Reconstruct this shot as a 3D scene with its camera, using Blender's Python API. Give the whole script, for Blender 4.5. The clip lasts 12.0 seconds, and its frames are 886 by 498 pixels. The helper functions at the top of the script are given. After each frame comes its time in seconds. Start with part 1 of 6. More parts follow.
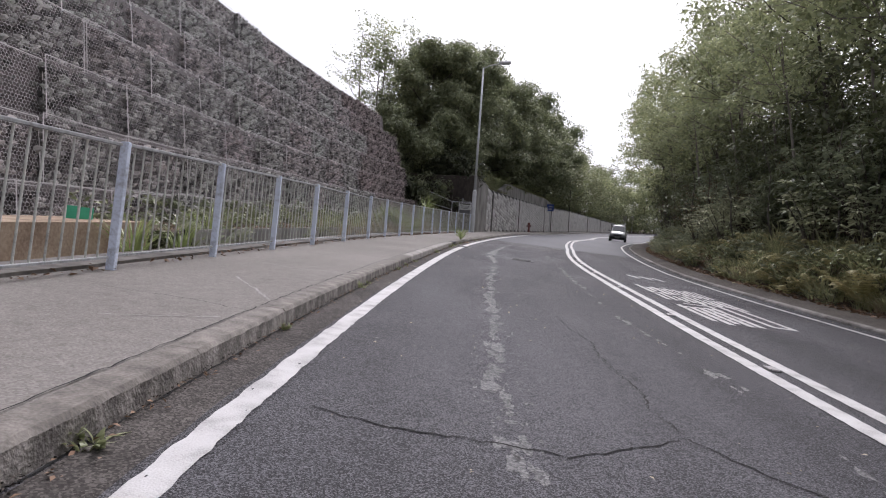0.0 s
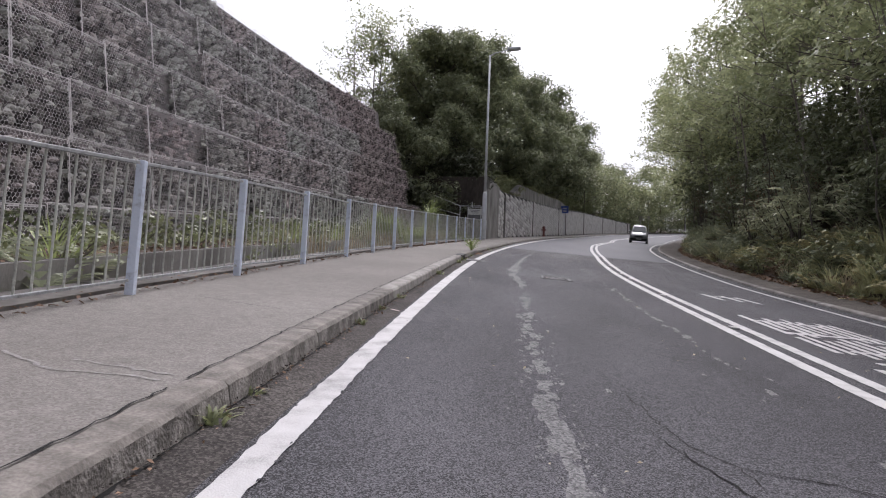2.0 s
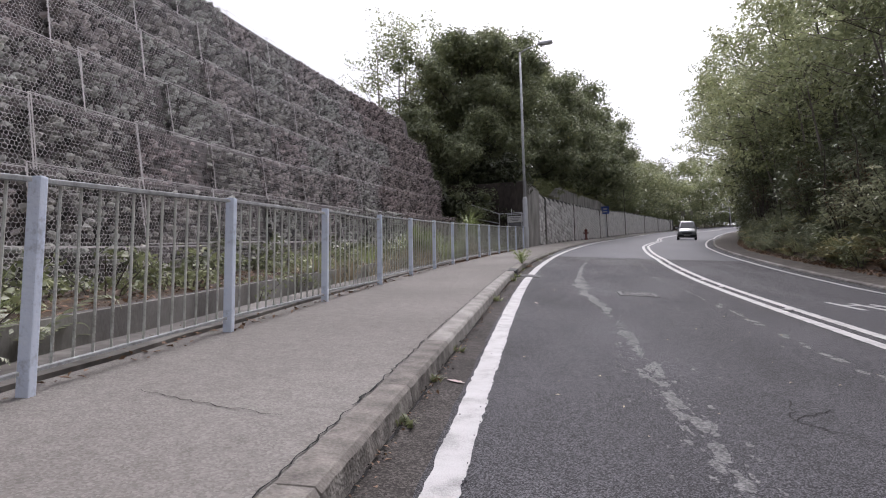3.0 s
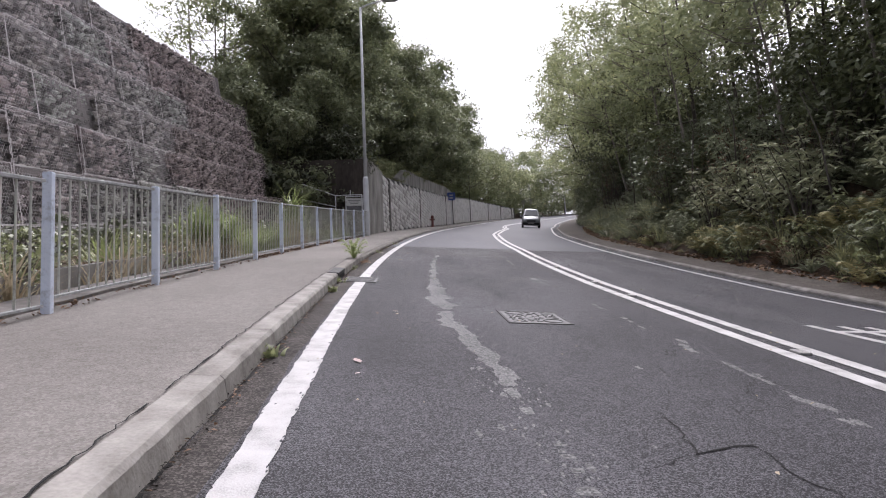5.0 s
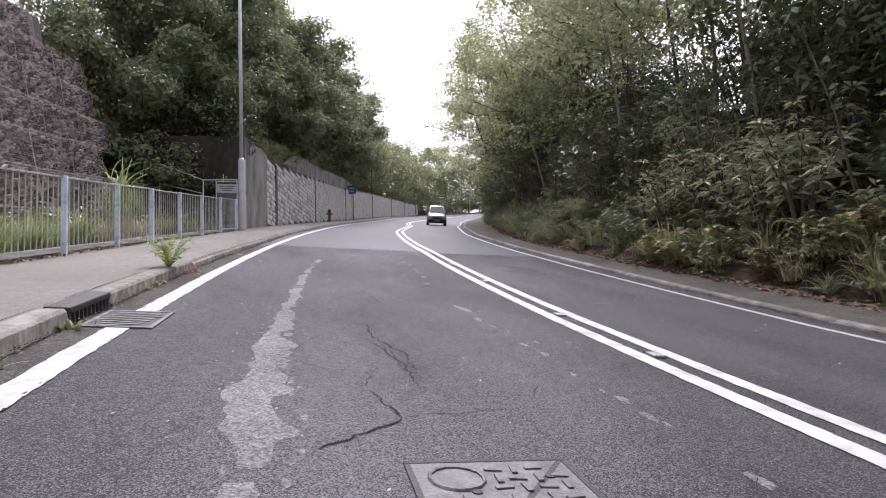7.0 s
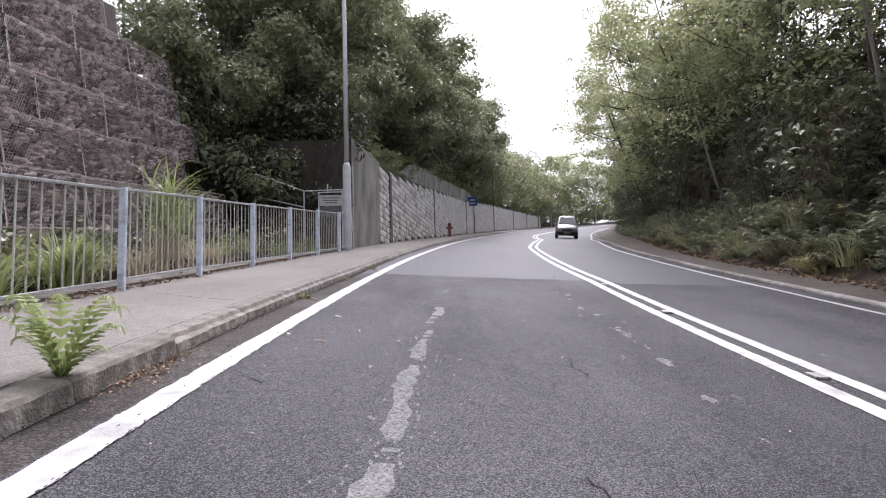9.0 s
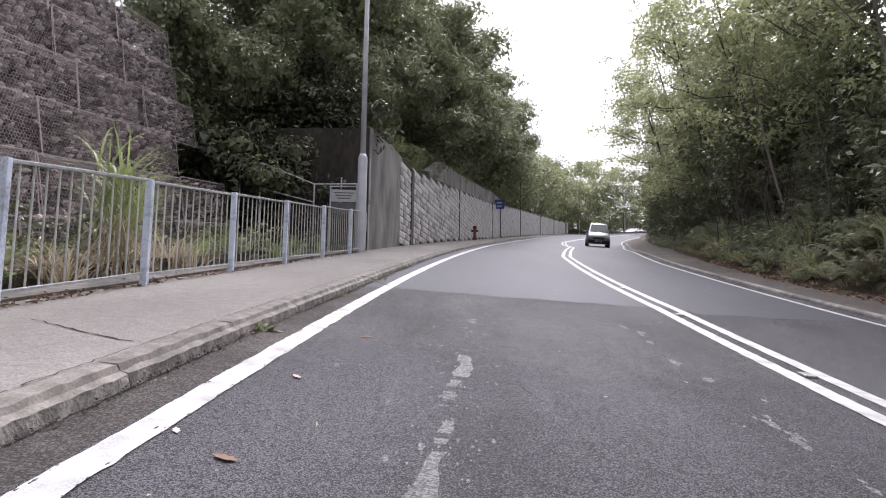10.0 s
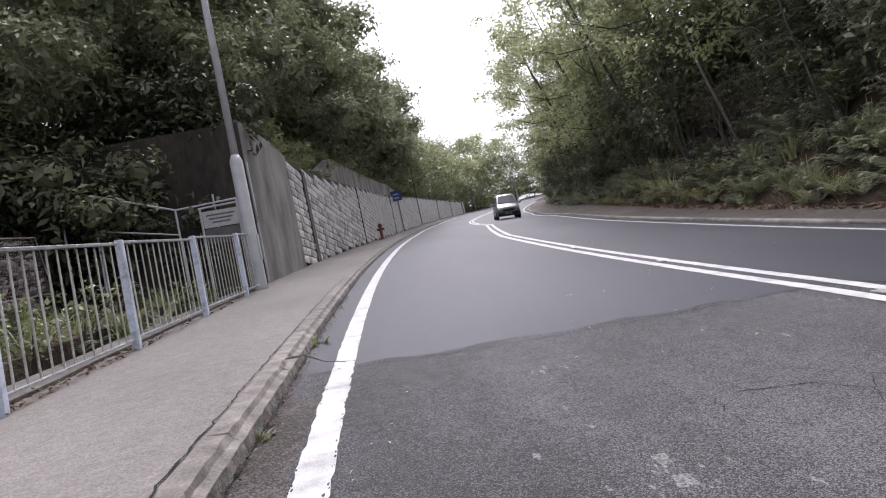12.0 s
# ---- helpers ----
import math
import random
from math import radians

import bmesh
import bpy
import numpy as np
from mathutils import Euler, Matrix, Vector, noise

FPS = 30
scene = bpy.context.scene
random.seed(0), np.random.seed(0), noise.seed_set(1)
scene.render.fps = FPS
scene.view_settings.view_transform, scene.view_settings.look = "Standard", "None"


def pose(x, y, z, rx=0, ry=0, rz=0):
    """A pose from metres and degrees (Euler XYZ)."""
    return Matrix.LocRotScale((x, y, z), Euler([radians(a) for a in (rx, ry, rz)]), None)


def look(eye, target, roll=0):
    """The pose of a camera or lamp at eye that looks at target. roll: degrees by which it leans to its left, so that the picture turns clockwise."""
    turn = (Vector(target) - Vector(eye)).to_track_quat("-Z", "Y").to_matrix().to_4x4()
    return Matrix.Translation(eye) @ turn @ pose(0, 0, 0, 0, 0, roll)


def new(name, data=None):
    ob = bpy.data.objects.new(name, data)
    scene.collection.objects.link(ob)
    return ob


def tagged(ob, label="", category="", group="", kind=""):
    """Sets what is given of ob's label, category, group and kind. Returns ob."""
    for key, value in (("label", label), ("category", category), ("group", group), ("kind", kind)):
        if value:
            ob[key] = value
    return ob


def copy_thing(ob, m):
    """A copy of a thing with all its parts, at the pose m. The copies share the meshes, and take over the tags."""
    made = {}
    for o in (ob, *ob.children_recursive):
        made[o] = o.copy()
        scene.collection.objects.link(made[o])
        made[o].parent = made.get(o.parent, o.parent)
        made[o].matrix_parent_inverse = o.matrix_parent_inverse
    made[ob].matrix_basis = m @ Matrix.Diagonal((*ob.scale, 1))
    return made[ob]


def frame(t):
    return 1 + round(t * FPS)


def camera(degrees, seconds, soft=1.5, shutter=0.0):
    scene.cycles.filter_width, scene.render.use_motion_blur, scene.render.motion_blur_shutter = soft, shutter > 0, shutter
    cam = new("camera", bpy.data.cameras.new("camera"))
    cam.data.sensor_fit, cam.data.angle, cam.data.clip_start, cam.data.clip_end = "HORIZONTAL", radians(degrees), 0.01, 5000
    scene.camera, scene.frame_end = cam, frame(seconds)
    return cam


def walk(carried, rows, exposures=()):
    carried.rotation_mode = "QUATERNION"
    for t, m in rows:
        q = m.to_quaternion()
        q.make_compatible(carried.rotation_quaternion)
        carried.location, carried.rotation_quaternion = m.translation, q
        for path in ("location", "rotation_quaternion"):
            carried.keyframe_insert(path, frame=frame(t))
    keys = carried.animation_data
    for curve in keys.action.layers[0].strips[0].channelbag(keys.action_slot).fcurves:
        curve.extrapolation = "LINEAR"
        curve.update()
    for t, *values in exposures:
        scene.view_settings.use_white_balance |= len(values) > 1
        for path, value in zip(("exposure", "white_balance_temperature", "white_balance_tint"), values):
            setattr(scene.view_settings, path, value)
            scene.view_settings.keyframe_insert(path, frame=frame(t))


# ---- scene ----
cam = camera(71.4, 12.0, soft=1.1)
PATH = [
    (0, (-0.005, -0.156, 0.835), (-0.305, 3.815, 1.200), 4.33),
    (0.5, (-0.118, 0.836, 0.996), (-0.556, 4.792, 1.390), 1.85),
    (1, (-0.217, 1.827, 1.127), (-0.072, 5.805, 1.517), -4.41),
    (1.5, (-0.246, 2.899, 1.268), (-0.324, 6.878, 1.665), 0.23),
    (2, (-0.239, 3.962, 1.442), (-0.606, 7.925, 1.845), 2.48),
    (2.5, (-0.483, 5.094, 1.641), (-1.459, 8.950, 2.065), 6.83),
    (3, (-0.698, 5.962, 1.795), (-1.292, 9.890, 2.264), -1.05),
    (3.2, (-0.701, 6.325, 1.840), (-0.787, 10.303, 2.248), -6.19),
    (4.8, (-0.583, 9.816, 2.280), (-0.375, 13.795, 2.637), -0.32),
    (5, (-0.545, 10.269, 2.338), (-0.149, 14.234, 2.690), -2.37),
    (5.5, (-0.419, 11.260, 2.454), (0.241, 15.191, 2.780), -3.90),
    (6, (-0.247, 12.296, 2.567), (0.418, 16.227, 2.892), -2.69),
    (6.5, (-0.083, 13.315, 2.702), (0.753, 17.214, 3.021), -3.05),
    (7, (0.189, 14.279, 2.800), (1.204, 18.135, 3.108), -2.05),
    (7.5, (0.362, 15.462, 2.952), (0.927, 19.407, 3.296), 3.41),
    (7.7, (0.448, 15.891, 3.003), (0.742, 19.864, 3.360), 6.44),
    (9.3, (0.457, 19.802, 3.601), (0.726, 23.771, 4.019), -2.49),
    (9.5, (0.465, 20.276, 3.676), (0.718, 24.247, 4.090), -1.92),
    (10, (0.550, 21.268, 3.822), (0.663, 25.243, 4.251), 0.77),
    (10.5, (0.558, 22.451, 4.027), (0.120, 26.407, 4.423), 6.28),
    (11, (0.311, 23.617, 4.248), (-0.542, 27.505, 4.637), 7.11),
    (11.5, (0.063, 24.604, 4.409), (-0.875, 28.469, 4.835), 1.89),
    (12, (0.038, 25.300, 4.483), (0.813, 29.211, 4.809), -12.58),
]
EXPOSURES = [(0, 0.42, 6200, 19), (1.5, 0.42, 6200, 19), (3, 0.41, 6200, 19), (5, 0.66, 6200, 20), (7.5, 1.05, 6150, 20), (9.5, 1.1, 6150, 20), (11.2, 0.84, 6200, 20), (12, 0.95, 6150, 20)]
walk(cam, [(t, look(eye, target, roll)) for t, eye, target, roll in PATH], EXPOSURES)

# ---- world, sun, exposure ----
world = bpy.data.worlds.new("overcast_sky")
scene.world = world
world.use_nodes = True
wt = world.node_tree
wt.nodes.clear()
w_out = wt.nodes.new("ShaderNodeOutputWorld")
w_bg = wt.nodes.new("ShaderNodeBackground")
w_sky = wt.nodes.new("ShaderNodeTexSky")
w_hsv = wt.nodes.new("ShaderNodeHueSaturation")
w_sky.sky_type = "NISHITA"
w_sky.sun_disc = False
w_sky.sun_elevation = radians(60)
w_sky.sun_rotation = radians(12)
w_sky.air_density, w_sky.dust_density, w_sky.ozone_density = 1.0, 6.0, 1.0
w_hsv.inputs["Saturation"].default_value = 0.18
w_bg.inputs["Strength"].default_value = 0.15
wt.links.new(w_sky.outputs[0], w_hsv.inputs["Color"])
wt.links.new(w_hsv.outputs[0], w_bg.inputs[0])
wt.links.new(w_bg.outputs[0], w_out.inputs[0])
sun_data = bpy.data.lights.new("sun", "SUN")
sun_data.energy, sun_data.angle, sun_data.color = 1.0, radians(25), (1.0, 0.97, 0.93)
sun = new("sun", sun_data)
sun.matrix_world = look((0, 0, 60), (-4.2, -19.6, 60 - 34.6))


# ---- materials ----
TONE = 0.77  # scales all ramp and grain colours down against the leaf colours


def ramp_mat(name, colours, scale=4.0, fine=60.0, rough=0.85, bump=0.3, spread=0.0, metal=0.0, fine_mix=0.35, detail=6.0, stretch=None, bump_dist=0.01, island=0.0):
    m = bpy.data.materials.new(name)
    m.use_nodes = True
    nt = m.node_tree
    n, ln = nt.nodes, nt.links
    bsdf = n["Principled BSDF"]
    co = n.new("ShaderNodeTexCoord")
    mp = n.new("ShaderNodeMapping")
    ln.new(co.outputs["Object"], mp.inputs[0])
    if stretch:
        mp.inputs["Scale"].default_value = stretch
    a = n.new("ShaderNodeTexNoise")
    a.inputs["Scale"].default_value, a.inputs["Detail"].default_value = scale, detail
    b = n.new("ShaderNodeTexNoise")
    b.inputs["Scale"].default_value, b.inputs["Detail"].default_value = fine, 3.0
    ln.new(mp.outputs[0], a.inputs[0])
    ln.new(mp.outputs[0], b.inputs[0])
    mix = n.new("ShaderNodeMix")
    mix.inputs[0].default_value = fine_mix
    ln.new(a.outputs[0], mix.inputs[2])
    ln.new(b.outputs[0], mix.inputs[3])
    last = mix.outputs[0]
    if spread or island:
        src = n.new("ShaderNodeNewGeometry").outputs["Random Per Island"] if island else n.new("ShaderNodeObjectInfo").outputs["Random"]
        ma = n.new("ShaderNodeMath")
        ma.operation = "MULTIPLY_ADD"
        ma.inputs[1].default_value = island or spread
        ln.new(src, ma.inputs[0])
        ln.new(last, ma.inputs[2])
        sub = n.new("ShaderNodeMath")
        sub.operation = "SUBTRACT"
        sub.inputs[1].default_value = (island or spread) / 2
        ln.new(ma.outputs[0], sub.inputs[0])
        last = sub.outputs[0]
    r = n.new("ShaderNodeValToRGB")
    r.color_ramp.elements[0].position, r.color_ramp.elements[1].position = 0.3, 0.7
    for k, col in enumerate(colours):
        if k < 2:
            el = r.color_ramp.elements[0 if k == 0 else -1]
        if k >= 2:
            el = r.color_ramp.elements.new(0.3 + 0.4 * (k - 1) / (len(colours) - 1))
        el.color = (*[c * TONE for c in col], 1)
    ln.new(last, r.inputs[0])
    ln.new(r.outputs[0], bsdf.inputs["Base Color"])
    bsdf.inputs["Roughness"].default_value = rough
    bsdf.inputs["Metallic"].default_value = metal
    bu = n.new("ShaderNodeBump")
    bu.inputs["Strength"].default_value, bu.inputs["Distance"].default_value = bump, bump_dist
    ln.new(b.outputs[0], bu.inputs["Height"])
    ln.new(bu.outputs[0], bsdf.inputs["Normal"])
    return m


def leaf_mat(name, dark, light, rough=0.45, see=0.25):
    m = bpy.data.materials.new(name)
    m.use_nodes = True
    nt = m.node_tree
    n, ln = nt.nodes, nt.links
    bsdf = n["Principled BSDF"]
    geo = n.new("ShaderNodeNewGeometry")
    info = n.new("ShaderNodeObjectInfo")
    spray = n.new("ShaderNodeTexNoise")
    spray.inputs["Scale"].default_value, spray.inputs["Detail"].default_value = 1.1, 2.0
    ln.new(n.new("ShaderNodeTexCoord").outputs["Object"], spray.inputs[0])
    add = n.new("ShaderNodeMath")
    add.operation = "MULTIPLY_ADD"
    add.inputs[1].default_value = 0.3
    ln.new(info.outputs["Random"], add.inputs[0])
    mul = n.new("ShaderNodeMath")
    mul.operation = "MULTIPLY_ADD"
    mul.inputs[1].default_value = 0.34
    half = n.new("ShaderNodeMath")
    half.operation = "MULTIPLY_ADD"
    half.inputs[1].default_value, half.inputs[2].default_value = 0.9, -0.27
    ln.new(spray.outputs[0], half.inputs[0])
    ln.new(geo.outputs["Random Per Island"], mul.inputs[0])
    ln.new(half.outputs[0], mul.inputs[2])
    ln.new(mul.outputs[0], add.inputs[2])
    r = n.new("ShaderNodeValToRGB")
    r.color_ramp.elements[0].color = (*dark, 1)
    r.color_ramp.elements[1].color = (*light, 1)
    r.color_ramp.elements[1].position = 0.86
    r.color_ramp.elements.new(0.97).color = (light[0] * 1.5, light[1] * 1.25, light[2] * 0.9, 1)
    ln.new(add.outputs[0], r.inputs[0])
    ln.new(r.outputs[0], bsdf.inputs["Base Color"])
    bsdf.inputs["Roughness"].default_value = rough
    bsdf.inputs["Specular IOR Level"].default_value = 0.5
    tr = n.new("ShaderNodeBsdfTranslucent")
    ln.new(r.outputs[0], tr.inputs[0])
    ms = n.new("ShaderNodeMixShader")
    ms.inputs[0].default_value = see
    ln.new(bsdf.outputs[0], ms.inputs[1])
    ln.new(tr.outputs[0], ms.inputs[2])
    ln.new(ms.outputs[0], n["Material Output"].inputs[0])
    return m


def grain_mat(name, dark, mid, light, grain=70.0, mid_scale=7.0, big=0.45, rough=0.88, bump=0.6, dist=0.006, contrast=0.5, along=1.0, stain=0.35, crisp=0.25):
    """Stone grains in a binder, with mottling and wide stains."""
    m = bpy.data.materials.new(name)
    m.use_nodes = True
    nt = m.node_tree
    n, ln = nt.nodes, nt.links
    bsdf = n["Principled BSDF"]
    co = n.new("ShaderNodeTexCoord").outputs["Object"]
    vor = n.new("ShaderNodeTexVoronoi")
    vor.inputs["Scale"].default_value = grain
    sep = n.new("ShaderNodeSeparateColor")
    a = n.new("ShaderNodeTexNoise")
    a.inputs["Scale"].default_value, a.inputs["Detail"].default_value = mid_scale, 8.0
    a.inputs["Roughness"].default_value = 0.7
    b = n.new("ShaderNodeTexNoise")
    b.inputs["Scale"].default_value, b.inputs["Detail"].default_value = big, 4.0
    wide = n.new("ShaderNodeMapping")
    wide.inputs["Scale"].default_value = (1.0, along, 1.0)
    ln.new(co, wide.inputs[0])
    for node in (vor, a):
        ln.new(co, node.inputs[0])
    ln.new(wide.outputs[0], b.inputs[0])
    ln.new(vor.outputs["Color"], sep.inputs[0])
    m1 = n.new("ShaderNodeMix")
    m1.inputs[0].default_value = contrast
    ln.new(a.outputs[0], m1.inputs[2])
    ln.new(sep.outputs[0], m1.inputs[3])
    m2 = n.new("ShaderNodeMix")
    m2.inputs[0].default_value = stain
    ln.new(m1.outputs[0], m2.inputs[2])
    ln.new(b.outputs[0], m2.inputs[3])
    r = n.new("ShaderNodeValToRGB")
    r.color_ramp.elements[0].position, r.color_ramp.elements[1].position = 0.5 - crisp, 0.5 + crisp
    r.color_ramp.elements[0].color, r.color_ramp.elements[1].color = (*[c * TONE for c in dark], 1), (*[c * TONE for c in light], 1)
    r.color_ramp.elements.new(0.5).color = (*[c * TONE for c in mid], 1)
    ln.new(m2.outputs[0], r.inputs[0])
    ln.new(r.outputs[0], bsdf.inputs["Base Color"])
    bsdf.inputs["Roughness"].default_value = rough
    bsdf.inputs["Specular IOR Level"].default_value = 0.3
    bu = n.new("ShaderNodeBump")
    bu.inputs["Strength"].default_value, bu.inputs["Distance"].default_value = bump, dist
    ln.new(m1.outputs[0], bu.inputs["Height"])
    ln.new(bu.outputs[0], bsdf.inputs["Normal"])
    return m


def stone_mat(name, dark, mid, light, tint):
    """Broken stone: each piece of its own shade, each basket leaning to its own hue."""
    m = ramp_mat(name, [dark, light, mid], 5.0, 45, 0.9, 0.7, island=0.55, fine_mix=0.3)
    n, ln = m.node_tree.nodes, m.node_tree.links
    bsdf = n["Principled BSDF"]
    source = bsdf.inputs["Base Color"].links[0].from_socket
    mix = n.new("ShaderNodeMix")
    mix.data_type, mix.blend_type = "RGBA", "MULTIPLY"
    ln.new(n.new("ShaderNodeObjectInfo").outputs["Random"], mix.inputs[0])
    ln.new(source, mix.inputs[6])
    mix.inputs[7].default_value = (*tint, 1)
    ln.new(mix.outputs[2], bsdf.inputs["Base Color"])
    return m


ASPHALT = grain_mat("worn_asphalt", (0.006, 0.006, 0.0075), (0.037, 0.036, 0.0415), (0.175, 0.171, 0.187), 215, 12, 0.9, rough=0.78, bump=0.85, dist=0.006, contrast=0.74, along=0.3, stain=0.38, crisp=0.2)
ASPHALT_GREY = grain_mat("greyed_asphalt", (0.014, 0.0135, 0.0145), (0.056, 0.054, 0.058), (0.2, 0.194, 0.205), 215, 9, 0.9, 0.8, 0.85, 0.006, 0.66, 0.3, 0.4, 0.2)
ASPHALT_NEW = grain_mat("smooth_new_asphalt", (0.019, 0.02, 0.0275), (0.038, 0.0395, 0.052), (0.068, 0.07, 0.088), 260, 14, 0.5, 0.62, 0.3, 0.003, 0.4, 0.2, 0.5)
ASPHALT_WORN = grain_mat("bleached_asphalt", (0.06, 0.06, 0.062), (0.19, 0.188, 0.188), (0.36, 0.356, 0.352), 110, 16, 1.5, 0.9, 0.6, 0.006, 0.6)
GUTTER = grain_mat("gritty_gutter", (0.02, 0.017, 0.015), (0.066, 0.058, 0.053), (0.2, 0.182, 0.165), 125, 9, 1.2, 0.95, 0.9, 0.01)
GRIT = ramp_mat("dark_grit", [(0.02, 0.017, 0.014), (0.12, 0.1, 0.085)], 30, 90, 0.95, 0.3, island=0.4)
CRACK = ramp_mat("open_crack", [(0.003, 0.003, 0.003), (0.012, 0.011, 0.01)], 20, 200, 0.98, 0.3)
LINE = ramp_mat("road_paint", [(0.3, 0.29, 0.28), (0.74, 0.73, 0.72), (0.62, 0.61, 0.6)], 6, 150, 0.7, 0.5, fine_mix=0.35)
PAVING = grain_mat("pavement_concrete", (0.148, 0.135, 0.12), (0.243, 0.225, 0.205), (0.36, 0.336, 0.311), 110, 9.0, 0.5, 0.9, 0.8, 0.007, 0.42, 0.6, 0.4, 0.22)
KERB = ramp_mat("kerb_concrete", [(0.1, 0.09, 0.08), (0.35, 0.32, 0.285), (0.21, 0.19, 0.168)], 8, 70, 0.9, 0.6, bump_dist=0.006, spread=0.1, fine_mix=0.4)
CONCRETE_DARK = ramp_mat("stained_concrete", [(0.05, 0.045, 0.04), (0.31, 0.288, 0.262), (0.142, 0.13, 0.118)], 1.1, 7, 0.92, 0.5, stretch=(1.1, 1.1, 0.5), detail=12, fine_mix=0.38)
# Stained concrete darkened to carry the tree shade on the corner's return wall.
CONCRETE_SHADED = ramp_mat("shaded_brown_concrete", [(0.028, 0.022, 0.019), (0.15, 0.122, 0.102), (0.07, 0.057, 0.048)], 1.0, 8, 0.93, 0.5, stretch=(1.1, 1.1, 0.4), detail=12)
KERB_FACE = ramp_mat("smeared_cement_face", [(0.07, 0.062, 0.054), (0.46, 0.43, 0.39), (0.21, 0.192, 0.172)], 9, 60, 0.92, 0.8, bump_dist=0.012, spread=0.1, fine_mix=0.32, detail=12)
KERB_CLEAN = ramp_mat("pale_kerb_concrete", [(0.18, 0.165, 0.147), (0.46, 0.435, 0.4), (0.33, 0.31, 0.284)], 6, 60, 0.9, 0.5, bump_dist=0.006, spread=0.12, fine_mix=0.3)
KERB_PALE = ramp_mat("bleached_edging", [(0.1, 0.09, 0.08), (0.42, 0.4, 0.375), (0.25, 0.235, 0.215)], 3.5, 50, 0.9, 0.5, spread=0.2)
PARAPET = ramp_mat("weathered_parapet", [(0.12, 0.11, 0.1), (0.48, 0.46, 0.43), (0.3, 0.285, 0.265)], 1.1, 40, 0.92, 0.5, stretch=(1.2, 1.2, 0.55), detail=10, fine_mix=0.18)
STONE_WALL = ramp_mat("pale_masonry", [(0.44, 0.42, 0.4), (1.0, 0.98, 0.96), (0.86, 0.84, 0.815)], 2.5, 28, 0.9, 0.6, spread=0.3)
# Mortar joints, darkened further for the shadow under each block course.
MORTAR = ramp_mat("shadow_dark_joint", [(0.035, 0.033, 0.03), (0.1, 0.094, 0.088)], 4, 50, 0.95, 0.5)
STONE = stone_mat("gabion_stone", (0.05, 0.041, 0.041), (0.265, 0.215, 0.212), (0.66, 0.56, 0.55), (0.86, 1.08, 0.98))
WIRE_BROWN = ramp_mat("rusted_wire", [(0.24, 0.2, 0.194), (0.62, 0.525, 0.51)], 3, 60, 0.7, 0.1, metal=0.1)
STONE_BROWN = stone_mat("brown_gabion_stone", (0.045, 0.034, 0.033), (0.215, 0.166, 0.163), (0.54, 0.432, 0.427), (0.92, 1.02, 0.96))
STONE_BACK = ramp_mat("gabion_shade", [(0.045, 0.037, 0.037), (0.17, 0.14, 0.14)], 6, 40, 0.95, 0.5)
WIRE = ramp_mat("galvanised_wire", [(0.38, 0.36, 0.355), (0.82, 0.785, 0.775)], 3, 60, 0.6, 0.1, metal=0.1)
RAIL = ramp_mat("weathered_rail_paint", [(0.2, 0.2, 0.19), (0.52, 0.54, 0.54), (0.38, 0.395, 0.4)], 14, 90, 0.75, 0.3, spread=0.1)
BAR = ramp_mat("weathered_bar_paint", [(0.32, 0.31, 0.27), (0.82, 0.83, 0.76), (0.66, 0.67, 0.62)], 5, 70, 0.75, 0.3, spread=0.15)
POST = ramp_mat("peeling_post_paint", [(0.5, 0.54, 0.62), (1.0, 1.08, 1.22), (0.94, 1.03, 1.2)], 9, 50, 0.34, 0.3, spread=0.1)
POLE = ramp_mat("lamp_pole_steel", [(0.6, 0.61, 0.63), (0.9, 0.91, 0.94)], 3, 40, 0.5, 0.15, metal=0.1)
SOIL = ramp_mat("leaf_littered_soil", [(0.03, 0.022, 0.016), (0.16, 0.1, 0.06), (0.075, 0.052, 0.035)], 2.2, 22, 0.98, 0.9, bump_dist=0.04)
DIRT_STRIP = grain_mat("dusty_concrete_strip", (0.04, 0.034, 0.028), (0.105, 0.09, 0.078), (0.22, 0.197, 0.175), 70, 3, 0.6, 0.95, 0.7, 0.01, 0.4)
BARK = ramp_mat("bark", [(0.05, 0.042, 0.034), (0.2, 0.175, 0.15)], 3, 25, 0.95, 0.8, stretch=(4, 4, 0.6))
BARK_PALE = ramp_mat("pale_bark", [(0.16, 0.14, 0.115), (0.42, 0.38, 0.33)], 3, 25, 0.95, 0.6, stretch=(4, 4, 0.6))
LEAF_DARK = leaf_mat("dark_glossy_leaf", (0.095, 0.114, 0.065), (0.4, 0.435, 0.25), rough=0.5, see=0.28)
LEAF_MID = leaf_mat("mid_green_leaf", (0.095, 0.112, 0.056), (0.36, 0.39, 0.2), see=0.34)
LEAF_LIGHT = leaf_mat("light_green_leaf", (0.16, 0.187, 0.095), (0.52, 0.555, 0.31), see=0.42)
LEAF_FERN = leaf_mat("fern_frond", (0.1, 0.12, 0.078), (0.42, 0.445, 0.295), see=0.36)
# Grey-green, lightened so that the sky's sheen is already in the colour.
LEAF_BROAD = leaf_mat("broad_glossy_leaf", (0.14, 0.165, 0.11), (0.4, 0.44, 0.29), rough=0.36)
LEAF_GRASS = leaf_mat("grass_blade", (0.1, 0.14, 0.045), (0.42, 0.49, 0.2), see=0.36)
# Darkened copy of the mid green leaf; undergrowth shade is put into it.
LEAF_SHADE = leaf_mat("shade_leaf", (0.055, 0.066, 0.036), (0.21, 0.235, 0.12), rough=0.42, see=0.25)
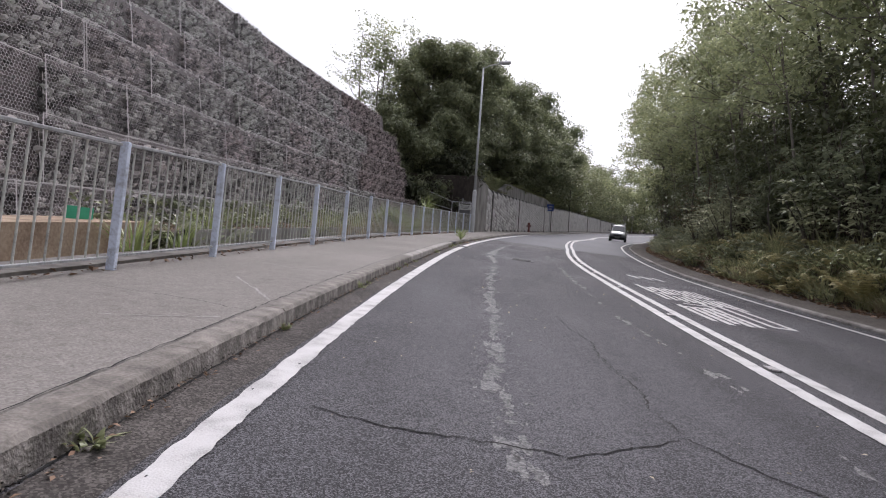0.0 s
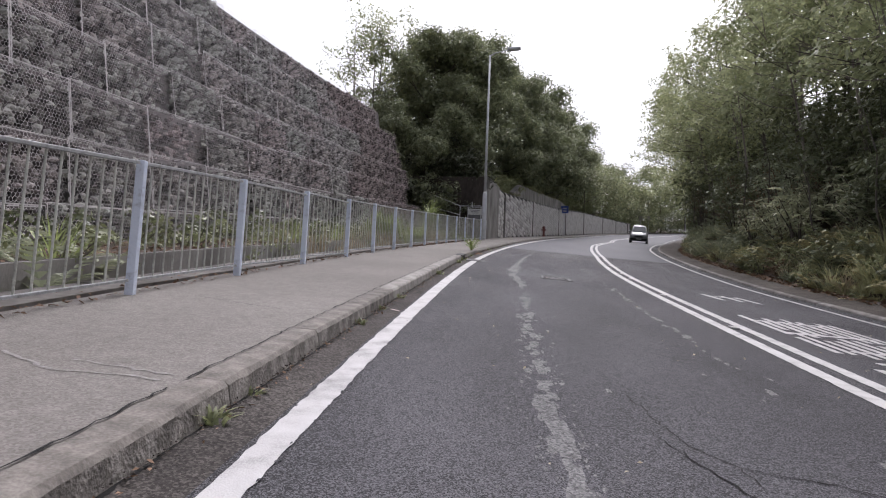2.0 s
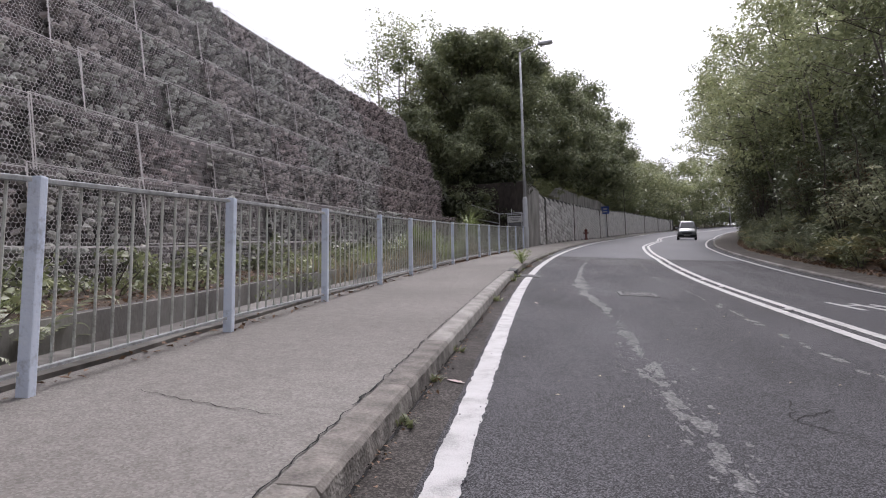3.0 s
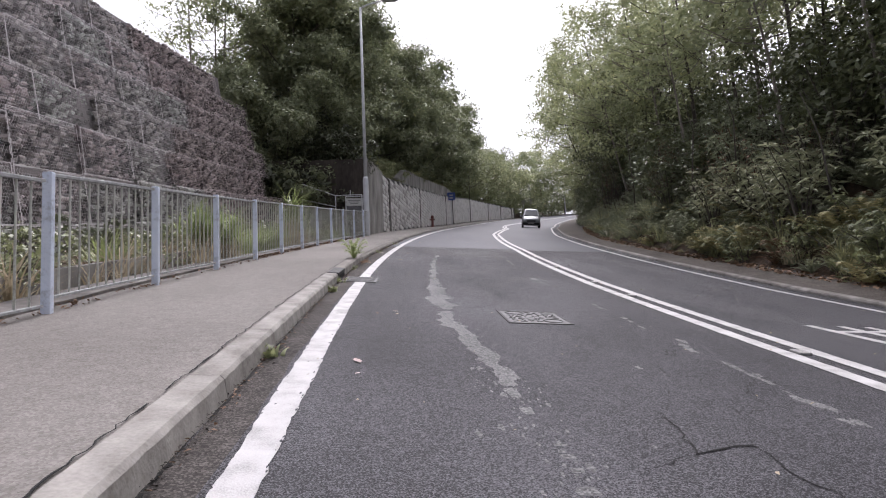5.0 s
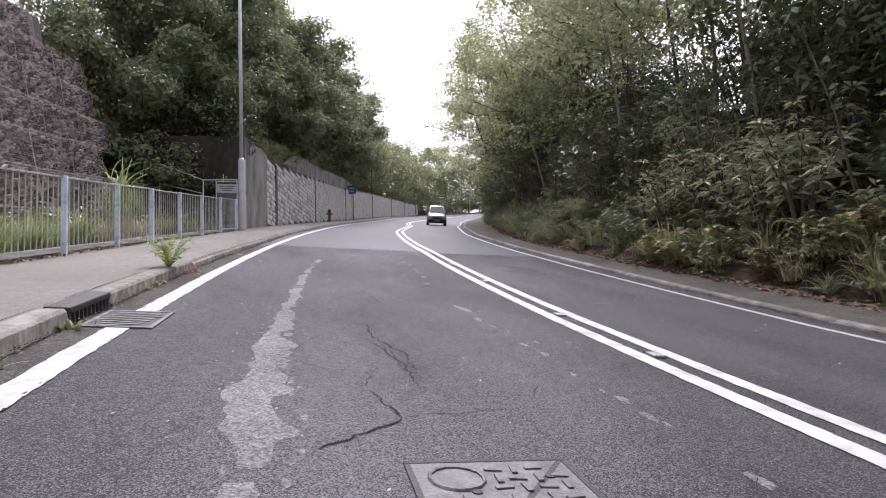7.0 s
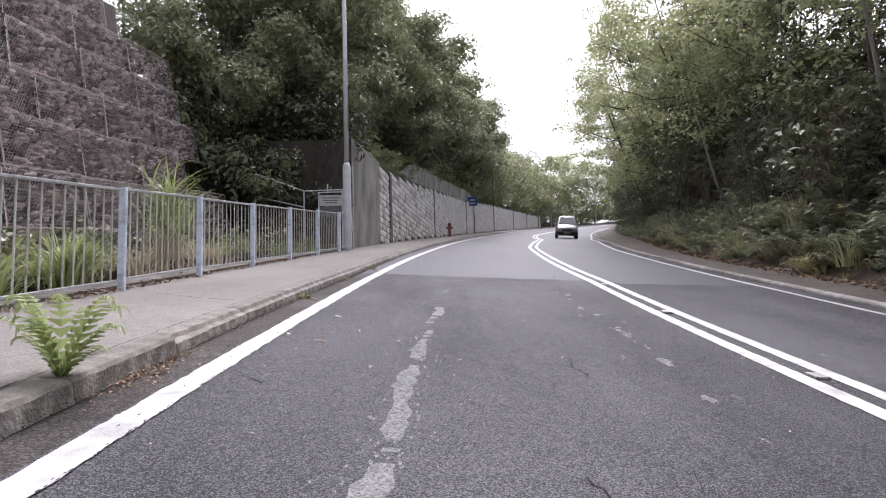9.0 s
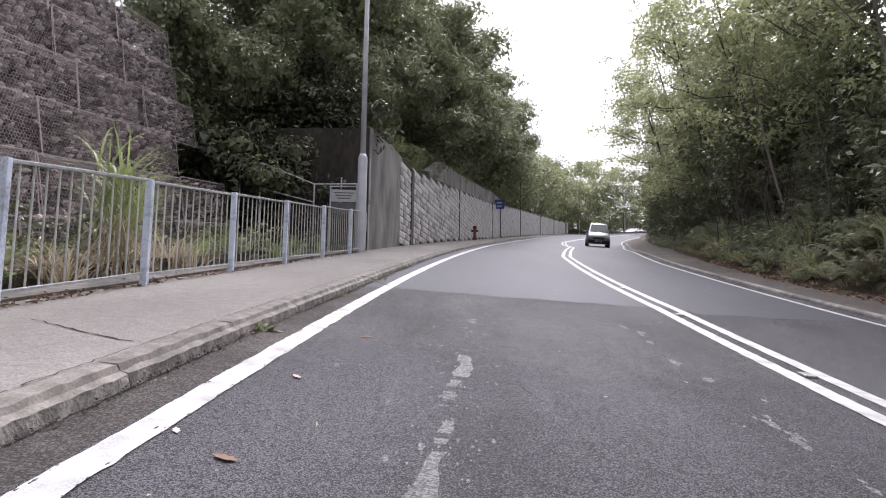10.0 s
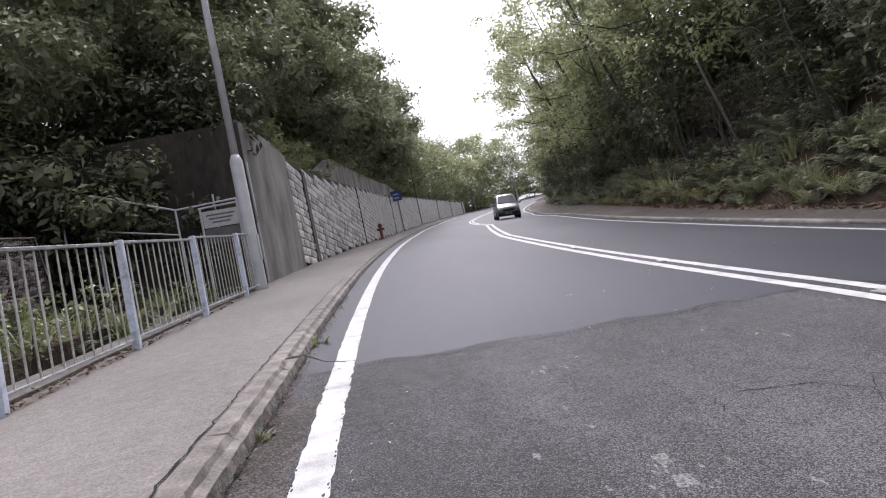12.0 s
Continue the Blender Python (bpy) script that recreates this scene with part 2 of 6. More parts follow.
# Green leaf darkened strongly: the shade of the wall corner is in the colour.
LEAF_DEEP_SHADE = leaf_mat("deep_shade_leaf", (0.03, 0.036, 0.022), (0.13, 0.145, 0.08), rough=0.5, see=0.15)
LEAF_DRY = leaf_mat("dry_leaf", (0.095, 0.055, 0.034), (0.3, 0.19, 0.12), rough=0.8, see=0.1)
STRAW = leaf_mat("straw_blade", (0.26, 0.215, 0.14), (0.58, 0.5, 0.36), rough=0.8, see=0.25)


# ---- the road's line: the near edge marking, as headings and grades along it ----
STEP = 0.5
S0, S1 = -14.0, 150.0
S = np.arange(S0, S1 + 0.01, STEP)


def knots(at, values, smooth=0):
    v = np.interp(S, at, values)
    if smooth:
        k = np.ones(2 * smooth + 1) / (2 * smooth + 1)
        v = np.convolve(np.pad(v, smooth, "edge"), k, "valid")
    return v


HEAD = knots([-14, -2, 6, 14, 22, 30, 40, 50, 57, 64, 71, 78, 86, 95, 105, 120, 150], [-0.0893, -0.0828, -0.0021, 0.0148, 0.0705, 0.1129, 0.173, 0.199, 0.2286, 0.2036, 0.236, 0.2873, 0.2889, 0.3375, 0.401, 0.4661, 0.9084], 8)
GRADE = knots([-14, -2, 20, 40, 60, 72, 85, 100, 120, 150], [0.1467, 0.1446, 0.1375, 0.1416, 0.1321, 0.135, 0.1417, 0.1397, 0.1333, 0.1333], 8)
CROSS = knots([-14, -2, 20, 40, 60, 80, 100, 131], [0.1257, 0.0482, 0.0792, 0.0779, 0.0748, 0.0943, 0.1131, 0.0987])
D_MID = knots([-14, -2, 12, 30, 45, 60, 80, 131], [3.6, 3.0972, 3.4558, 3.7974, 3.522, 4.1284, 3.3946, 4.5963])
D_RIGHT = knots([-14, -2, 12, 30, 45, 60, 80, 131], [6.2, 6.263, 6.1729, 6.7486, 6.905, 7.6611, 8.7269, 8.2655])
D_KERB = knots([-14, 5, 8, 13, 15, 18, 22, 24, 26, 29, 34, 60, 131], [0.345, 0.345, 0.33, 0.287, 0.287, 0.302, 0.345, 0.365, 0.36, 0.33, 0.345, 0.445, 0.445], 2)
D_BANK = knots([-14, 38, 60, 131], [0.0, 0.0, 1.1, 1.1])  # widening of the strip below the bank
i0 = int(round((-2 - S0) / STEP))
PX = np.concatenate([[0], np.cumsum(np.sin((HEAD[1:] + HEAD[:-1]) / 2)) * STEP])
PY = np.concatenate([[0], np.cumsum(np.cos((HEAD[1:] + HEAD[:-1]) / 2)) * STEP])
PZ = np.concatenate([[0], np.cumsum((GRADE[1:] + GRADE[:-1]) / 2) * STEP])
PX, PY, PZ = PX - PX[i0] - 0.715, PY - PY[i0] - 2.0, PZ - PZ[i0] - 0.258


def at(values, s):
    return float(np.interp(s, S, values))


def level(s, o):
    """Height of the finished surface at s along the road and o metres to the right of the near edge marking."""
    z, c, dk, dr = at(PZ, s), at(CROSS, s), at(D_KERB, s), at(D_RIGHT, s)
    if o < -dk:
        return z + c * dk + 0.115 + 0.035 * (-o - dk)
    if o > dr + 0.45:
        return z - c * (dr + 0.45) + 0.03 + 0.03 * (o - dr - 0.45)
    return z - c * o


def spot(s, o, up=0.0):
    h = at(HEAD, s)
    return Vector((at(PX, s) + o * math.cos(h), at(PY, s) - o * math.sin(h), level(s, o) + up))


def turn(s):
    """Turn about z that lays +y along the road."""
    return -math.degrees(at(HEAD, s))


# ---- mesh helpers ----
def mesh_ob(name, verts, faces, material, parent=None, label="", smooth=False):
    me = bpy.data.meshes.new(name)
    me.from_pydata(verts, [], faces)
    me.materials.append(material)
    if smooth:
        me.polygons.foreach_set("use_smooth", [True] * len(me.polygons))
    me.update()
    ob = new(name, me)
    if parent:
        ob.parent = parent
    if label:
        tagged(ob, label)
    return ob


def part(name, bm, material, parent=None, label="", smooth=False):
    me = bpy.data.meshes.new(name)
    bm.to_mesh(me)
    bm.free()
    me.materials.append(material)
    if smooth:
        me.polygons.foreach_set("use_smooth", [True] * len(me.polygons))
    ob = new(name, me)
    if parent:
        ob.parent = parent
    if label:
        tagged(ob, label)
    return ob


def box_bm(size, centre=(0, 0, 0), bevel=0.0, rot=None, bm=None):
    bm = bm or bmesh.new()
    m = Matrix.Translation(centre) @ (rot or Matrix.Identity(4)) @ Matrix.Diagonal((*size, 1))
    made = bmesh.ops.create_cube(bm, size=1, matrix=m)
    if bevel:
        edges = list({e for v in made["verts"] for e in v.link_edges})
        bmesh.ops.bevel(bm, geom=edges, offset=bevel, segments=2, affect="EDGES", profile=0.6)
    return bm


def tube_bm(points, radii, sides=8, bm=None, cap=True):
    """A tapered tube along points."""
    bm = bm or bmesh.new()
    rings = []
    pts = [Vector(p) for p in points]
    for k, p in enumerate(pts):
        d = (pts[min(k + 1, len(pts) - 1)] - pts[max(k - 1, 0)]).normalized()
        side = d.orthogonal().normalized() if abs(d.z) > 0.9 else d.cross(Vector((0, 0, 1))).normalized()
        up = d.cross(side)
        rings.append([bm.verts.new(p + radii[k] * (math.cos(a) * side + math.sin(a) * up)) for a in [2 * math.pi * j / sides for j in range(sides)]])
    for a, b in zip(rings, rings[1:]):
        for j in range(sides):
            bm.faces.new((a[j], a[(j + 1) % sides], b[(j + 1) % sides], b[j]))
    if cap:
        bm.faces.new(rings[0][::-1])
        bm.faces.new(rings[-1])
    return bm


def strip(name, s_from, s_to, o_left, o_right, material, up=0.0, step=0.5, cols=1, wob=0.0, seed=0, parent=None, thick=0.0):
    """A sheet that follows the road between two offsets, which are numbers or functions of s."""
    n = max(2, int(round((s_to - s_from) / step)) + 1)
    rng = random.Random(seed)
    verts, faces = [], []
    for k in range(n):
        s = s_from + (s_to - s_from) * k / (n - 1)
        a = o_left(s) if callable(o_left) else o_left
        b = o_right(s) if callable(o_right) else o_right
        for j in range(cols + 1):
            o = a + (b - a) * j / cols
            if wob and j in (0, cols):
                o += rng.uniform(-wob, wob)
            verts.append(spot(s, o, up))
    for k in range(n - 1):
        for j in range(cols):
            q = k * (cols + 1) + j
            faces.append((q, q + 1, q + cols + 2, q + cols + 1))
    if thick:
        base = len(verts)
        verts += [v - Vector((0, 0, thick)) for v in verts[:base]]
        for k in range(n - 1):
            for q, r in ((k * (cols + 1), (k + 1) * (cols + 1)), ((k + 1) * (cols + 1) + cols, k * (cols + 1) + cols)):
                faces.append((q, r, r + base, q + base))
    return mesh_ob(name, verts, faces, material, parent)


# ---- ground ----
GAB_BASE = -5.15
GAB_END = 35.3
GAB_TOP = 6.5


def road_coords(x, y):
    d2 = (PX[None, :] - x[:, None]) ** 2 + (PY[None, :] - y[:, None]) ** 2
    k = d2.argmin(1)
    o = (x - PX[k]) * np.cos(HEAD[k]) - (y - PY[k]) * np.sin(HEAD[k])
    return k, o


def rise(s, o, dr):
    """Height of the open ground over the level of the road's edge."""
    if o < -2.6:
        d = -o - 2.6
        if GAB_END - 0.3 < s < 39.2:
            return -0.12
        if s < GAB_END + 1.0:
            inside = -o + GAB_BASE
            return -0.12 if inside < 0.3 else min(-0.12 + (inside - 0.3) * 2.3, GAB_TOP - 0.25)
        if s > 123:
            return -0.12 + min(max(d - 0.4, 0) * 0.42, 4.0)
        return -0.3 if d < 0.6 else (2.6 if s < 105 else 1.5) + min((d - 0.6) * 0.5, 4.2)
    foot = dr + 1.75 + at(D_BANK, s)
    if o > foot:
        d = o - foot
        return -0.05 + (d * 0.95 if d < 2.5 else min(2.375 + (d - 2.5) * 0.4, 4.6)) + max(0.0, d - 14) * 0.03
    return -0.3


def terrain(xs, ys):
    gx, gy = np.meshgrid(xs, ys)
    fx, fy = gx.ravel(), gy.ravel()
    k, o = road_coords(fx, fy)
    z = np.zeros(len(fx))
    for n in range(len(fx)):
        dr = D_RIGHT[k[n]]
        oc = min(max(o[n], -3.0), dr + 1.9)
        z[n] = level(S[k[n]], oc) + rise(S[k[n]], o[n], dr)
    return fx, fy, z


gxs = np.concatenate([np.linspace(-400, -30, 16), np.arange(-24, 34, 0.8), np.linspace(40, 400, 16)])
gys = np.concatenate([np.linspace(-300, -20, 12), np.arange(-13, 125, 1.0), np.linspace(132, 700, 18)])
fx, fy, fz = terrain(gxs, gys)
rng = np.random.RandomState(3)
nx = len(gxs)
gverts = np.stack([fx, fy, fz + rng.uniform(-0.06, 0.06, len(fx))], 1).tolist()
gfaces = [(j * nx + i, j * nx + i + 1, (j + 1) * nx + i + 1, (j + 1) * nx + i) for j in range(len(gys) - 1) for i in range(nx - 1)]
tagged(mesh_ob("ground", gverts, gfaces, SOIL, smooth=True), "brown leaf-littered soil of the wooded slopes", "ground", kind="structure")


def ground_z(x, y):
    k, o = road_coords(np.array([x]), np.array([y]))
    dr = D_RIGHT[k[0]]
    return level(S[k[0]], min(max(o[0], -3.0), dr + 1.9)) + rise(S[k[0]], o[0], dr)


# ---- road, markings, kerb, pavement ----
tagged(strip("road", S0, 150, lambda s: -at(D_KERB, s), lambda s: at(D_RIGHT, s) + 0.445, ASPHALT, 0, 0.5, 10), "worn grey asphalt road curving uphill", "road", kind="structure")


def seam_at(o):
    return 29.65 + 0.12 * max(o, -0.4) if o < 4 else 29.8 + 0.3 * (o - 4)


verts, faces = [], []
NC = 44
for k in range(200):
    for j in range(NC + 1):
        f = j / NC
        s = min(150, 26 + k * 0.6)
        o0, o1 = -at(D_KERB, s) + 0.03, at(D_RIGHT, s) + 0.1
        o = o0 + (o1 - o0) * f
        if k == 0:
            s = seam_at(o) + 0.05 * math.sin(7 * o) + 0.03 * math.sin(19 * o + 1) + 0.022 * math.sin(41 * o + 2)
        verts.append((s, o))
rows_new = [[v for v in verts[k * (NC + 1):(k + 1) * (NC + 1)]] for k in range(200)]
first = rows_new[0]
keep = [first] + [r for r in rows_new[1:] if r[0][0] > 33.2 and r[0][0] < 149]
nv, nf = [], []
for r in keep:
    nv += [spot(s, o, 0.003) for s, o in r]
for k in range(len(keep) - 1):
    for j in range(NC):
        q = k * (NC + 1) + j
        nf.append((q, q + 1, q + NC + 2, q + NC + 1))
gv, gf = [], []
for k in range(13):
    for j in range(NC + 1):
        o = -0.25 + 3.7 * j / NC
        s = 25.7 + 0.35 * k + (0.25 * math.sin(2.1 * o) + 0.09 * math.sin(9 * o) + 0.05 * math.sin(23 * o + 1) if k == 0 else 0.4)
        gv.append(spot(s, o, 0.0012))
for k in range(12):
    for j in range(NC):
        q = k * (NC + 1) + j
        gf.append((q, q + 1, q + NC + 2, q + NC + 1))
tagged(mesh_ob("road_greyed", gv, gf, ASPHALT_GREY), "paler greyed stretch of old asphalt before the seam", "road", kind="structure")
tagged(mesh_ob("road_resurfaced", nv, nf, ASPHALT_NEW), "smoother dark resurfaced stretch of asphalt", "road", kind="structure")
tagged(strip("gutter", S0, 29.0, lambda s: -at(D_KERB, s) + 0.03, lambda s: -0.09, GUTTER, 0.0015, 0.25, 1, 0.012, 5), "gritty dark gutter strip beside the kerb", "gutter", kind="structure")


def line_strip(name, s_from, s_to, centre, width, label, seed, wob=0.005):
    f = centre if callable(centre) else (lambda s: centre)
    w = width if callable(width) else (lambda s: width)
    return tagged(strip(name, s_from, s_to, lambda s: f(s) - w(s) / 2, lambda s: f(s) + w(s) / 2, LINE, 0.006, 0.07, 1, wob, seed), label, "road marking", kind="structure")


line_strip("edge_line_near", S0, 149, 0.006, lambda s: float(np.interp(s, [0, 4, 10, 15], [0.118, 0.122, 0.138, 0.148])), "worn white edge line", 1, 0.0075)
line_strip("edge_line_far", S0, 149, lambda s: at(D_RIGHT, s), 0.11, "thin white edge line", 2)
line_strip("centre_line_a", S0, 149, lambda s: at(D_MID, s) - 0.135, 0.138, "one of two parallel white centre lines", 3)
line_strip("centre_line_b", S0, 149, lambda s: at(D_MID, s) + 0.135, 0.128, "one of two parallel white centre lines", 4)

tagged(strip("pavement", S0, 150, lambda s: -2.75, lambda s: -at(D_KERB, s) - 0.14, PAVING, 0.0, 0.5, 3, 0, 0, None, 0.2), "pale concrete pavement with stains and cracks", "pavement", kind="structure")
tagged(strip("roadside_strip", S0, 150, lambda s: at(D_RIGHT, s) + 0.6, lambda s: at(D_RIGHT, s) + 1.95 + at(D_BANK, s), DIRT_STRIP, 0.0, 0.5, 3, 0, 0, None, 0.15), "dusty concrete strip below the bank", "pavement", kind="structure")


# ---- retaining walls on the near side ----
def wall_sheet(name, path, top, base, thick, material, label, kind="structure", cat="wall", inward=(-1, 0)):
    """An upright wall along points of the plan, with heights of top and base for each point."""
    bm = bmesh.new()
    rows = []
    for k, (x, y) in enumerate(path):
        x2, y2 = path[min(k + 1, len(path) - 1)]
        x1, y1 = path[max(k - 1, 0)]
        d = Vector((x2 - x1, y2 - y1, 0)).normalized()
        nrm = Vector((-d.y, d.x, 0))
        a, b = Vector((x, y, 0)), Vector((x, y, 0)) + nrm * thick
        rows.append([bm.verts.new((p.x, p.y, z)) for p, z in ((a, base[k]), (a, top[k]), (b, top[k]), (b, base[k]))])
    for p, q in zip(rows, rows[1:]):
        for j in range(4):
            bm.faces.new((p[j], q[j], q[(j + 1) % 4], p[(j + 1) % 4]))
    bm.faces.new(rows[0][::-1])
    bm.faces.new(rows[-1])
    bmesh.ops.recalc_face_normals(bm, faces=bm.faces)
    return tagged(part(name, bm, material), label, cat, kind=kind)


WALL_O = -2.45
ws = list(np.arange(38.6, 122.7, 1.5))


def wall_top(s):
    return float(np.interp(s, [38.6, 41, 44, 60, 90, 108, 122], [3.6, 3.5, 3.05, 3.05, 3.2, 2.6, 1.9]))


pts = [spot(s, WALL_O) for s in ws]
wall_sheet("wall_roadside", [(p.x, p.y) for p in pts], [p.z + wall_top(s) for p, s in zip(pts, ws)], [p.z - 0.3 for p in pts], 0.5, MORTAR, "long retaining wall with dark joints behind pale blocks")
corner = spot(38.6, WALL_O)
wall_sheet("wall_return", [(corner.x - 16, corner.y + 1.0), (corner.x - 3.5, corner.y + 0.3), (corner.x + 0.02, corner.y)], [corner.z + 4.6, corner.z + 3.6, corner.z + 3.58], [corner.z - 0.6] * 3, 0.45, CONCRETE_SHADED, "stained brown concrete wall at the corner, shade in its colour")
cs = [38.62 + 0.5 * k for k in range(9)] + [42.9]
cp = [spot(s, WALL_O + 0.035) for s in cs]
wall_sheet("wall_end_panel", [(p.x, p.y) for p in cp], [p.z + wall_top(s) + 0.03 for p, s in zip(cp, cs)], [p.z - 0.2 for p in cp], 0.3, PARAPET, "grey water-streaked concrete end of the roadside wall")
cs = list(np.arange(49.0, 82, 1.5))
cp = [spot(s, WALL_O - 0.05) for s in cs]
wall_sheet("wall_coping", [(p.x, p.y) for p in cp], [p.z + wall_top(s) + float(np.interp(s, [49, 52, 74, 82], [0.3, 1.05, 1.0, 0.15])) for p, s in zip(cp, cs)], [p.z + wall_top(s) - 0.02 for p, s in zip(cp, cs)], 0.4, PARAPET, "weathered grey concrete parapet on top of the wall")


# ---- gabion wall ----
def rough_stone(rng, size):
    """A small angular stone: eight-sided lump."""
    v = []
    for k in range(6):
        a = k / 6 * 2 * math.pi + rng.uniform(-0.3, 0.3)
        v.append((math.cos(a) * size[0] * rng.uniform(0.75, 1.1), rng.uniform(-0.15, 0.15) * size[1], math.sin(a) * size[2] * rng.uniform(0.75, 1.1)))
    for k in range(3):
        a = k / 3 * 2 * math.pi + rng.uniform(-0.6, 0.6)
        v.append((math.cos(a) * size[0] * 0.5, size[1] * rng.uniform(0.55, 1.0), math.sin(a) * size[2] * 0.5))
    f = [(6, 7, 8)]
    for k in range(6):
        n = (k + 1) % 6
        f.append((k, n, 6 + (n // 2) % 3) if k % 2 else (k, n, 6 + k // 2))
        if k % 2:
            f.append((k, 6 + (n // 2) % 3, 6 + k // 2))
    return v, f


SLOPE = 0.13


def basket_stones(rng, wide, high):
    """Stones that fill the visible face of a cage, which looks along +y."""
    stones = []
    z = 0.0
    while z < high - 0.05:
        h = rng.uniform(0.07, 0.125)
        x = rng.uniform(-0.05, 0.05)
        while x < wide:
            w = rng.uniform(0.08, 0.19)
            v, f = rough_stone(rng, (w * 0.54, rng.uniform(0.05, 0.12), h * 0.58))
            cx, cz, tw = x + w / 2, z + h / 2 + rng.uniform(-0.03, 0.03), rng.uniform(-0.5, 0.5)
            cy = rng.uniform(-0.03, 0.025)
            vv = []
            for a, b, c in v:
                a2, c2 = a * math.cos(tw) - c * math.sin(tw), a * math.sin(tw) + c * math.cos(tw)
                vv.append((cx + a2, cy + b, cz + c2))
            stones.append((vv, f))
            x += w
        z += h
    return stones


def sheared(v):
    return (v[0], v[1], v[2] + SLOPE * v[0])


def ribbon(a, b, w, out):
    """A thin flat wire between two points of a face that looks along +y."""
    ax, az, bx, bz = a[0], a[1], b[0], b[1]
    d = math.hypot(bx - ax, bz - az) or 1
    px, pz = -(bz - az) / d * w, (bx - ax) / d * w
    return [(ax + px, out, az + pz), (ax - px, out, az - pz), (bx - px, out, bz - pz), (bx + px, out, bz + pz)]


def cage_wires(wide, high, rng):
    v, f = [], []

    sway = {}

    def bent(p):
        """The mesh is pulled out of true, each knot by a little of its own."""
        k = (round(p[0], 3), round(p[1], 3))
        if k not in sway:
            sway[k] = (p[0] + rng.uniform(-0.009, 0.009), p[1] + rng.uniform(-0.007, 0.007))
        return sway[k]

    def wire(a, b, w, y):
        a, b = bent(a), bent(b)
        f.append(tuple(range(len(v), len(v) + 4)))
        v.extend(ribbon(a, b, w, y))

    cell = 0.066
    zrow, r = 0.0, 0
    while zrow < high:
        x = -cell / 2 * (r % 2)
        while x < wide:
            bul = 0.098 + 0.035 * math.sin(math.pi * min(max(x / wide, 0), 1)) * math.sin(math.pi * zrow / high)
            if 0 <= x + cell / 2 <= wide:
                wire((max(x, 0), zrow), (x + cell / 2, min(zrow + 0.021, high)), 0.003, bul)
                wire((x + cell / 2, min(zrow + 0.021, high)), (min(x + cell, wide), zrow), 0.003, bul)
            if 0 < x:
                wire((x, zrow), (x, max(zrow - 0.032, 0)), 0.003, bul)
            x += cell
        zrow += 0.053
        r += 1
    for a, b in (((0, 0), (wide, 0)), ((0, high), (wide, high)), ((0, 0), (0, high)), ((wide, 0), (wide, high))):
        wire(a, b, 0.012 if a[0] == b[0] else 0.0075, 0.125)
    return v, f


gabion_wall = tagged(new("wall_gabion"), "tall terraced gabion wall of grey-brown stones in wire cages", "wall", kind="structure")
COURSES, BW, BH = 7, 2.0, 0.97
variants = []
for k in range(5):
    r = random.Random(40 + k)
    st = basket_stones(r, BW, BH)
    v, f = [], []
    for vv, ff in st:
        f += [tuple(i + len(v) for i in q) for q in ff]
        v += [sheared(q) for q in vv]
    me = bpy.data.meshes.new("stone_fill")
    me.from_pydata(v, [], f)
    me.materials.append(STONE)
    cv, cf = cage_wires(BW, BH, r)
    mc = bpy.data.meshes.new("cage")
    mc.from_pydata([sheared(q) for q in cv], [], cf)
    mc.materials.append(WIRE)
    old, rusted = me.copy(), mc.copy()
    old.materials[0], rusted.materials[0] = STONE_BROWN, WIRE_BROWN
    variants.append((me, mc, st, old, rusted))
# dark heart behind the stones, one block per course
rng = random.Random(8)
near_stones = 0
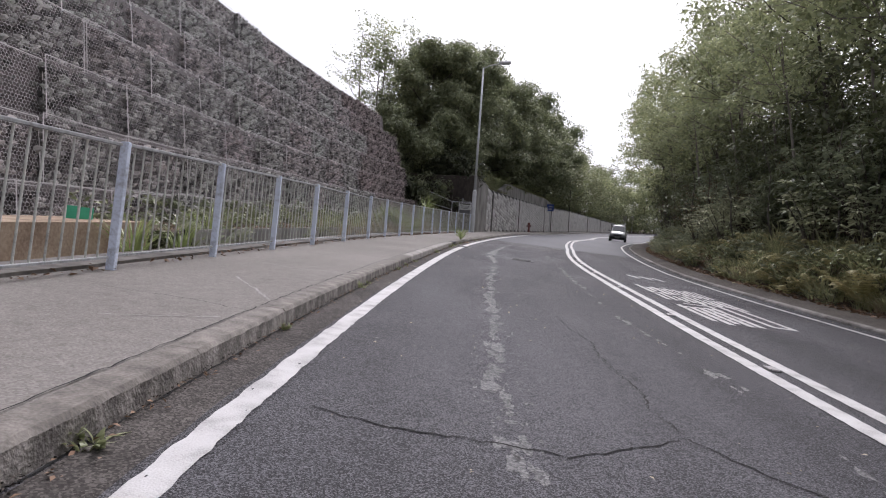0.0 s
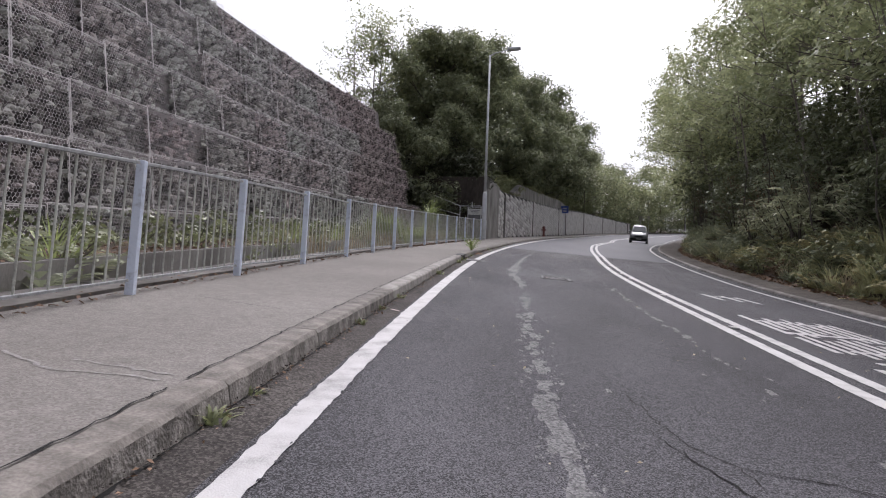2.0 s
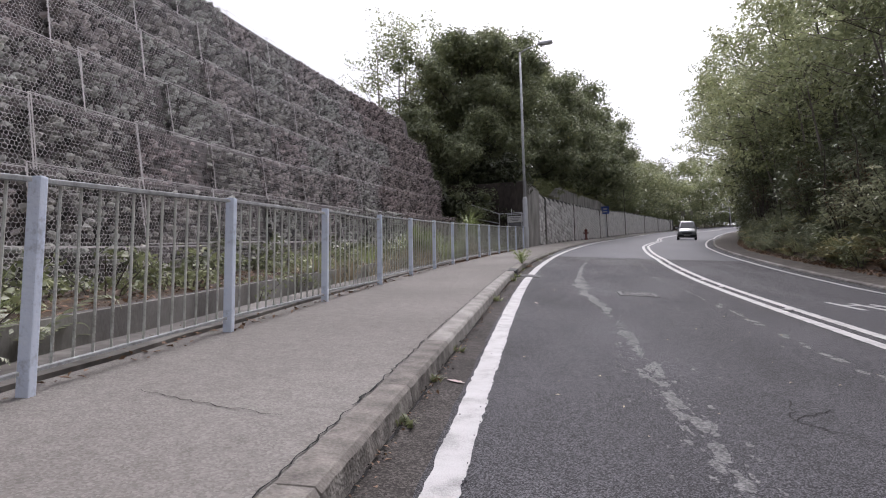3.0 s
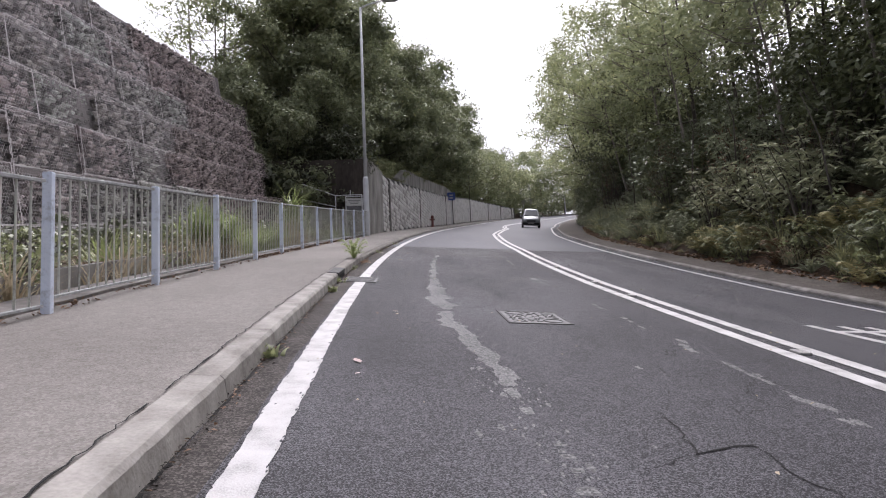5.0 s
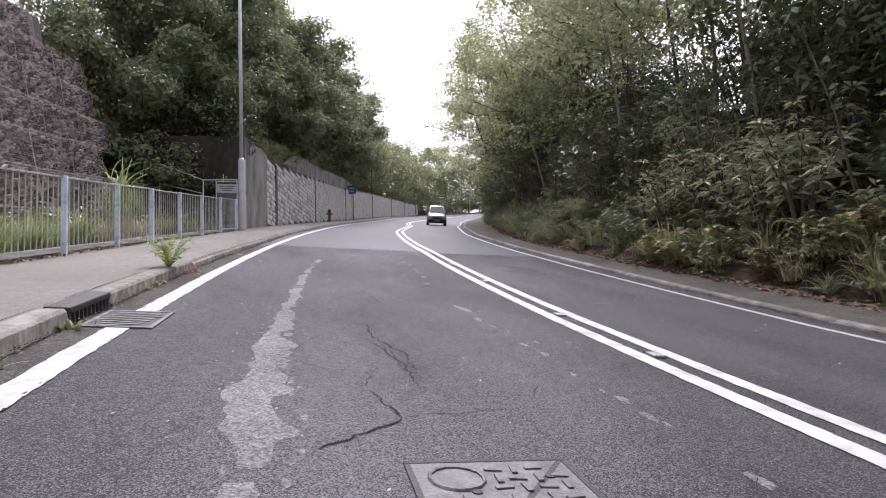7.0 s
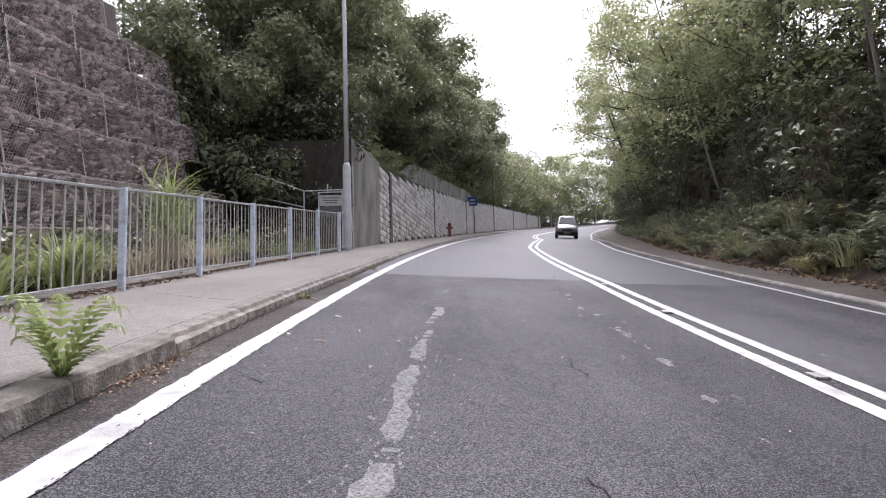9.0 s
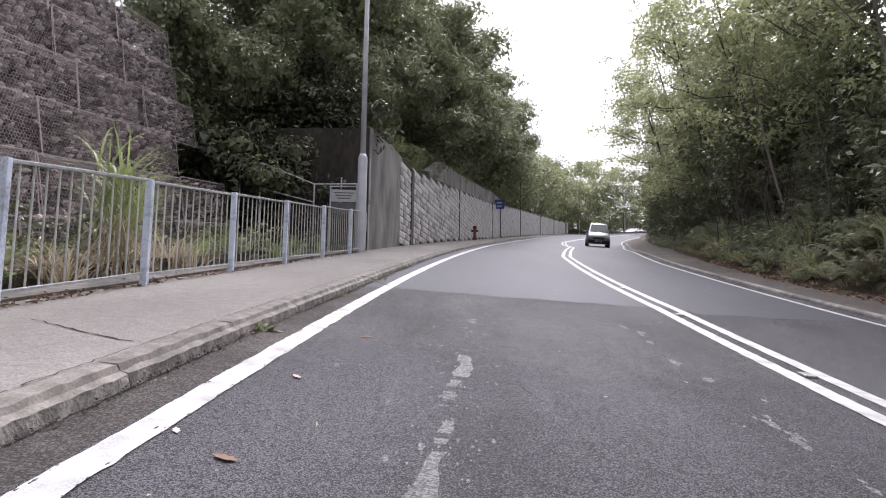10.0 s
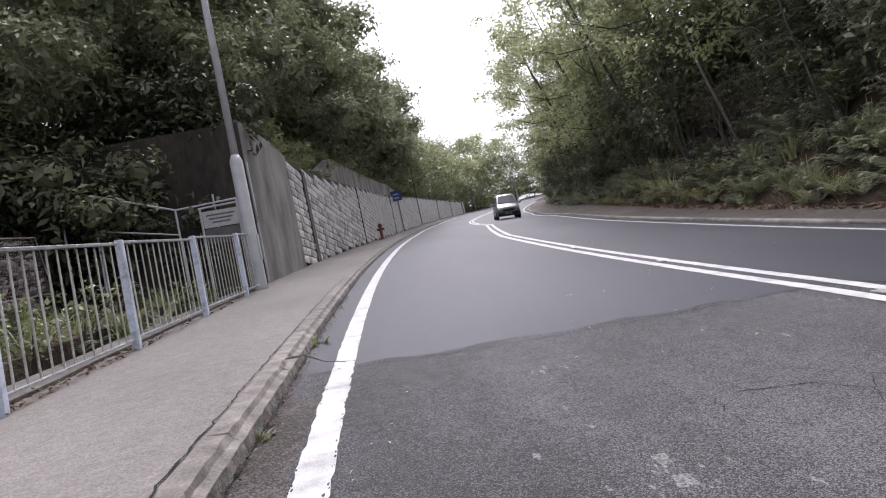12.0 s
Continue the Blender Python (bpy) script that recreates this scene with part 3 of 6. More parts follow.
for c in range(COURSES):
    height = -0.25 + c * BH
    o_face = GAB_BASE - 0.36 * max(height, 0)
    shift = rng.uniform(0, BW)
    s = -9.0 + shift
    while s + BW < GAB_END + (1.3, 0.9, 0.5, 0.9, 0.1, 0.4, -0.3)[c]:
        p = spot(s, -2.6)
        h = at(HEAD, s)
        base = Vector((at(PX, s) + o_face * math.cos(h), at(PY, s) - o_face * math.sin(h), p.z + height))
        k = rng.randrange(5)
        me, mc, st, old, rusted = variants[k]
        if s > 26 + rng.uniform(-3, 3):
            me, mc = old, rusted
        m = Matrix.Translation(base) @ Matrix.Rotation(math.pi / 2 - h, 4, "Z") @ Matrix.Diagonal((1, -1, 1, 1))
        m = m @ pose(rng.uniform(-0.02, 0.02), rng.uniform(-0.03, 0.03), rng.uniform(-0.03, 0.03), 9 + rng.uniform(-1.5, 1.5), rng.uniform(-0.6, 0.6), 0) @ Matrix.Diagonal((1.06, 1, 1.04, 1))
        cage = new("gabion_basket", mc)
        cage.parent, cage.matrix_basis = gabion_wall, m
        if near_stones + len(st) <= 300 and c in (2, 3) and 5.0 < s < 10.5:
            for vv, ff in st:
                if near_stones >= 300:
                    break
                q = bpy.data.meshes.new("stone")
                q.from_pydata([sheared(a) for a in vv], [], ff)
                q.materials.append(STONE)
                o = new("stone", q)
                o.parent = cage
                near_stones += 1
        else:
            fill = new("stone_fill", me)
            fill.parent = cage
            tagged(fill, kind="stuff")
        s += BW
    # backing of the course, coloured as the shade between the stones
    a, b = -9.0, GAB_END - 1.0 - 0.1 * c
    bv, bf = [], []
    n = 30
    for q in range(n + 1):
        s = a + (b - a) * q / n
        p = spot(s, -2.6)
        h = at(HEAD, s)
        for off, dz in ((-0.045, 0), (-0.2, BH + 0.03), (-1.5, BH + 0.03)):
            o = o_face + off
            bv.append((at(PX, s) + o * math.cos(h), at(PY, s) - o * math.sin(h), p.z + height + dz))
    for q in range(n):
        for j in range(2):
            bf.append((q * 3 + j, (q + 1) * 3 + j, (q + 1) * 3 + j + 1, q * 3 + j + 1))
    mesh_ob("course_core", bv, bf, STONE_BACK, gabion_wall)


# ---- kerb stones ----
PLAIN = [(0.02, -0.1), (0.016, 0.0), (0.005, 0.094), (-0.014, 0.116), (-0.15, 0.121), (-0.15, -0.1)]
BROKEN = [(0.02, -0.1), (0.017, 0.0), (0.008, 0.068), (-0.034, 0.084), (-0.05, 0.113), (-0.15, 0.121), (-0.15, -0.1)]


def kerb_mesh(length, worn, seed, prof):
    """A kerb stone that lies along +y; its face looks along +x."""
    r = random.Random(seed)
    bm = bmesh.new()
    m = len(prof)
    rings = []
    lump = [0, *[r.uniform(-1, 1) for _ in range(6)], 0]
    ys = [0.0, 0.005, *[length * q / 20 for q in range(1, 20)], length - 0.005, length]
    n = len(ys) - 1
    for k, y in enumerate(ys):
        end = 0.004 if k in (0, n) else 0.0
        slow = 0.35 * np.interp(y / length * 7, range(8), lump)
        ring = []
        for j, (x, z) in enumerate(prof):
            edge = 2 <= j <= m - 3
            dx = worn * (r.uniform(-1, 0.6) * (0 < k < n) + 1.2 * slow) if edge else 0.0
            dz = worn * (r.uniform(-1.3, 0.3) + 0.5 * slow) if edge else 0.0
            ring.append(bm.verts.new((x + dx - (end if j < m - 2 else 0), y, z + dz - (end if 2 <= j < m - 1 else 0))))
        rings.append(ring)
    for a, b in zip(rings, rings[1:]):
        for j in range(m):
            bm.faces.new((a[j], a[(j + 1) % m], b[(j + 1) % m], b[j])).material_index = 1 if j in (0, 1) else 0
    bm.faces.new(rings[0][::-1])
    bm.faces.new(rings[-1])
    bmesh.ops.recalc_face_normals(bm, faces=bm.faces)
    me = bpy.data.meshes.new("kerb_stone")
    bm.to_mesh(me)
    bm.free()
    me.materials.append(KERB)
    me.materials.append(KERB_FACE)
    return me


INLET_S, KL = 18.76, 0.85
joints = [-9.0 + 1.3 * k for k in range(17)] + [13.3, 14.5, 15.85, 17.25, 18.0, INLET_S, INLET_S + KL, 20.85, 21.9] + [22.95 + 1.32 * k for k in range(74)]
kerb = tagged(new("kerb"), "worn concrete kerb stones along the pavement", "kerb", kind="structure")


def along_kerb(s, e, o, up=0.0):
    """Pose of a stone laid from s to e at the offset o(s), pitched with the road."""
    a, b = spot(s, o(s), up), spot(e, o(e), up)
    d = b - a
    return Matrix.Translation(a) @ Matrix.Rotation(-math.atan2(d.x, d.y), 4, "Z") @ Matrix.Rotation(math.atan2(d.z, math.hypot(d.x, d.y)), 4, "X")


for k, (s, e) in enumerate(zip(joints, joints[1:])):
    if s == INLET_S:
        continue
    line = lambda q: -at(D_KERB, q) + 0.004 + 0.003 * math.sin(3 * q)
    broken = s > 22.5
    o = new("kerb_stone", kerb_mesh((spot(e, line(e)) - spot(s, line(s))).length, 0.006 if broken else 0.003 + 0.002 * (k % 3 == 0), k, BROKEN if broken else PLAIN))
    if 10 < s < 18.5:
        o.data.materials[0] = o.data.materials[1] = KERB_CLEAN
    o.parent = kerb
    o.matrix_basis = along_kerb(s, e, line)
kerb_far = tagged(new("kerb_opposite"), "low concrete edging below the bank", "kerb", kind="structure")
low = kerb_mesh(1.845, 0.005, 77, PLAIN)
low.materials[0] = low.materials[1] = KERB_PALE
s = -9.0
while s < 118:
    o = new("kerb_stone", low)
    o.parent = kerb_far
    o.matrix_basis = along_kerb(s, s + 1.83, lambda q: at(D_RIGHT, q) + 0.47, -0.102) @ Matrix.Diagonal((-0.8, 1, 1, 1))
    s += 1.83


# ---- pedestrian railing ----
PANEL = 2.063
POST_H = 1.1
RAIL_O = -2.13


def railing_panel(length, bars):
    """A panel with the post at its start; +y along the pavement, which climbs."""
    top = tagged(new("railing"), "blue-grey painted steel pedestrian railing panel", "railing", "railing panels along the pavement")
    bm = box_bm((0.075, 0.055, POST_H + 0.14), (0, 0, (POST_H - 0.14) / 2), 0.008)
    part("post", bm, POST, top, "pale blue square steel post")

    def rail(name, z, w, h):
        b = bmesh.new()
        ends = [(0.02, z), (length - 0.02, z)]
        vs = []
        for y, zz in ends:
            vs.append([b.verts.new((x, y, zz + dz + SLOPE * y)) for x, dz in ((-w, -h), (w, -h), (w, h * 0.6), (w * 0.5, h), (-w * 0.5, h), (-w, h * 0.6))])
        for j in range(6):
            b.faces.new((vs[0][j], vs[0][(j + 1) % 6], vs[1][(j + 1) % 6], vs[1][j]))
        b.faces.new(vs[0][::-1])
        b.faces.new(vs[1])
        bmesh.ops.recalc_face_normals(b, faces=b.faces)
        part(name, b, RAIL, top)

    rail("top_rail", POST_H - 0.02, 0.022, 0.014)
    rail("bottom_rail", 0.12, 0.016, 0.011)
    bar = None
    for k in range(bars):
        y = length * (k + 1) / (bars + 1)
        if bar is None:
            bar = part("bar", tube_bm([(0, 0, 0.13), (0, 0, POST_H - 0.04)], [0.009, 0.009], 6), BAR, top)
            b = bar
        else:
            b = new("bar", bar.data)
            b.parent = top
        b.location = (0, y, SLOPE * y)
    return top


panel = railing_panel(PANEL, 12)
panel_s = [-3.13, -1.13, 0.87, 2.87, 4.87, 6.78, 8.7, 10.67, 12.88, 15.23, 17.29, 19.41, 21.53, 23.53, 25.57, 27.47, 29.54, 31.62, 33.77, 35.86]


def rail_pose(s):
    later = [q for q in panel_s if q > s + 0.5]
    e = later[0] if later else s + 2.045
    a, b = spot(s, RAIL_O), spot(e, RAIL_O)
    d = b - a
    return Matrix.Translation(a) @ Matrix.Rotation(-math.atan2(d.x, d.y), 4, "Z") @ Matrix.Diagonal((1, (e - s) / 2.045, 1, 1))


panel.matrix_basis = rail_pose(panel_s[0])
for s in panel_s[1:-1]:
    copy_thing(panel, rail_pose(s))
last_panel = railing_panel(0.85, 4)
last_panel.matrix_basis = rail_pose(panel_s[-1])
tagged(last_panel, "short blue-grey end panel of the pedestrian railing by the lamp post", "railing", "railing panels along the pavement")
tagged(strip("railing_kerb", S0, 37.5, -2.75, -2.3, CONCRETE_DARK, 0.03, 0.7, 1, 0.02, 9, None, 0.15), "dirty low concrete edge under the railing", "edging", kind="structure")


# ---- lamp post ----
def lamp_post(at_point, rz, height, arm, thick=0.13):
    top = tagged(new("street_lamp"), "tall grey steel street lamp with a single arm", "street lamp", "street lamps")
    part("base", tube_bm([(0, 0, -0.1), (0, 0, 0.1), (0, 0, 2.5), (0, 0, 2.62)], [thick, thick, thick * 0.93, thick * 0.6], 12), POLE, top, "thick lower pole of grey steel", True)
    part("pole", tube_bm([(0, 0, 2.6), (0, 0, height * 0.6), (0, 0, height)], [thick * 0.58, thick * 0.5, thick * 0.38], 10), POLE, top, "", True)
    part("arm", tube_bm([(0, 0, height - 0.05), (arm * 0.3, 0, height + 0.12), (arm, 0, height + 0.28)], [0.04, 0.035, 0.03], 8), POLE, top, "", True)
    bm = box_bm((0.75, 0.26, 0.13), (arm + 0.25, 0, height + 0.29), 0.04)
    part("lamp_head", bm, POLE, top)
    part("diffuser", box_bm((0.5, 0.2, 0.05), (arm + 0.28, 0, height + 0.215), 0.02), ramp_mat("lamp_glass", [(0.5, 0.5, 0.48), (0.65, 0.65, 0.62)], 4, 30, 0.3, 0.05), top)
    part("door", box_bm((0.02, 0.11, 0.5), (thick * 0.97, 0, 0.8), 0.006), POLE, top)
    top.matrix_basis = Matrix.Translation(at_point) @ pose(0, 0, 0, 0, 0, rz)
    return top


lp = spot(37.1, -2.2)
lamp_post(lp, -10, 10.4, 1.1)
lamp_post(spot(145, -1.6), -40, 8.2, 1.2)


# ---- pale masonry blocks on the roadside wall, in level courses ----
def block_mesh(w, h, seed):
    r = random.Random(seed)
    bm = bmesh.new()
    grid = [[bm.verts.new((x, 0.05 + (r.uniform(0.0, 0.028) if 0 < i < 3 and 0 < j < 2 else r.uniform(-0.012, 0.006)), z)) for i, x in enumerate((0.0, w * 0.3, w * 0.7, w))] for j, z in enumerate((0.0, h * 0.55, h))]
    for j in range(2):
        for i in range(3):
            bm.faces.new((grid[j][i], grid[j][i + 1], grid[j + 1][i + 1], grid[j + 1][i]))
    edge = grid[0] + [grid[1][3]] + grid[2][::-1] + [grid[1][0]]
    back = [bm.verts.new((v.co.x, -0.06, v.co.z)) for v in edge]
    for k in range(len(edge)):
        n = (k + 1) % len(edge)
        bm.faces.new((edge[n], edge[k], back[k], back[n]))
    bmesh.ops.recalc_face_normals(bm, faces=bm.faces)
    me = bpy.data.meshes.new("block")
    bm.to_mesh(me)
    bm.free()
    me.materials.append(STONE_WALL)
    return me


block_sizes = [(0.42, 0.25), (0.55, 0.25), (0.68, 0.25), (0.36, 0.25), (0.5, 0.25), (0.62, 0.25)]
block_meshes = [block_mesh(w - 0.03, h - 0.042, 60 + k) for k, (w, h) in enumerate(block_sizes)]
masonry = tagged(new("wall_masonry"), "pale rough-faced masonry blocks with recessed dark joints", "wall", kind="structure")
rng = random.Random(5)
rest_v, rest_f, n_block = [], [], 0
z = spot(42.7, WALL_O).z - 0.1
while z < spot(122, WALL_O).z + 3:
    s = 42.8
    while s < 121.5:
        k = rng.randrange(6)
        w = block_sizes[k][0]
        p = spot(s, WALL_O + 0.01)
        if p.z - 0.02 < z < p.z + wall_top(s) - 0.2:
            e = spot(s + w, WALL_O + 0.01)
            d = e - p
            m = Matrix.Translation((p.x, p.y, z)) @ Matrix.Rotation(math.atan2(d.y, d.x), 4, "Z") @ Matrix.Diagonal((1, -1, 1, 1)) @ pose(0, rng.uniform(-0.015, 0.015), 0, 0, rng.uniform(-1.5, 1.5), 0)
            if n_block < 300 and s < 56:
                o = new("block", block_meshes[k])
                o.parent, o.matrix_basis = masonry, m
                n_block += 1
            else:
                b = len(rest_v)
                rest_v += [tuple(m @ v.co) for v in block_meshes[k].vertices]
                rest_f += [tuple(b + i for i in f.vertices) for f in block_meshes[k].polygons]
        s += w
    z += 0.25
rest = mesh_ob("block_rest", rest_v, rest_f, STONE_WALL, masonry)
tagged(rest, kind="stuff")


# ---- vegetation ----
def leaves_mesh(name, centres, normals, sizes, material, rng, ratio=0.45):
    """Many leaf blades, each a bent four-cornered blade, in one mesh."""
    n = len(centres)
    axis = rng.normal(size=(n, 3))
    axis -= (axis * normals).sum(1, keepdims=True) * normals
    axis /= np.linalg.norm(axis, axis=1, keepdims=True) + 1e-9
    side = np.cross(normals, axis)
    L, W = sizes[:, None], sizes[:, None] * ratio
    droop = normals * sizes[:, None] * 0.12
    a = centres - axis * L * 0.5 - droop
    b = centres + side * W * 0.5
    c = centres + axis * L * 0.5 - droop
    d = centres - side * W * 0.5
    v = np.stack([a, b, c, d], 1).reshape(-1, 3)
    me = bpy.data.meshes.new(name)
    me.vertices.add(4 * n)
    me.vertices.foreach_set("co", v.ravel())
    me.loops.add(4 * n)
    me.loops.foreach_set("vertex_index", np.arange(4 * n))
    me.polygons.add(n)
    me.polygons.foreach_set("loop_start", np.arange(n) * 4)
    me.polygons.foreach_set("loop_total", np.full(n, 4))
    me.update(calc_edges=True)
    me.validate()
    me.materials.append(material)
    return me


def clump_leaves(clumps, per, size, rng, flat=0.75, shell=0.6, heart=0):
    """Leaf places and normals round clump centres (x, y, z, radius)."""
    C, N, Z = [], [], []
    for x, y, z, r in clumps:
        k = int(per * r * r)
        d = rng.normal(size=(k, 3))
        d /= np.linalg.norm(d, axis=1, keepdims=True)
        d[:, 2] = np.where(rng.rand(k) < 0.7, np.abs(d[:, 2]), d[:, 2])
        rad = r * (shell + (1 - shell) * rng.rand(k) ** 0.5) * (1 + 0.25 * rng.normal(size=k))
        p = d * rad[:, None] * np.array([1, 1, flat])
        C.append(p + (x, y, z))
        nn = d * 0.6 + rng.normal(size=(k, 3)) * 0.45 + np.array([0, 0, 0.55])
        N.append(nn / np.linalg.norm(nn, axis=1, keepdims=True))
        Z.append(size * rng.uniform(0.6, 1.35, k))
        if heart:
            d = rng.normal(size=(heart, 3))
            C.append(d * r * 0.32 * np.array([1, 1, flat]) + (x, y, z))
            N.append(d / np.linalg.norm(d, axis=1, keepdims=True))
            Z.append(r * rng.uniform(0.35, 0.6, heart))
    return np.concatenate(C), np.concatenate(N), np.concatenate(Z)


def tree(name, seed, height, spread, trunk_r, leaf, bark, per=150, size=0.24, base=0.35, clumps=34, lean=0.0, label="", sparse=1.0, clump_r=(0.75, 1.35), heart=0):
    r = np.random.RandomState(seed)
    top = tagged(new(name), label, "tree", "trees on the slopes")
    pts, rad = [], []
    for k in range(8):
        f = k / 7
        pts.append((lean * f * height + 0.25 * math.sin(3 * f + seed), 0.2 * math.sin(2.3 * f + 2 * seed), -0.6 + f * (height * 0.88 + 0.6)))
        rad.append(trunk_r * (1.25 - 0.25 * min(f * 8, 1)) * (1 - 0.82 * f))
    part("trunk", tube_bm(pts, rad, 8), bark, top, "", True)
    cl = []
    limbs = bmesh.new()
    n_limb = 9
    for k in range(n_limb):
        f = base + (0.85 - base) * k / (n_limb - 1)
        j = f * 7
        i = min(int(j), 6)
        o = Vector(pts[i]).lerp(Vector(pts[i + 1]), j - i)
        a = k * 2.4 + r.uniform(-0.5, 0.5)
        reach = spread * (0.55 + 0.55 * math.sin(math.pi * min(1, (f - base) / (1 - base) * 0.8 + 0.2))) * r.uniform(0.75, 1.1)
        tip = o + Vector((math.cos(a) * reach, math.sin(a) * reach, reach * r.uniform(0.25, 0.75)))
        mid = o.lerp(tip, 0.5) + Vector((0, 0, -0.12 * reach))
        tube_bm([o, mid, tip], [trunk_r * 0.38 * (1.1 - f), trunk_r * 0.22, 0.015], 5, limbs, False)
        for q in range(max(2, int(clumps / n_limb))):
            g = r.uniform(0.45, 1.08)
            c = o.lerp(tip, g) + Vector(r.normal(size=3) * 0.28 * reach * 0.6)
            cl.append((c.x, c.y, c.z, r.uniform(*clump_r) * (1.1 - 0.25 * g)))
            if q < 2:
                tube_bm([mid, c], [trunk_r * 0.12, 0.008], 4, limbs, False)
    for q in range(int(clumps * 0.3)):
        a, g = r.uniform(0, 6.28), r.rand() ** 0.5
        cl.append((pts[-1][0] + math.cos(a) * g * spread * 0.5, pts[-1][1] + math.sin(a) * g * spread * 0.5, height * r.uniform(0.82, 1.0), r.uniform(*clump_r) * 0.85))
    part("branching", limbs, bark, top, "", True)
    C, N, Z = clump_leaves(cl, per * sparse, size, r, heart=heart)
    me = leaves_mesh("crown", C, N, Z, leaf, r)
    o = new("crown", me)
    o.parent = top
    return top


def put(thing, x, y, rz=0.0, scale=1.0, sink=0.1, first=False, z=None, tilt=(0, 0)):
    zz = ground_z(x, y) - sink if z is None else z
    m = Matrix.Translation((x, y, zz)) @ pose(0, 0, 0, tilt[0], tilt[1], rz)
    if first:
        thing.matrix_basis = m @ Matrix.Diagonal((scale, scale, scale, 1))
        return thing
    t = copy_thing(thing, m)
    t.scale = (scale, scale, scale)
    return t


def plan(s, o):
    h = at(HEAD, s)
    return at(PX, s) + o * math.cos(h), at(PY, s) - o * math.sin(h)


rd = lambda s: at(D_RIGHT, s) + at(D_BANK, s)
PROTO = {}
PROTO["dense"] = tree("broadleaf_tree", 1, 11.0, 4.2, 0.2, LEAF_DARK, BARK, 165, 0.26, 0.22, 104, label="dense dark green broadleaf tree on the slope", clump_r=(0.85, 1.5), heart=22)
PROTO["dense2"] = tree("broadleaf_tree", 2, 10.5, 4.0, 0.18, LEAF_DARK, BARK, 165, 0.25, 0.2, 104, label="dense dark green broadleaf tree on the slope", clump_r=(0.75, 1.4), heart=22)
PROTO["dense_far"] = tree("broadleaf_tree", 9, 11.0, 4.2, 0.2, LEAF_DARK, BARK, 110, 0.32, 0.22, 104, label="dense dark green broadleaf tree on the slope", clump_r=(0.85, 1.5), heart=22)
PROTO["mid"] = tree("woodland_tree", 3, 11.5, 3.2, 0.1, LEAF_MID, BARK, 165, 0.25, 0.2, 58, label="mid green woodland tree with thin trunk", clump_r=(0.5, 1.0))
PROTO["mid2"] = tree("woodland_tree", 4, 9.5, 3.0, 0.065, LEAF_MID, BARK, 160, 0.23, 0.25, 52, lean=0.06, label="leaning mid green woodland tree with thin brown trunk", clump_r=(0.45, 0.9))
PROTO["light"] = tree("light_tree", 5, 11.5, 3.4, 0.09, LEAF_LIGHT, BARK, 135, 0.23, 0.4, 50, lean=-0.05, label="airy light green tree above the bank", clump_r=(0.45, 0.95))
# Yellow-green leaf lightened to stand for lit crowns over the road.
LEAF_SUNNY = leaf_mat("lit_yellow_green_leaf", (0.15, 0.175, 0.085), (0.5, 0.53, 0.28), see=0.45)
PROTO["overhang"] = tree("leaning_tree", 15, 12.0, 3.1, 0.11, LEAF_SUNNY, BARK, 165, 0.22, 0.3, 54, lean=-0.04, label="tall airy tree leaning out from the bank over the road", clump_r=(0.45, 0.85))
PROTO["thin"] = tree("slender_tree", 6, 8.0, 1.9, 0.08, LEAF_LIGHT, BARK_PALE, 75, 0.2, 0.3, 34, label="slender sparse tree against the sky", clump_r=(0.5, 0.9), heart=0)
PROTO["far"] = tree("roadside_tree", 7, 8.5, 3.4, 0.1, LEAF_LIGHT, BARK, 34, 0.4, 0.04, 50, label="light green leafy tree at the far bend", clump_r=(0.9, 1.5), heart=4)
PROTO["far_mid"] = tree("roadside_tree", 8, 9.0, 3.6, 0.1, LEAF_MID, BARK, 34, 0.4, 0.04, 52, label="mid green leafy tree at the far bend", clump_r=(0.9, 1.5))
PROTO["pole"] = tree("slender_tree", 16, 9.0, 2.1, 0.075, LEAF_LIGHT, BARK_PALE, 120, 0.23, 0.6, 30, lean=-0.05, label="slender pale-stemmed tree rising from the undergrowth", clump_r=(0.45, 0.85))
used = set()


def plant(kind, s, o, rz, scale, **kw):
    x, y = plan(s, o)
    first = kind not in used
    used.add(kind)
    return put(PROTO[kind], x, y, rz, scale, first=first, **kw)


rng = random.Random(21)
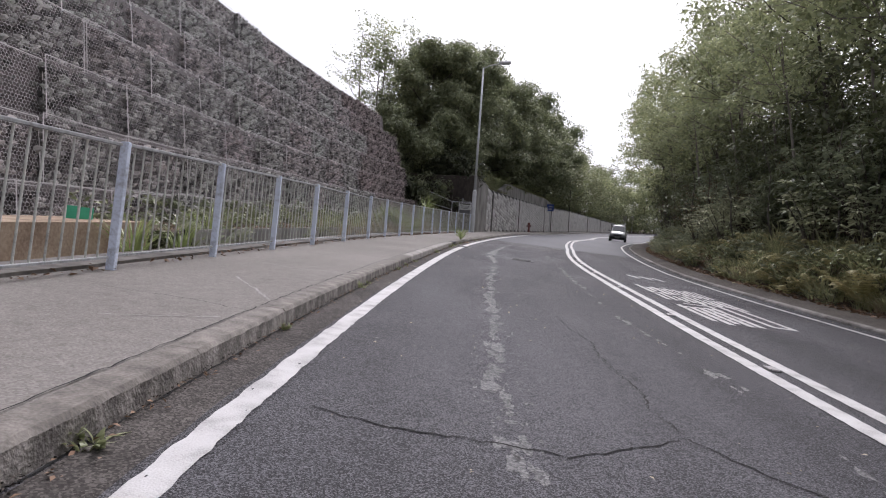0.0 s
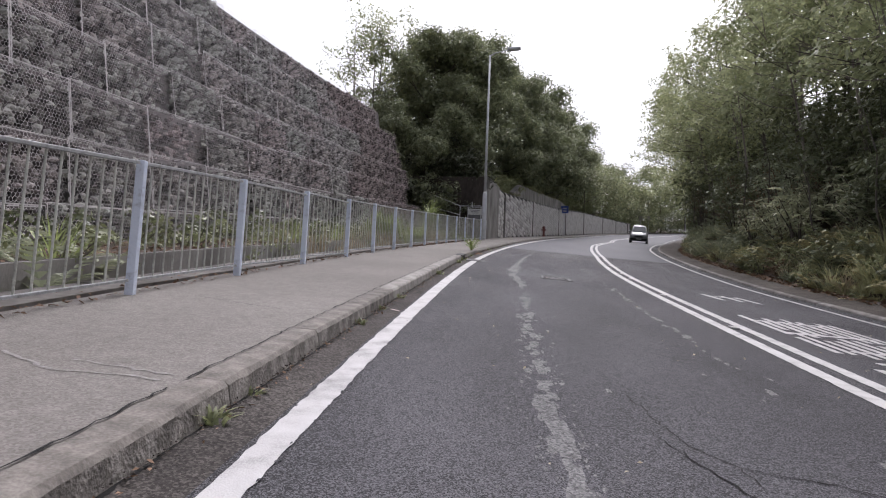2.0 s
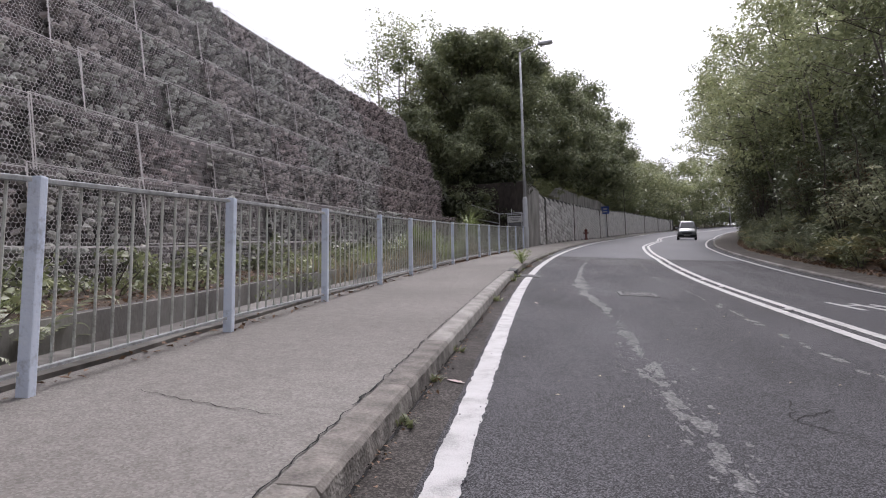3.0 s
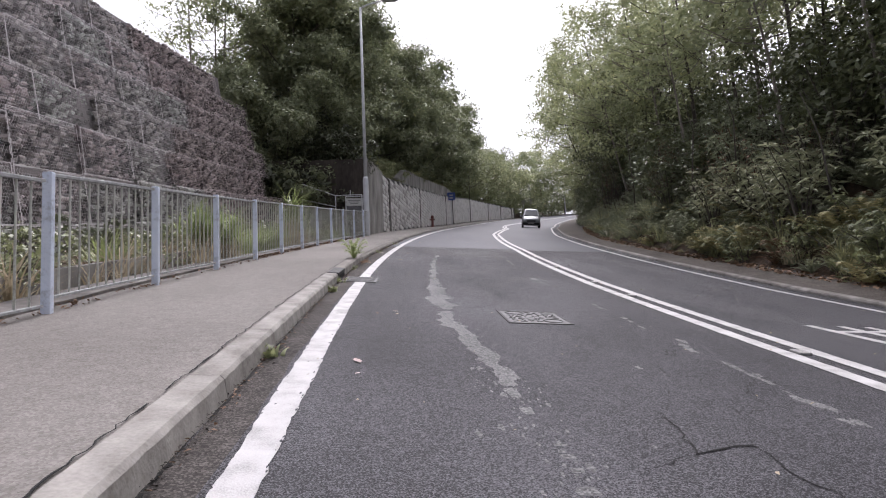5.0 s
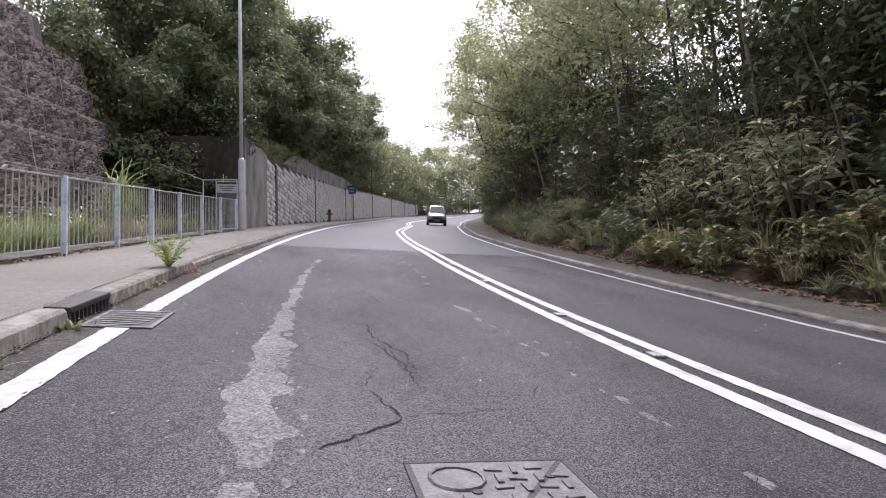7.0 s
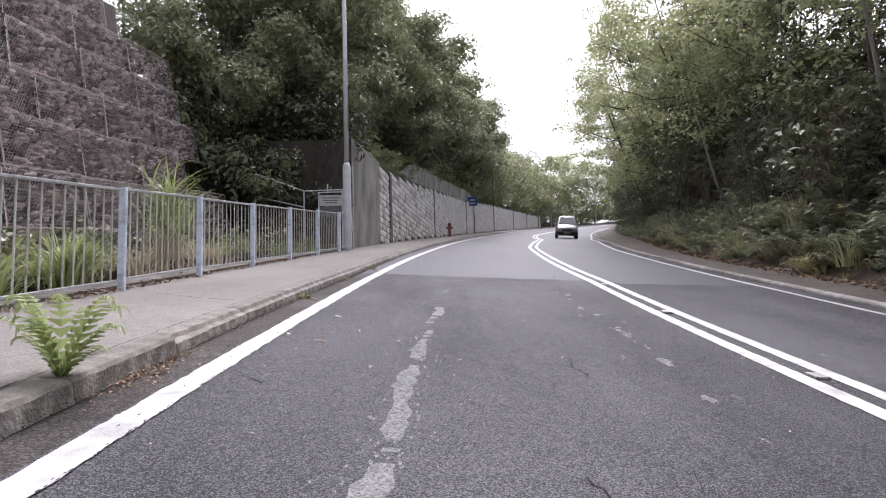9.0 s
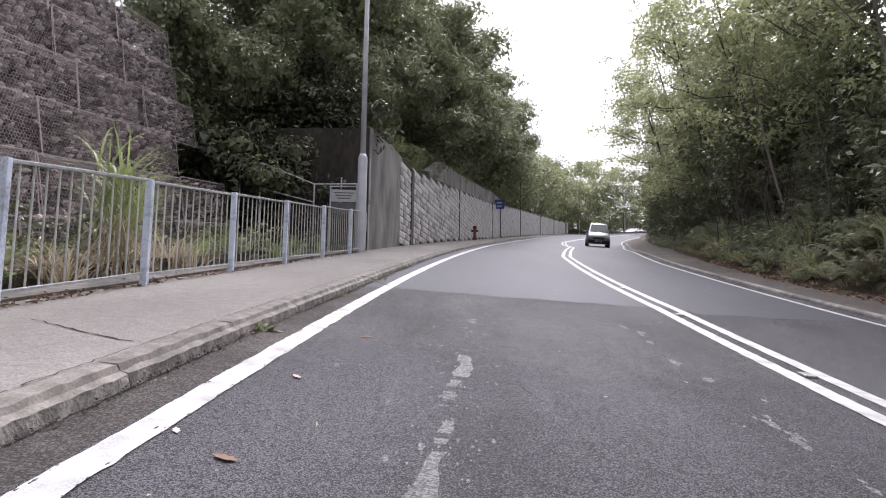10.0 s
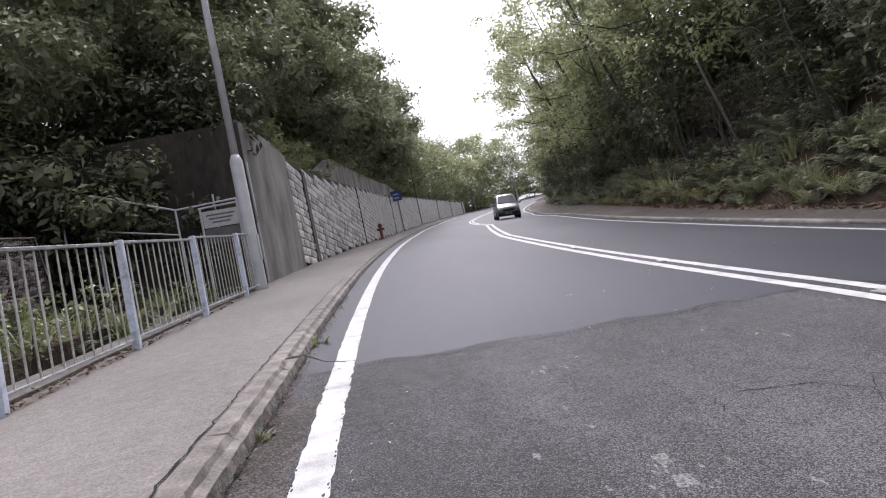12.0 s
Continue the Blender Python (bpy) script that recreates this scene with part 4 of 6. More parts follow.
# near-side trees above the walls
for kind, s, o, sc in [("dense", 42.0, -6.9, 0.8), ("dense2", 44.2, -5.4, 0.88), ("dense2", 41.0, -5.0, 0.6), ("dense", 47.2, -6.6, 0.92), ("dense2", 49.5, -5.6, 0.9), ("dense", 52.8, -5.8, 0.95), ("dense2", 55.5, -7.2, 1.08), ("dense", 57.5, -5.3, 0.95), ("dense_far", 61.5, -4.6, 0.98), ("dense_far", 66, -4.6, 1.02), ("dense_far", 71, -4.5, 1.06), ("dense_far", 77, -4.5, 1.08), ("dense_far", 83, -4.4, 1.05), ("far_mid", 88, -4.8, 1.15), ("dense_far", 93, -5.2, 1.05), ("far_mid", 98, -4.6, 1.05), ("far", 103, -5.0, 1.1), ("far_mid", 107, -4.4, 1.0), ("far", 111, -4.6, 1.0), ("far_mid", 115, -4.8, 1.0), ("far", 118.5, -4.2, 0.95), ("far_mid", 122, -4.8, 1.0), ("far", 125.5, -4.4, 1.0), ("far_mid", 129, -4.6, 1.0), ("far", 132.5, -4.2, 1.05), ("far_mid", 136, -4.4, 1.0), ("far", 139.5, -4.2, 1.1), ("far_mid", 143, -3.6, 1.1), ("far", 146.5, -2.5, 1.1), ("far_mid", 149, 1.5, 1.1), ("far", 149, 6, 1.1), ("far_mid", 148, 10, 1.1), ("far", 128, -10, 1.3), ("far_mid", 135, -10.5, 1.3), ("far", 142, -9.5, 1.35), ("far_mid", 121, -10, 1.3), ("far", 149, -6, 1.4), ("far", 112, -10, 1.25)]:
    plant(kind, s, o, rng.uniform(0, 360), sc * rng.uniform(0.97, 1.03))
# the wood beyond the end of the road
for k, (s, o, sc) in enumerate(((149, -12, 1.4), (149, 12, 1.3), (148, 16, 1.3), (146, 20, 1.3))):
    plant(("far", "far_mid")[k % 2], s, o, rng.uniform(0, 360), sc)
beyond = spot(149.5, 3)
for k in range(12):
    put(PROTO[("far_mid", "far")[k % 2]], beyond.x + 5 + (k % 4) * 6 + rng.uniform(-2, 2), beyond.y + 6 + (k // 4) * 9 - (k % 4) * 3, rng.uniform(0, 360), rng.uniform(1.1, 1.5), z=beyond.z + rng.uniform(-1, 1.5))
plant("dense2", 38.3, -8.3, 75, 0.74)
plant("dense2", 38.9, -6.4, 200, 0.62)
for s, o, sc in [(40.0, -10.0, 1.0), (40.6, -11.8, 1.08), (41.5, -10.6, 1.15), (42.5, -9.0, 1.22)]:
    plant("thin", s, o, rng.uniform(0, 360), sc)
# trees on the opposite bank, in three rows
s = 1.0
k = 0
while s < 128:
    dr = at(D_RIGHT, s) + at(D_BANK, s)
    far = s > 52
    for row, (lo, hi) in enumerate([(4.2, 5.2), (5.9, 7.4), (9.0, 12.0)]):
        if far and row == 2 or row == 2 and (k % 2 or s < 36) or row == 0 and s < 36 and k % 2 or row == 1 and 16 < s < 50 and k % 2:
            continue
        kind = [("mid2", "mid2", "light", "mid2"), ("light", "light", "mid", "light"), ("light", "mid", "light", "light")][row][(k + row) % 4]
        if s < 12 or row and s < 36:
            kind = ("light", "mid", "light", "overhang")[k % 4] if s > 14 else "overhang"
        if far:
            kind = ("far_mid", "mid", "far_mid", "light")[(k + row) % 4]
        sc = [rng.uniform(0.75, 0.95), rng.uniform(0.9, 1.1), rng.uniform(1.0, 1.2)][row]
        x, y = plan(s + rng.uniform(-1, 1), dr + rng.uniform(lo, hi))
        used_kind = kind in used
        used.add(kind)
        lean = rng.uniform(2, 9) if row == 0 else rng.uniform(0, 5)
        t = put(PROTO[kind], x, y, rng.uniform(0, 360), sc * (0.95 if far else 1), first=not used_kind)
        t.matrix_basis = Matrix.Translation(t.matrix_basis.translation) @ Matrix.Rotation(radians(-lean), 4, "Y") @ Matrix.Translation(-t.matrix_basis.translation) @ t.matrix_basis
    s += rng.uniform(2.7, 3.5) * (1.5 if far else 1)
    k += 1
# tall trees that lean out over the far lane
for s, off, sc, lean in ((34.0, 4.4, 0.85, 7), (40.0, 4.0, 0.9, 8), (46.5, 3.6, 0.95, 10), (51.5, 3.4, 1.0, 12), (57.0, 3.2, 1.05, 12), (62.0, 3.2, 1.1, 13), (68.0, 3.2, 1.15, 13), (75.0, 3.2, 1.15, 12), (83.0, 3.2, 1.15, 12), (92.0, 3.2, 1.15, 12)):
    x, y = plan(s, rd(s) + off)
    t = put(PROTO["overhang"], x, y, rng.uniform(0, 360), sc)
    t.matrix_basis = Matrix.Translation(t.matrix_basis.translation) @ Matrix.Rotation(radians(-lean), 4, "Y") @ Matrix.Translation(-t.matrix_basis.translation) @ t.matrix_basis
for k, (s, off, sc, lean) in enumerate(((9.5, 4.0, 0.9, 4), (13.0, 3.4, 0.85, 7), (16.5, 4.2, 0.95, 3), (19.0, 3.2, 0.8, 8), (22.0, 3.9, 0.9, 5), (25.5, 3.3, 0.9, 9), (28.5, 4.1, 1.0, 4), (32.0, 3.4, 0.85, 8), (36.5, 3.6, 0.95, 6), (43.0, 3.5, 0.9, 9), (49.0, 3.4, 0.9, 7))):
    x, y = plan(s, rd(s) + off)
    t = put(PROTO["pole"], x, y, rng.uniform(0, 360), sc, first=k == 0)
    t.matrix_basis = Matrix.Translation(t.matrix_basis.translation) @ Matrix.Rotation(radians(-lean), 4, "Y") @ Matrix.Translation(-t.matrix_basis.translation) @ t.matrix_basis
# slim bare stems among the undergrowth
stem_rng = random.Random(5)
for q in range(11):
    s = 10 + q * 3.9 + stem_rng.uniform(-0.8, 0.8)
    x, y = plan(s, at(D_RIGHT, s) + stem_rng.uniform(2.5, 3.6))
    z = ground_z(x, y) - 0.1
    h = stem_rng.uniform(2.6, 4.6)
    dx, dy = stem_rng.uniform(-0.5, 0.2), stem_rng.uniform(-0.4, 0.4)
    sap = part("sapling_stem", tube_bm([(0, 0, 0), (dx * 0.7, dy * 0.1, h * 0.35), (dx * 0.5, dy * 0.8, h * 0.7), (dx * 1.4, dy, h)], [0.026, 0.022, 0.016, 0.006], 6), BARK, None, "", True)
    sap.location = (x, y, z)
    tagged(sap, "thin brown bare sapling stem among the undergrowth", "sapling", "saplings on the bank")


# ---- shrubs, ferns and grasses ----
def shrub(name, seed, height, wide, leaf, size, per, label, ratio=0.4, stems=7, split=False):
    r = np.random.RandomState(seed)
    top = tagged(new(name), label, "shrub", "shrubs on the bank")
    cl = []
    twigs = bmesh.new()
    for k in range(stems):
        a = k * 2.4 + r.uniform(-0.4, 0.4)
        reach = wide * r.uniform(0.3, 1.0)
        tip = (math.cos(a) * reach, math.sin(a) * reach, height * r.uniform(0.45, 1.0))
        line = [(0, 0, -0.1), (tip[0] * 0.4, tip[1] * 0.4, tip[2] * 0.6), tip]
        if split:
            part("stem", tube_bm(line, [0.012, 0.009, 0.004], 4, None, False), BARK, top)
        else:
            tube_bm(line, [0.025, 0.018, 0.006], 4, twigs, False)
        cl.append((*tip, r.uniform(0.35, 0.6) * height * 0.45))
        cl.append((tip[0] * 0.6, tip[1] * 0.6, tip[2] * 0.6, r.uniform(0.35, 0.6) * height * 0.4))
    if not split:
        part("branching", twigs, BARK, top)
    C, N, Z = clump_leaves(cl, per, size, r, 0.8, 0.3)
    o = new("foliage", leaves_mesh("foliage", C, N, Z, leaf, r, ratio))
    o.parent = top
    return top


def fern(seed, fronds, length, leaf, label):
    """A clump of arching fronds with paired leaflets."""
    r = random.Random(seed)
    v, f = [], []

    def quad(a, b, c, d):
        f.append((len(v), len(v) + 1, len(v) + 2, len(v) + 3))
        v.extend([a, b, c, d])

    for k in range(fronds):
        a = k * 2.4 + r.uniform(-0.3, 0.3)
        L = length * r.uniform(0.65, 1.1)
        out, up = Vector((math.cos(a), math.sin(a), 0)), Vector((0, 0, 1))
        side = Vector((-math.sin(a), math.cos(a), 0))
        steep = r.uniform(0.55, 1.25)
        prev = Vector((0, 0, 0))
        n = 15
        for j in range(1, n + 1):
            g = j / n
            p = out * (L * 0.85 * math.sin(g * 1.35)) + up * (L * steep * (g * 1.5 - 1.08 * g * g))
            d = (p - prev).normalized()
            w = L * 0.135 * math.sin(math.pi * min(1, 0.12 + g * 0.88)) * r.uniform(0.8, 1.15) + 0.01
            for sg in (-1, 1):
                tip = p + side * sg * w + d * w * 0.35 - up * w * 0.25
                b = (p - prev) * 0.42
                quad(prev, prev + b + side * sg * w * 0.4, tip, p - b * 0.3)
            prev = p
    ob = mesh_ob("fern", v, f, leaf)
    return tagged(ob, label, "fern", "ferns at the foot of the bank")


def tuft(name, seed, blades, height, wide, leaf, label, thick=0.02, bend=0.5, group="grasses behind the railing"):
    r = random.Random(seed)
    v, f = [], []
    for k in range(blades):
        a = r.uniform(0, 6.283)
        L = height * r.uniform(0.5, 1.1)
        out = Vector((math.cos(a), math.sin(a), 0))
        side = Vector((-math.sin(a), math.cos(a), 0))
        root = out * r.uniform(0, wide * 0.35) + Vector((r.uniform(-0.05, 0.05), r.uniform(-0.05, 0.05), 0))
        b = bend * r.uniform(0.3, 1.3)
        n = 5
        base = len(v)
        for j in range(n + 1):
            g = j / n
            p = root + out * (wide * b * g ** 2) + Vector((0, 0, L * (g - 0.42 * b * g ** 2.4)))
            w = thick * (1 - g) ** 0.7 * r.uniform(0.9, 1.1) + 0.002
            v += [p + side * w, p - side * w]
        for j in range(n):
            q = base + 2 * j
            f.append((q, q + 1, q + 3, q + 2))
    ob = mesh_ob(name, v, f, leaf)
    return tagged(ob, label, "grass", group, "stuff")


def scatter(thing, places, scales=(0.8, 1.2), sink=0.04, seed=0):
    """Sets a thing and copies of it on the ground at places (s, o)."""
    r = random.Random(seed)
    first = True
    for s, o in places:
        x, y = plan(s, o)
        q = put(thing, x, y, r.uniform(0, 360), r.uniform(*scales), sink, first)
        first = False


def whorl_shrub(name, seed, height, wide, leaf, label, stems=10, blade=0.3):
    """Upright stems that carry rosettes of long pointed leaves."""
    r = np.random.RandomState(seed)
    top = tagged(new(name), label, "shrub", "shrubs on the bank")
    v, f = [], []
    twigs = bmesh.new()
    for k in range(stems):
        a = k * 2.4 + r.uniform(-0.4, 0.4)
        reach = wide * r.uniform(0.25, 1.0)
        tip = Vector((math.cos(a) * reach, math.sin(a) * reach, height * r.uniform(0.4, 1.0)))
        mid = Vector((tip.x * 0.4, tip.y * 0.4, tip.z * 0.6))
        tube_bm([(0, 0, -0.1), mid, tip], [0.02, 0.016, 0.006], 4, twigs, False)
        for g in (1.0, 0.78, 0.55):
            c = mid.lerp(tip, (g - 0.4) / 0.6)
            for j in range(9):
                b = j * 2.4 + r.uniform(-0.3, 0.3) + g * 5
                up = r.uniform(-0.25, 0.75)
                d = Vector((math.cos(b), math.sin(b), up)).normalized()
                side = Vector((-math.sin(b), math.cos(b), r.uniform(-0.3, 0.3))) * blade * 0.13
                L = blade * r.uniform(0.7, 1.15)
                p0 = c + d * 0.03
                p1 = c + d * L * 0.5
                p2 = c + d * L - Vector((0, 0, L * 0.28))
                n = len(v)
                v += [p0, p1 + side, p2, p1 - side + Vector((0, 0, 0.004))]
                f.append((n, n + 1, n + 2, n + 3))
    part("branching", twigs, BARK, top)
    mesh_ob("foliage", v, f, leaf, top)
    return top


rng = random.Random(33)
big_leaf = whorl_shrub("broad_leaved_shrub", 11, 2.2, 0.95, LEAF_BROAD, "shrub with rosettes of long grey-green leaves on the bank", 16, 0.26)
# Paler copy of the broad leaf, with glossy highlights put into the colour.
LEAF_PALE = leaf_mat("pale_glossy_leaf", (0.19, 0.21, 0.14), (0.62, 0.64, 0.43), rough=0.36)
big_leaf_b = whorl_shrub("broad_leaved_shrub", 17, 1.7, 0.8, LEAF_PALE, "shrub with rosettes of pale green leaves on the bank", 14, 0.23)
dark_bush = shrub("bush", 12, 1.7, 0.9, LEAF_SHADE, 0.17, 330, "dense green bush on the bank, its leaves darkened for shade")
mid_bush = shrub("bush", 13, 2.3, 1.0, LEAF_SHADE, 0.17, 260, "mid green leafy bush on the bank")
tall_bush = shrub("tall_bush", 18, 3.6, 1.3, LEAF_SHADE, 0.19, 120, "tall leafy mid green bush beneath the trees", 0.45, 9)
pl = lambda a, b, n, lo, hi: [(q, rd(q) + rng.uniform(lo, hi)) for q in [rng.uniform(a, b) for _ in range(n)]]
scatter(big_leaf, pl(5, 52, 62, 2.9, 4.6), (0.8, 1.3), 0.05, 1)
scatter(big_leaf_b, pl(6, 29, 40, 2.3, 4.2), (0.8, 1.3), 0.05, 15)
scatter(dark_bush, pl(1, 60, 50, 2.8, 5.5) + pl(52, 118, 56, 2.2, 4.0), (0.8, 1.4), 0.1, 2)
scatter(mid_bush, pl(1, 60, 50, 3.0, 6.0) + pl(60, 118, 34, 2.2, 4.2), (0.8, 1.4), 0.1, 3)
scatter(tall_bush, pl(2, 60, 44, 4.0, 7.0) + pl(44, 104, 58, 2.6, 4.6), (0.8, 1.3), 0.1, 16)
far_bush = shrub("bush", 25, 2.3, 1.1, LEAF_MID, 0.24, 150, "leafy green bush at the far bend")
far_places = [(q, -rng.uniform(2.9, 5.0)) for q in np.arange(123, 149.5, 0.9)] + [(q, rd(q) + rng.uniform(2.0, 4.0)) for q in np.arange(100, 149.5, 1.3)] + [(149.6, q) for q in np.arange(-4, 12, 1.0)]
scatter(far_bush, far_places[:1], (1.0, 1.3), 0.1, 71)
YELLOW_FERN = leaf_mat("yellowing_fern", (0.2, 0.185, 0.08), (0.6, 0.54, 0.28))
fa = fern(1, 17, 0.85, LEAF_FERN, "arching green fern at the foot of the bank")
fb = fern(2, 15, 0.65, LEAF_FERN, "arching green fern at the foot of the bank")
fc = fern(3, 14, 0.85, YELLOW_FERN, "yellowing fern at the foot of the bank")
scatter(fa, pl(3, 40, 66, 2.2, 4.0), (0.6, 1.1), 0.0, 4)
scatter(fb, pl(3, 44, 90, 1.75, 2.9), (0.5, 1.0), 0.0, 5)
scatter(fc, pl(6, 27, 50, 1.65, 2.9) + pl(27, 50, 8, 1.8, 3.0), (0.7, 1.2), 0.0, 6)

fd = fern(8, 11, 0.7, LEAF_DRY, "withered brown fern at the foot of the bank")
scatter(fd, pl(5, 56, 30, 1.7, 3.2), (0.6, 1.1), 0.0, 27)


def cover(name, source, places, label, category, seed):
    """Many copies of a plant joined into one sheet of growth."""
    r = random.Random(seed)
    src = [v.co.copy() for v in source.data.vertices]
    quads = [tuple(f.vertices) for f in source.data.polygons]
    v, f = [], []
    for s, o in places:
        x, y = plan(s, o)
        k = r.uniform(0.6, 1.2)
        m = Matrix.Translation((x, y, ground_z(x, y) - 0.05)) @ Matrix.Rotation(r.uniform(0, 6.28), 4, "Z") @ Matrix.Diagonal((k, k, k, 1))
        n = len(v)
        v += [m @ c for c in src]
        f += [tuple(n + i for i in q) for q in quads]
    return tagged(mesh_ob(name, v, f, source.data.materials[0]), label, category, kind="stuff")


cover("far_growth", [c for c in far_bush.children if c.name.startswith("foliage")][0], far_places[1:], "leafy green growth along the far bend", "bushes", 72)
cover("fern_cover", fc, pl(3, 27, 44, 1.7, 3.0), "yellowing ferns at the foot of the bank", "ferns", 66)
cover("fern_cover", fb, pl(3, 56, 50, 1.75, 2.9), "small green ferns at the foot of the bank", "ferns", 67)
cover("fern_cover", fa, pl(2, 66, 294, 2.2, 4.8) + pl(60, 112, 70, 1.9, 3.2), "green ferns covering the wooded bank", "ferns", 61)
LEAF_BANK = leaf_mat("grey_green_blade", (0.17, 0.185, 0.09), (0.62, 0.62, 0.36), see=0.38)
bank_grass = tuft("grass_tuft", 9, 60, 0.8, 0.65, LEAF_BANK, "drooping green grass tuft on the bank", 0.012, 0.9, "grass tufts on the bank")
dry_grass = tuft("grass_tuft", 19, 50, 0.6, 0.6, STRAW, "drooping dry grass tuft on the bank", 0.01, 1.0, "grass tufts on the bank")
scatter(bank_grass, pl(6, 27, 70, 1.7, 2.9) + pl(27, 52, 20, 1.8, 3.0), (0.7, 1.3), 0.02, 7)
scatter(dry_grass, pl(10, 40, 14, 1.8, 2.8), (0.6, 1.1), 0.02, 17)
cover("fern_cover", fa, pl(24, 42, 90, 2.0, 4.6), "grey-green ferns hiding the soil of the bank", "ferns", 65)
cover("fern_cover", fb, pl(44, 86, 130, 1.8, 3.2), "grey-green ferns along the foot of the bank", "ferns", 62)
short_grass = tuft("grass_tuft", 29, 44, 0.34, 0.42, LEAF_BANK, "short bright grass tuft at the foot of the bank", 0.008, 1.0, "grass tufts on the bank")
cover("grass_fringe", short_grass, pl(4, 60, 230, 1.6, 2.4), "ragged fringe of short grass at the foot of the bank", "grass", 63)
scatter(short_grass, pl(8, 44, 40, 1.5, 2.2), (0.7, 1.4), 0.01, 64)
foot_weed = shrub("bank_weed", 20, 0.6, 0.45, LEAF_MID, 0.09, 800, "broad-leaved green weeds at the foot of the bank", 0.5, 6, True)
scatter(foot_weed, pl(4, 27, 44, 1.6, 2.6) + pl(27, 56, 20, 1.7, 2.8), (0.7, 1.3), 0.02, 18)



def bare_shrub(seed, height, label):
    """A brown, nearly leafless shrub of forking twigs."""
    r = np.random.RandomState(seed)
    top = tagged(new("dry_shrub"), label, "shrub", "shrubs on the bank")
    twigs = bmesh.new()
    tips = []
    for k in range(7):
        a = k * 0.9 + r.uniform(-0.3, 0.3)
        d = Vector((math.cos(a) * 0.35, math.sin(a) * 0.35, 1)).normalized()
        p = Vector((0, 0, -0.1))
        m = p + d * height * r.uniform(0.4, 0.6)
        tube_bm([p, m], [0.02, 0.012], 4, twigs, False)
        for j in range(4):
            e = m + (d + Vector(r.normal(size=3) * 0.5)).normalized() * height * r.uniform(0.3, 0.55)
            tube_bm([m, m.lerp(e, 0.5) + Vector(r.normal(size=3) * 0.05), e], [0.01, 0.007, 0.003], 4, twigs, False)
            tips += [m.lerp(e, g) for g in (0.5, 0.8, 1.0)]
    part("branching", twigs, BARK, top)
    c = np.array([tuple(q + Vector(r.normal(size=3) * 0.12)) for q in tips for _ in range(5)])
    n = r.normal(size=(len(c), 3))
    n /= np.linalg.norm(n, axis=1, keepdims=True)
    o = new("foliage", leaves_mesh("foliage", c, n, 0.075 * r.uniform(0.5, 1.3, len(c)), LEAF_DRY, r))
    o.parent = top
    return top


dry_shrub = bare_shrub(3, 2.4, "brown half-bare shrub with withered leaves on the bank")
scatter(dry_shrub, pl(6, 50, 12, 2.6, 4.4), (0.7, 1.2), 0.05, 41)

# wall-top growth on the near side
wall_bush = shrub("bush", 14, 1.8, 1.2, LEAF_MID, 0.17, 480, "dark bush hanging over the retaining wall")
tops = [(q, WALL_O - rng.uniform(1.0, 2.0)) for q in np.arange(43.5, 122, 2.1)]
scatter(wall_bush, tops, (0.5, 0.95), 0.15, 8)
behind = [(rng.uniform(42.5, 62), WALL_O - rng.uniform(0.7, 5.0)) for _ in range(80)] + [(rng.uniform(62, 112), WALL_O - rng.uniform(0.7, 3.5)) for _ in range(70)]
cover("wall_top_growth", [c for c in wall_bush.children if c.name.startswith("foliage")][0], behind, "green growth covering the slope above the retaining wall", "bushes", 73)
OLIVE_DRY = leaf_mat("olive_dry_blade", (0.1, 0.1, 0.045), (0.32, 0.32, 0.16), rough=0.75, see=0.25)
droop = tuft("hanging_grass", 31, 56, 0.7, 0.9, OLIVE_DRY, "olive and straw grass hanging over the wall top", 0.014, 1.25, "grasses on the wall top")
crest = random.Random(44)
s_top, fresh = 42.0, True
while s_top < 84:
    p = spot(s_top, WALL_O - 0.02, wall_top(s_top) + (0.05 if s_top < 50 or s_top > 80 else 0.95))
    k = crest.uniform(0.55, 1.15)
    m = Matrix.Translation(p) @ Matrix.Rotation(crest.uniform(0, 6.28), 4, "Z") @ Matrix.Diagonal((k * 0.8, k * 0.8, k * 0.5, 1))
    if fresh:
        droop.matrix_basis = m
        fresh = False
    else:
        copy_thing(droop, m)
    s_top += crest.uniform(0.6, 1.5)
tops = [(rng.uniform(38.6, 41), -rng.uniform(3.2, 9.5)) for _ in range(14)]
dark_top = shrub("bush", 15, 2.6, 1.5, LEAF_DEEP_SHADE, 0.22, 300, "undergrowth beneath the trees, its leaves coloured as in shade")
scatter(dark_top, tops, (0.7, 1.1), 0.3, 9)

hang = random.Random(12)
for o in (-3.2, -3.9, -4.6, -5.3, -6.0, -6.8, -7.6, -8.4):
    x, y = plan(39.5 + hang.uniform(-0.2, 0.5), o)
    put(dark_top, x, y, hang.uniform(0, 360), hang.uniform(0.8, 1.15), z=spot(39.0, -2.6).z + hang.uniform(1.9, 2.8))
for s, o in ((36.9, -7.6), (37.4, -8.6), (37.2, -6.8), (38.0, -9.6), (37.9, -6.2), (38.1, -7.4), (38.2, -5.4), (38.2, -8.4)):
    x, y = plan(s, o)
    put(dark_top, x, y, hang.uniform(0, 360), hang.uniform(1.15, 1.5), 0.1)

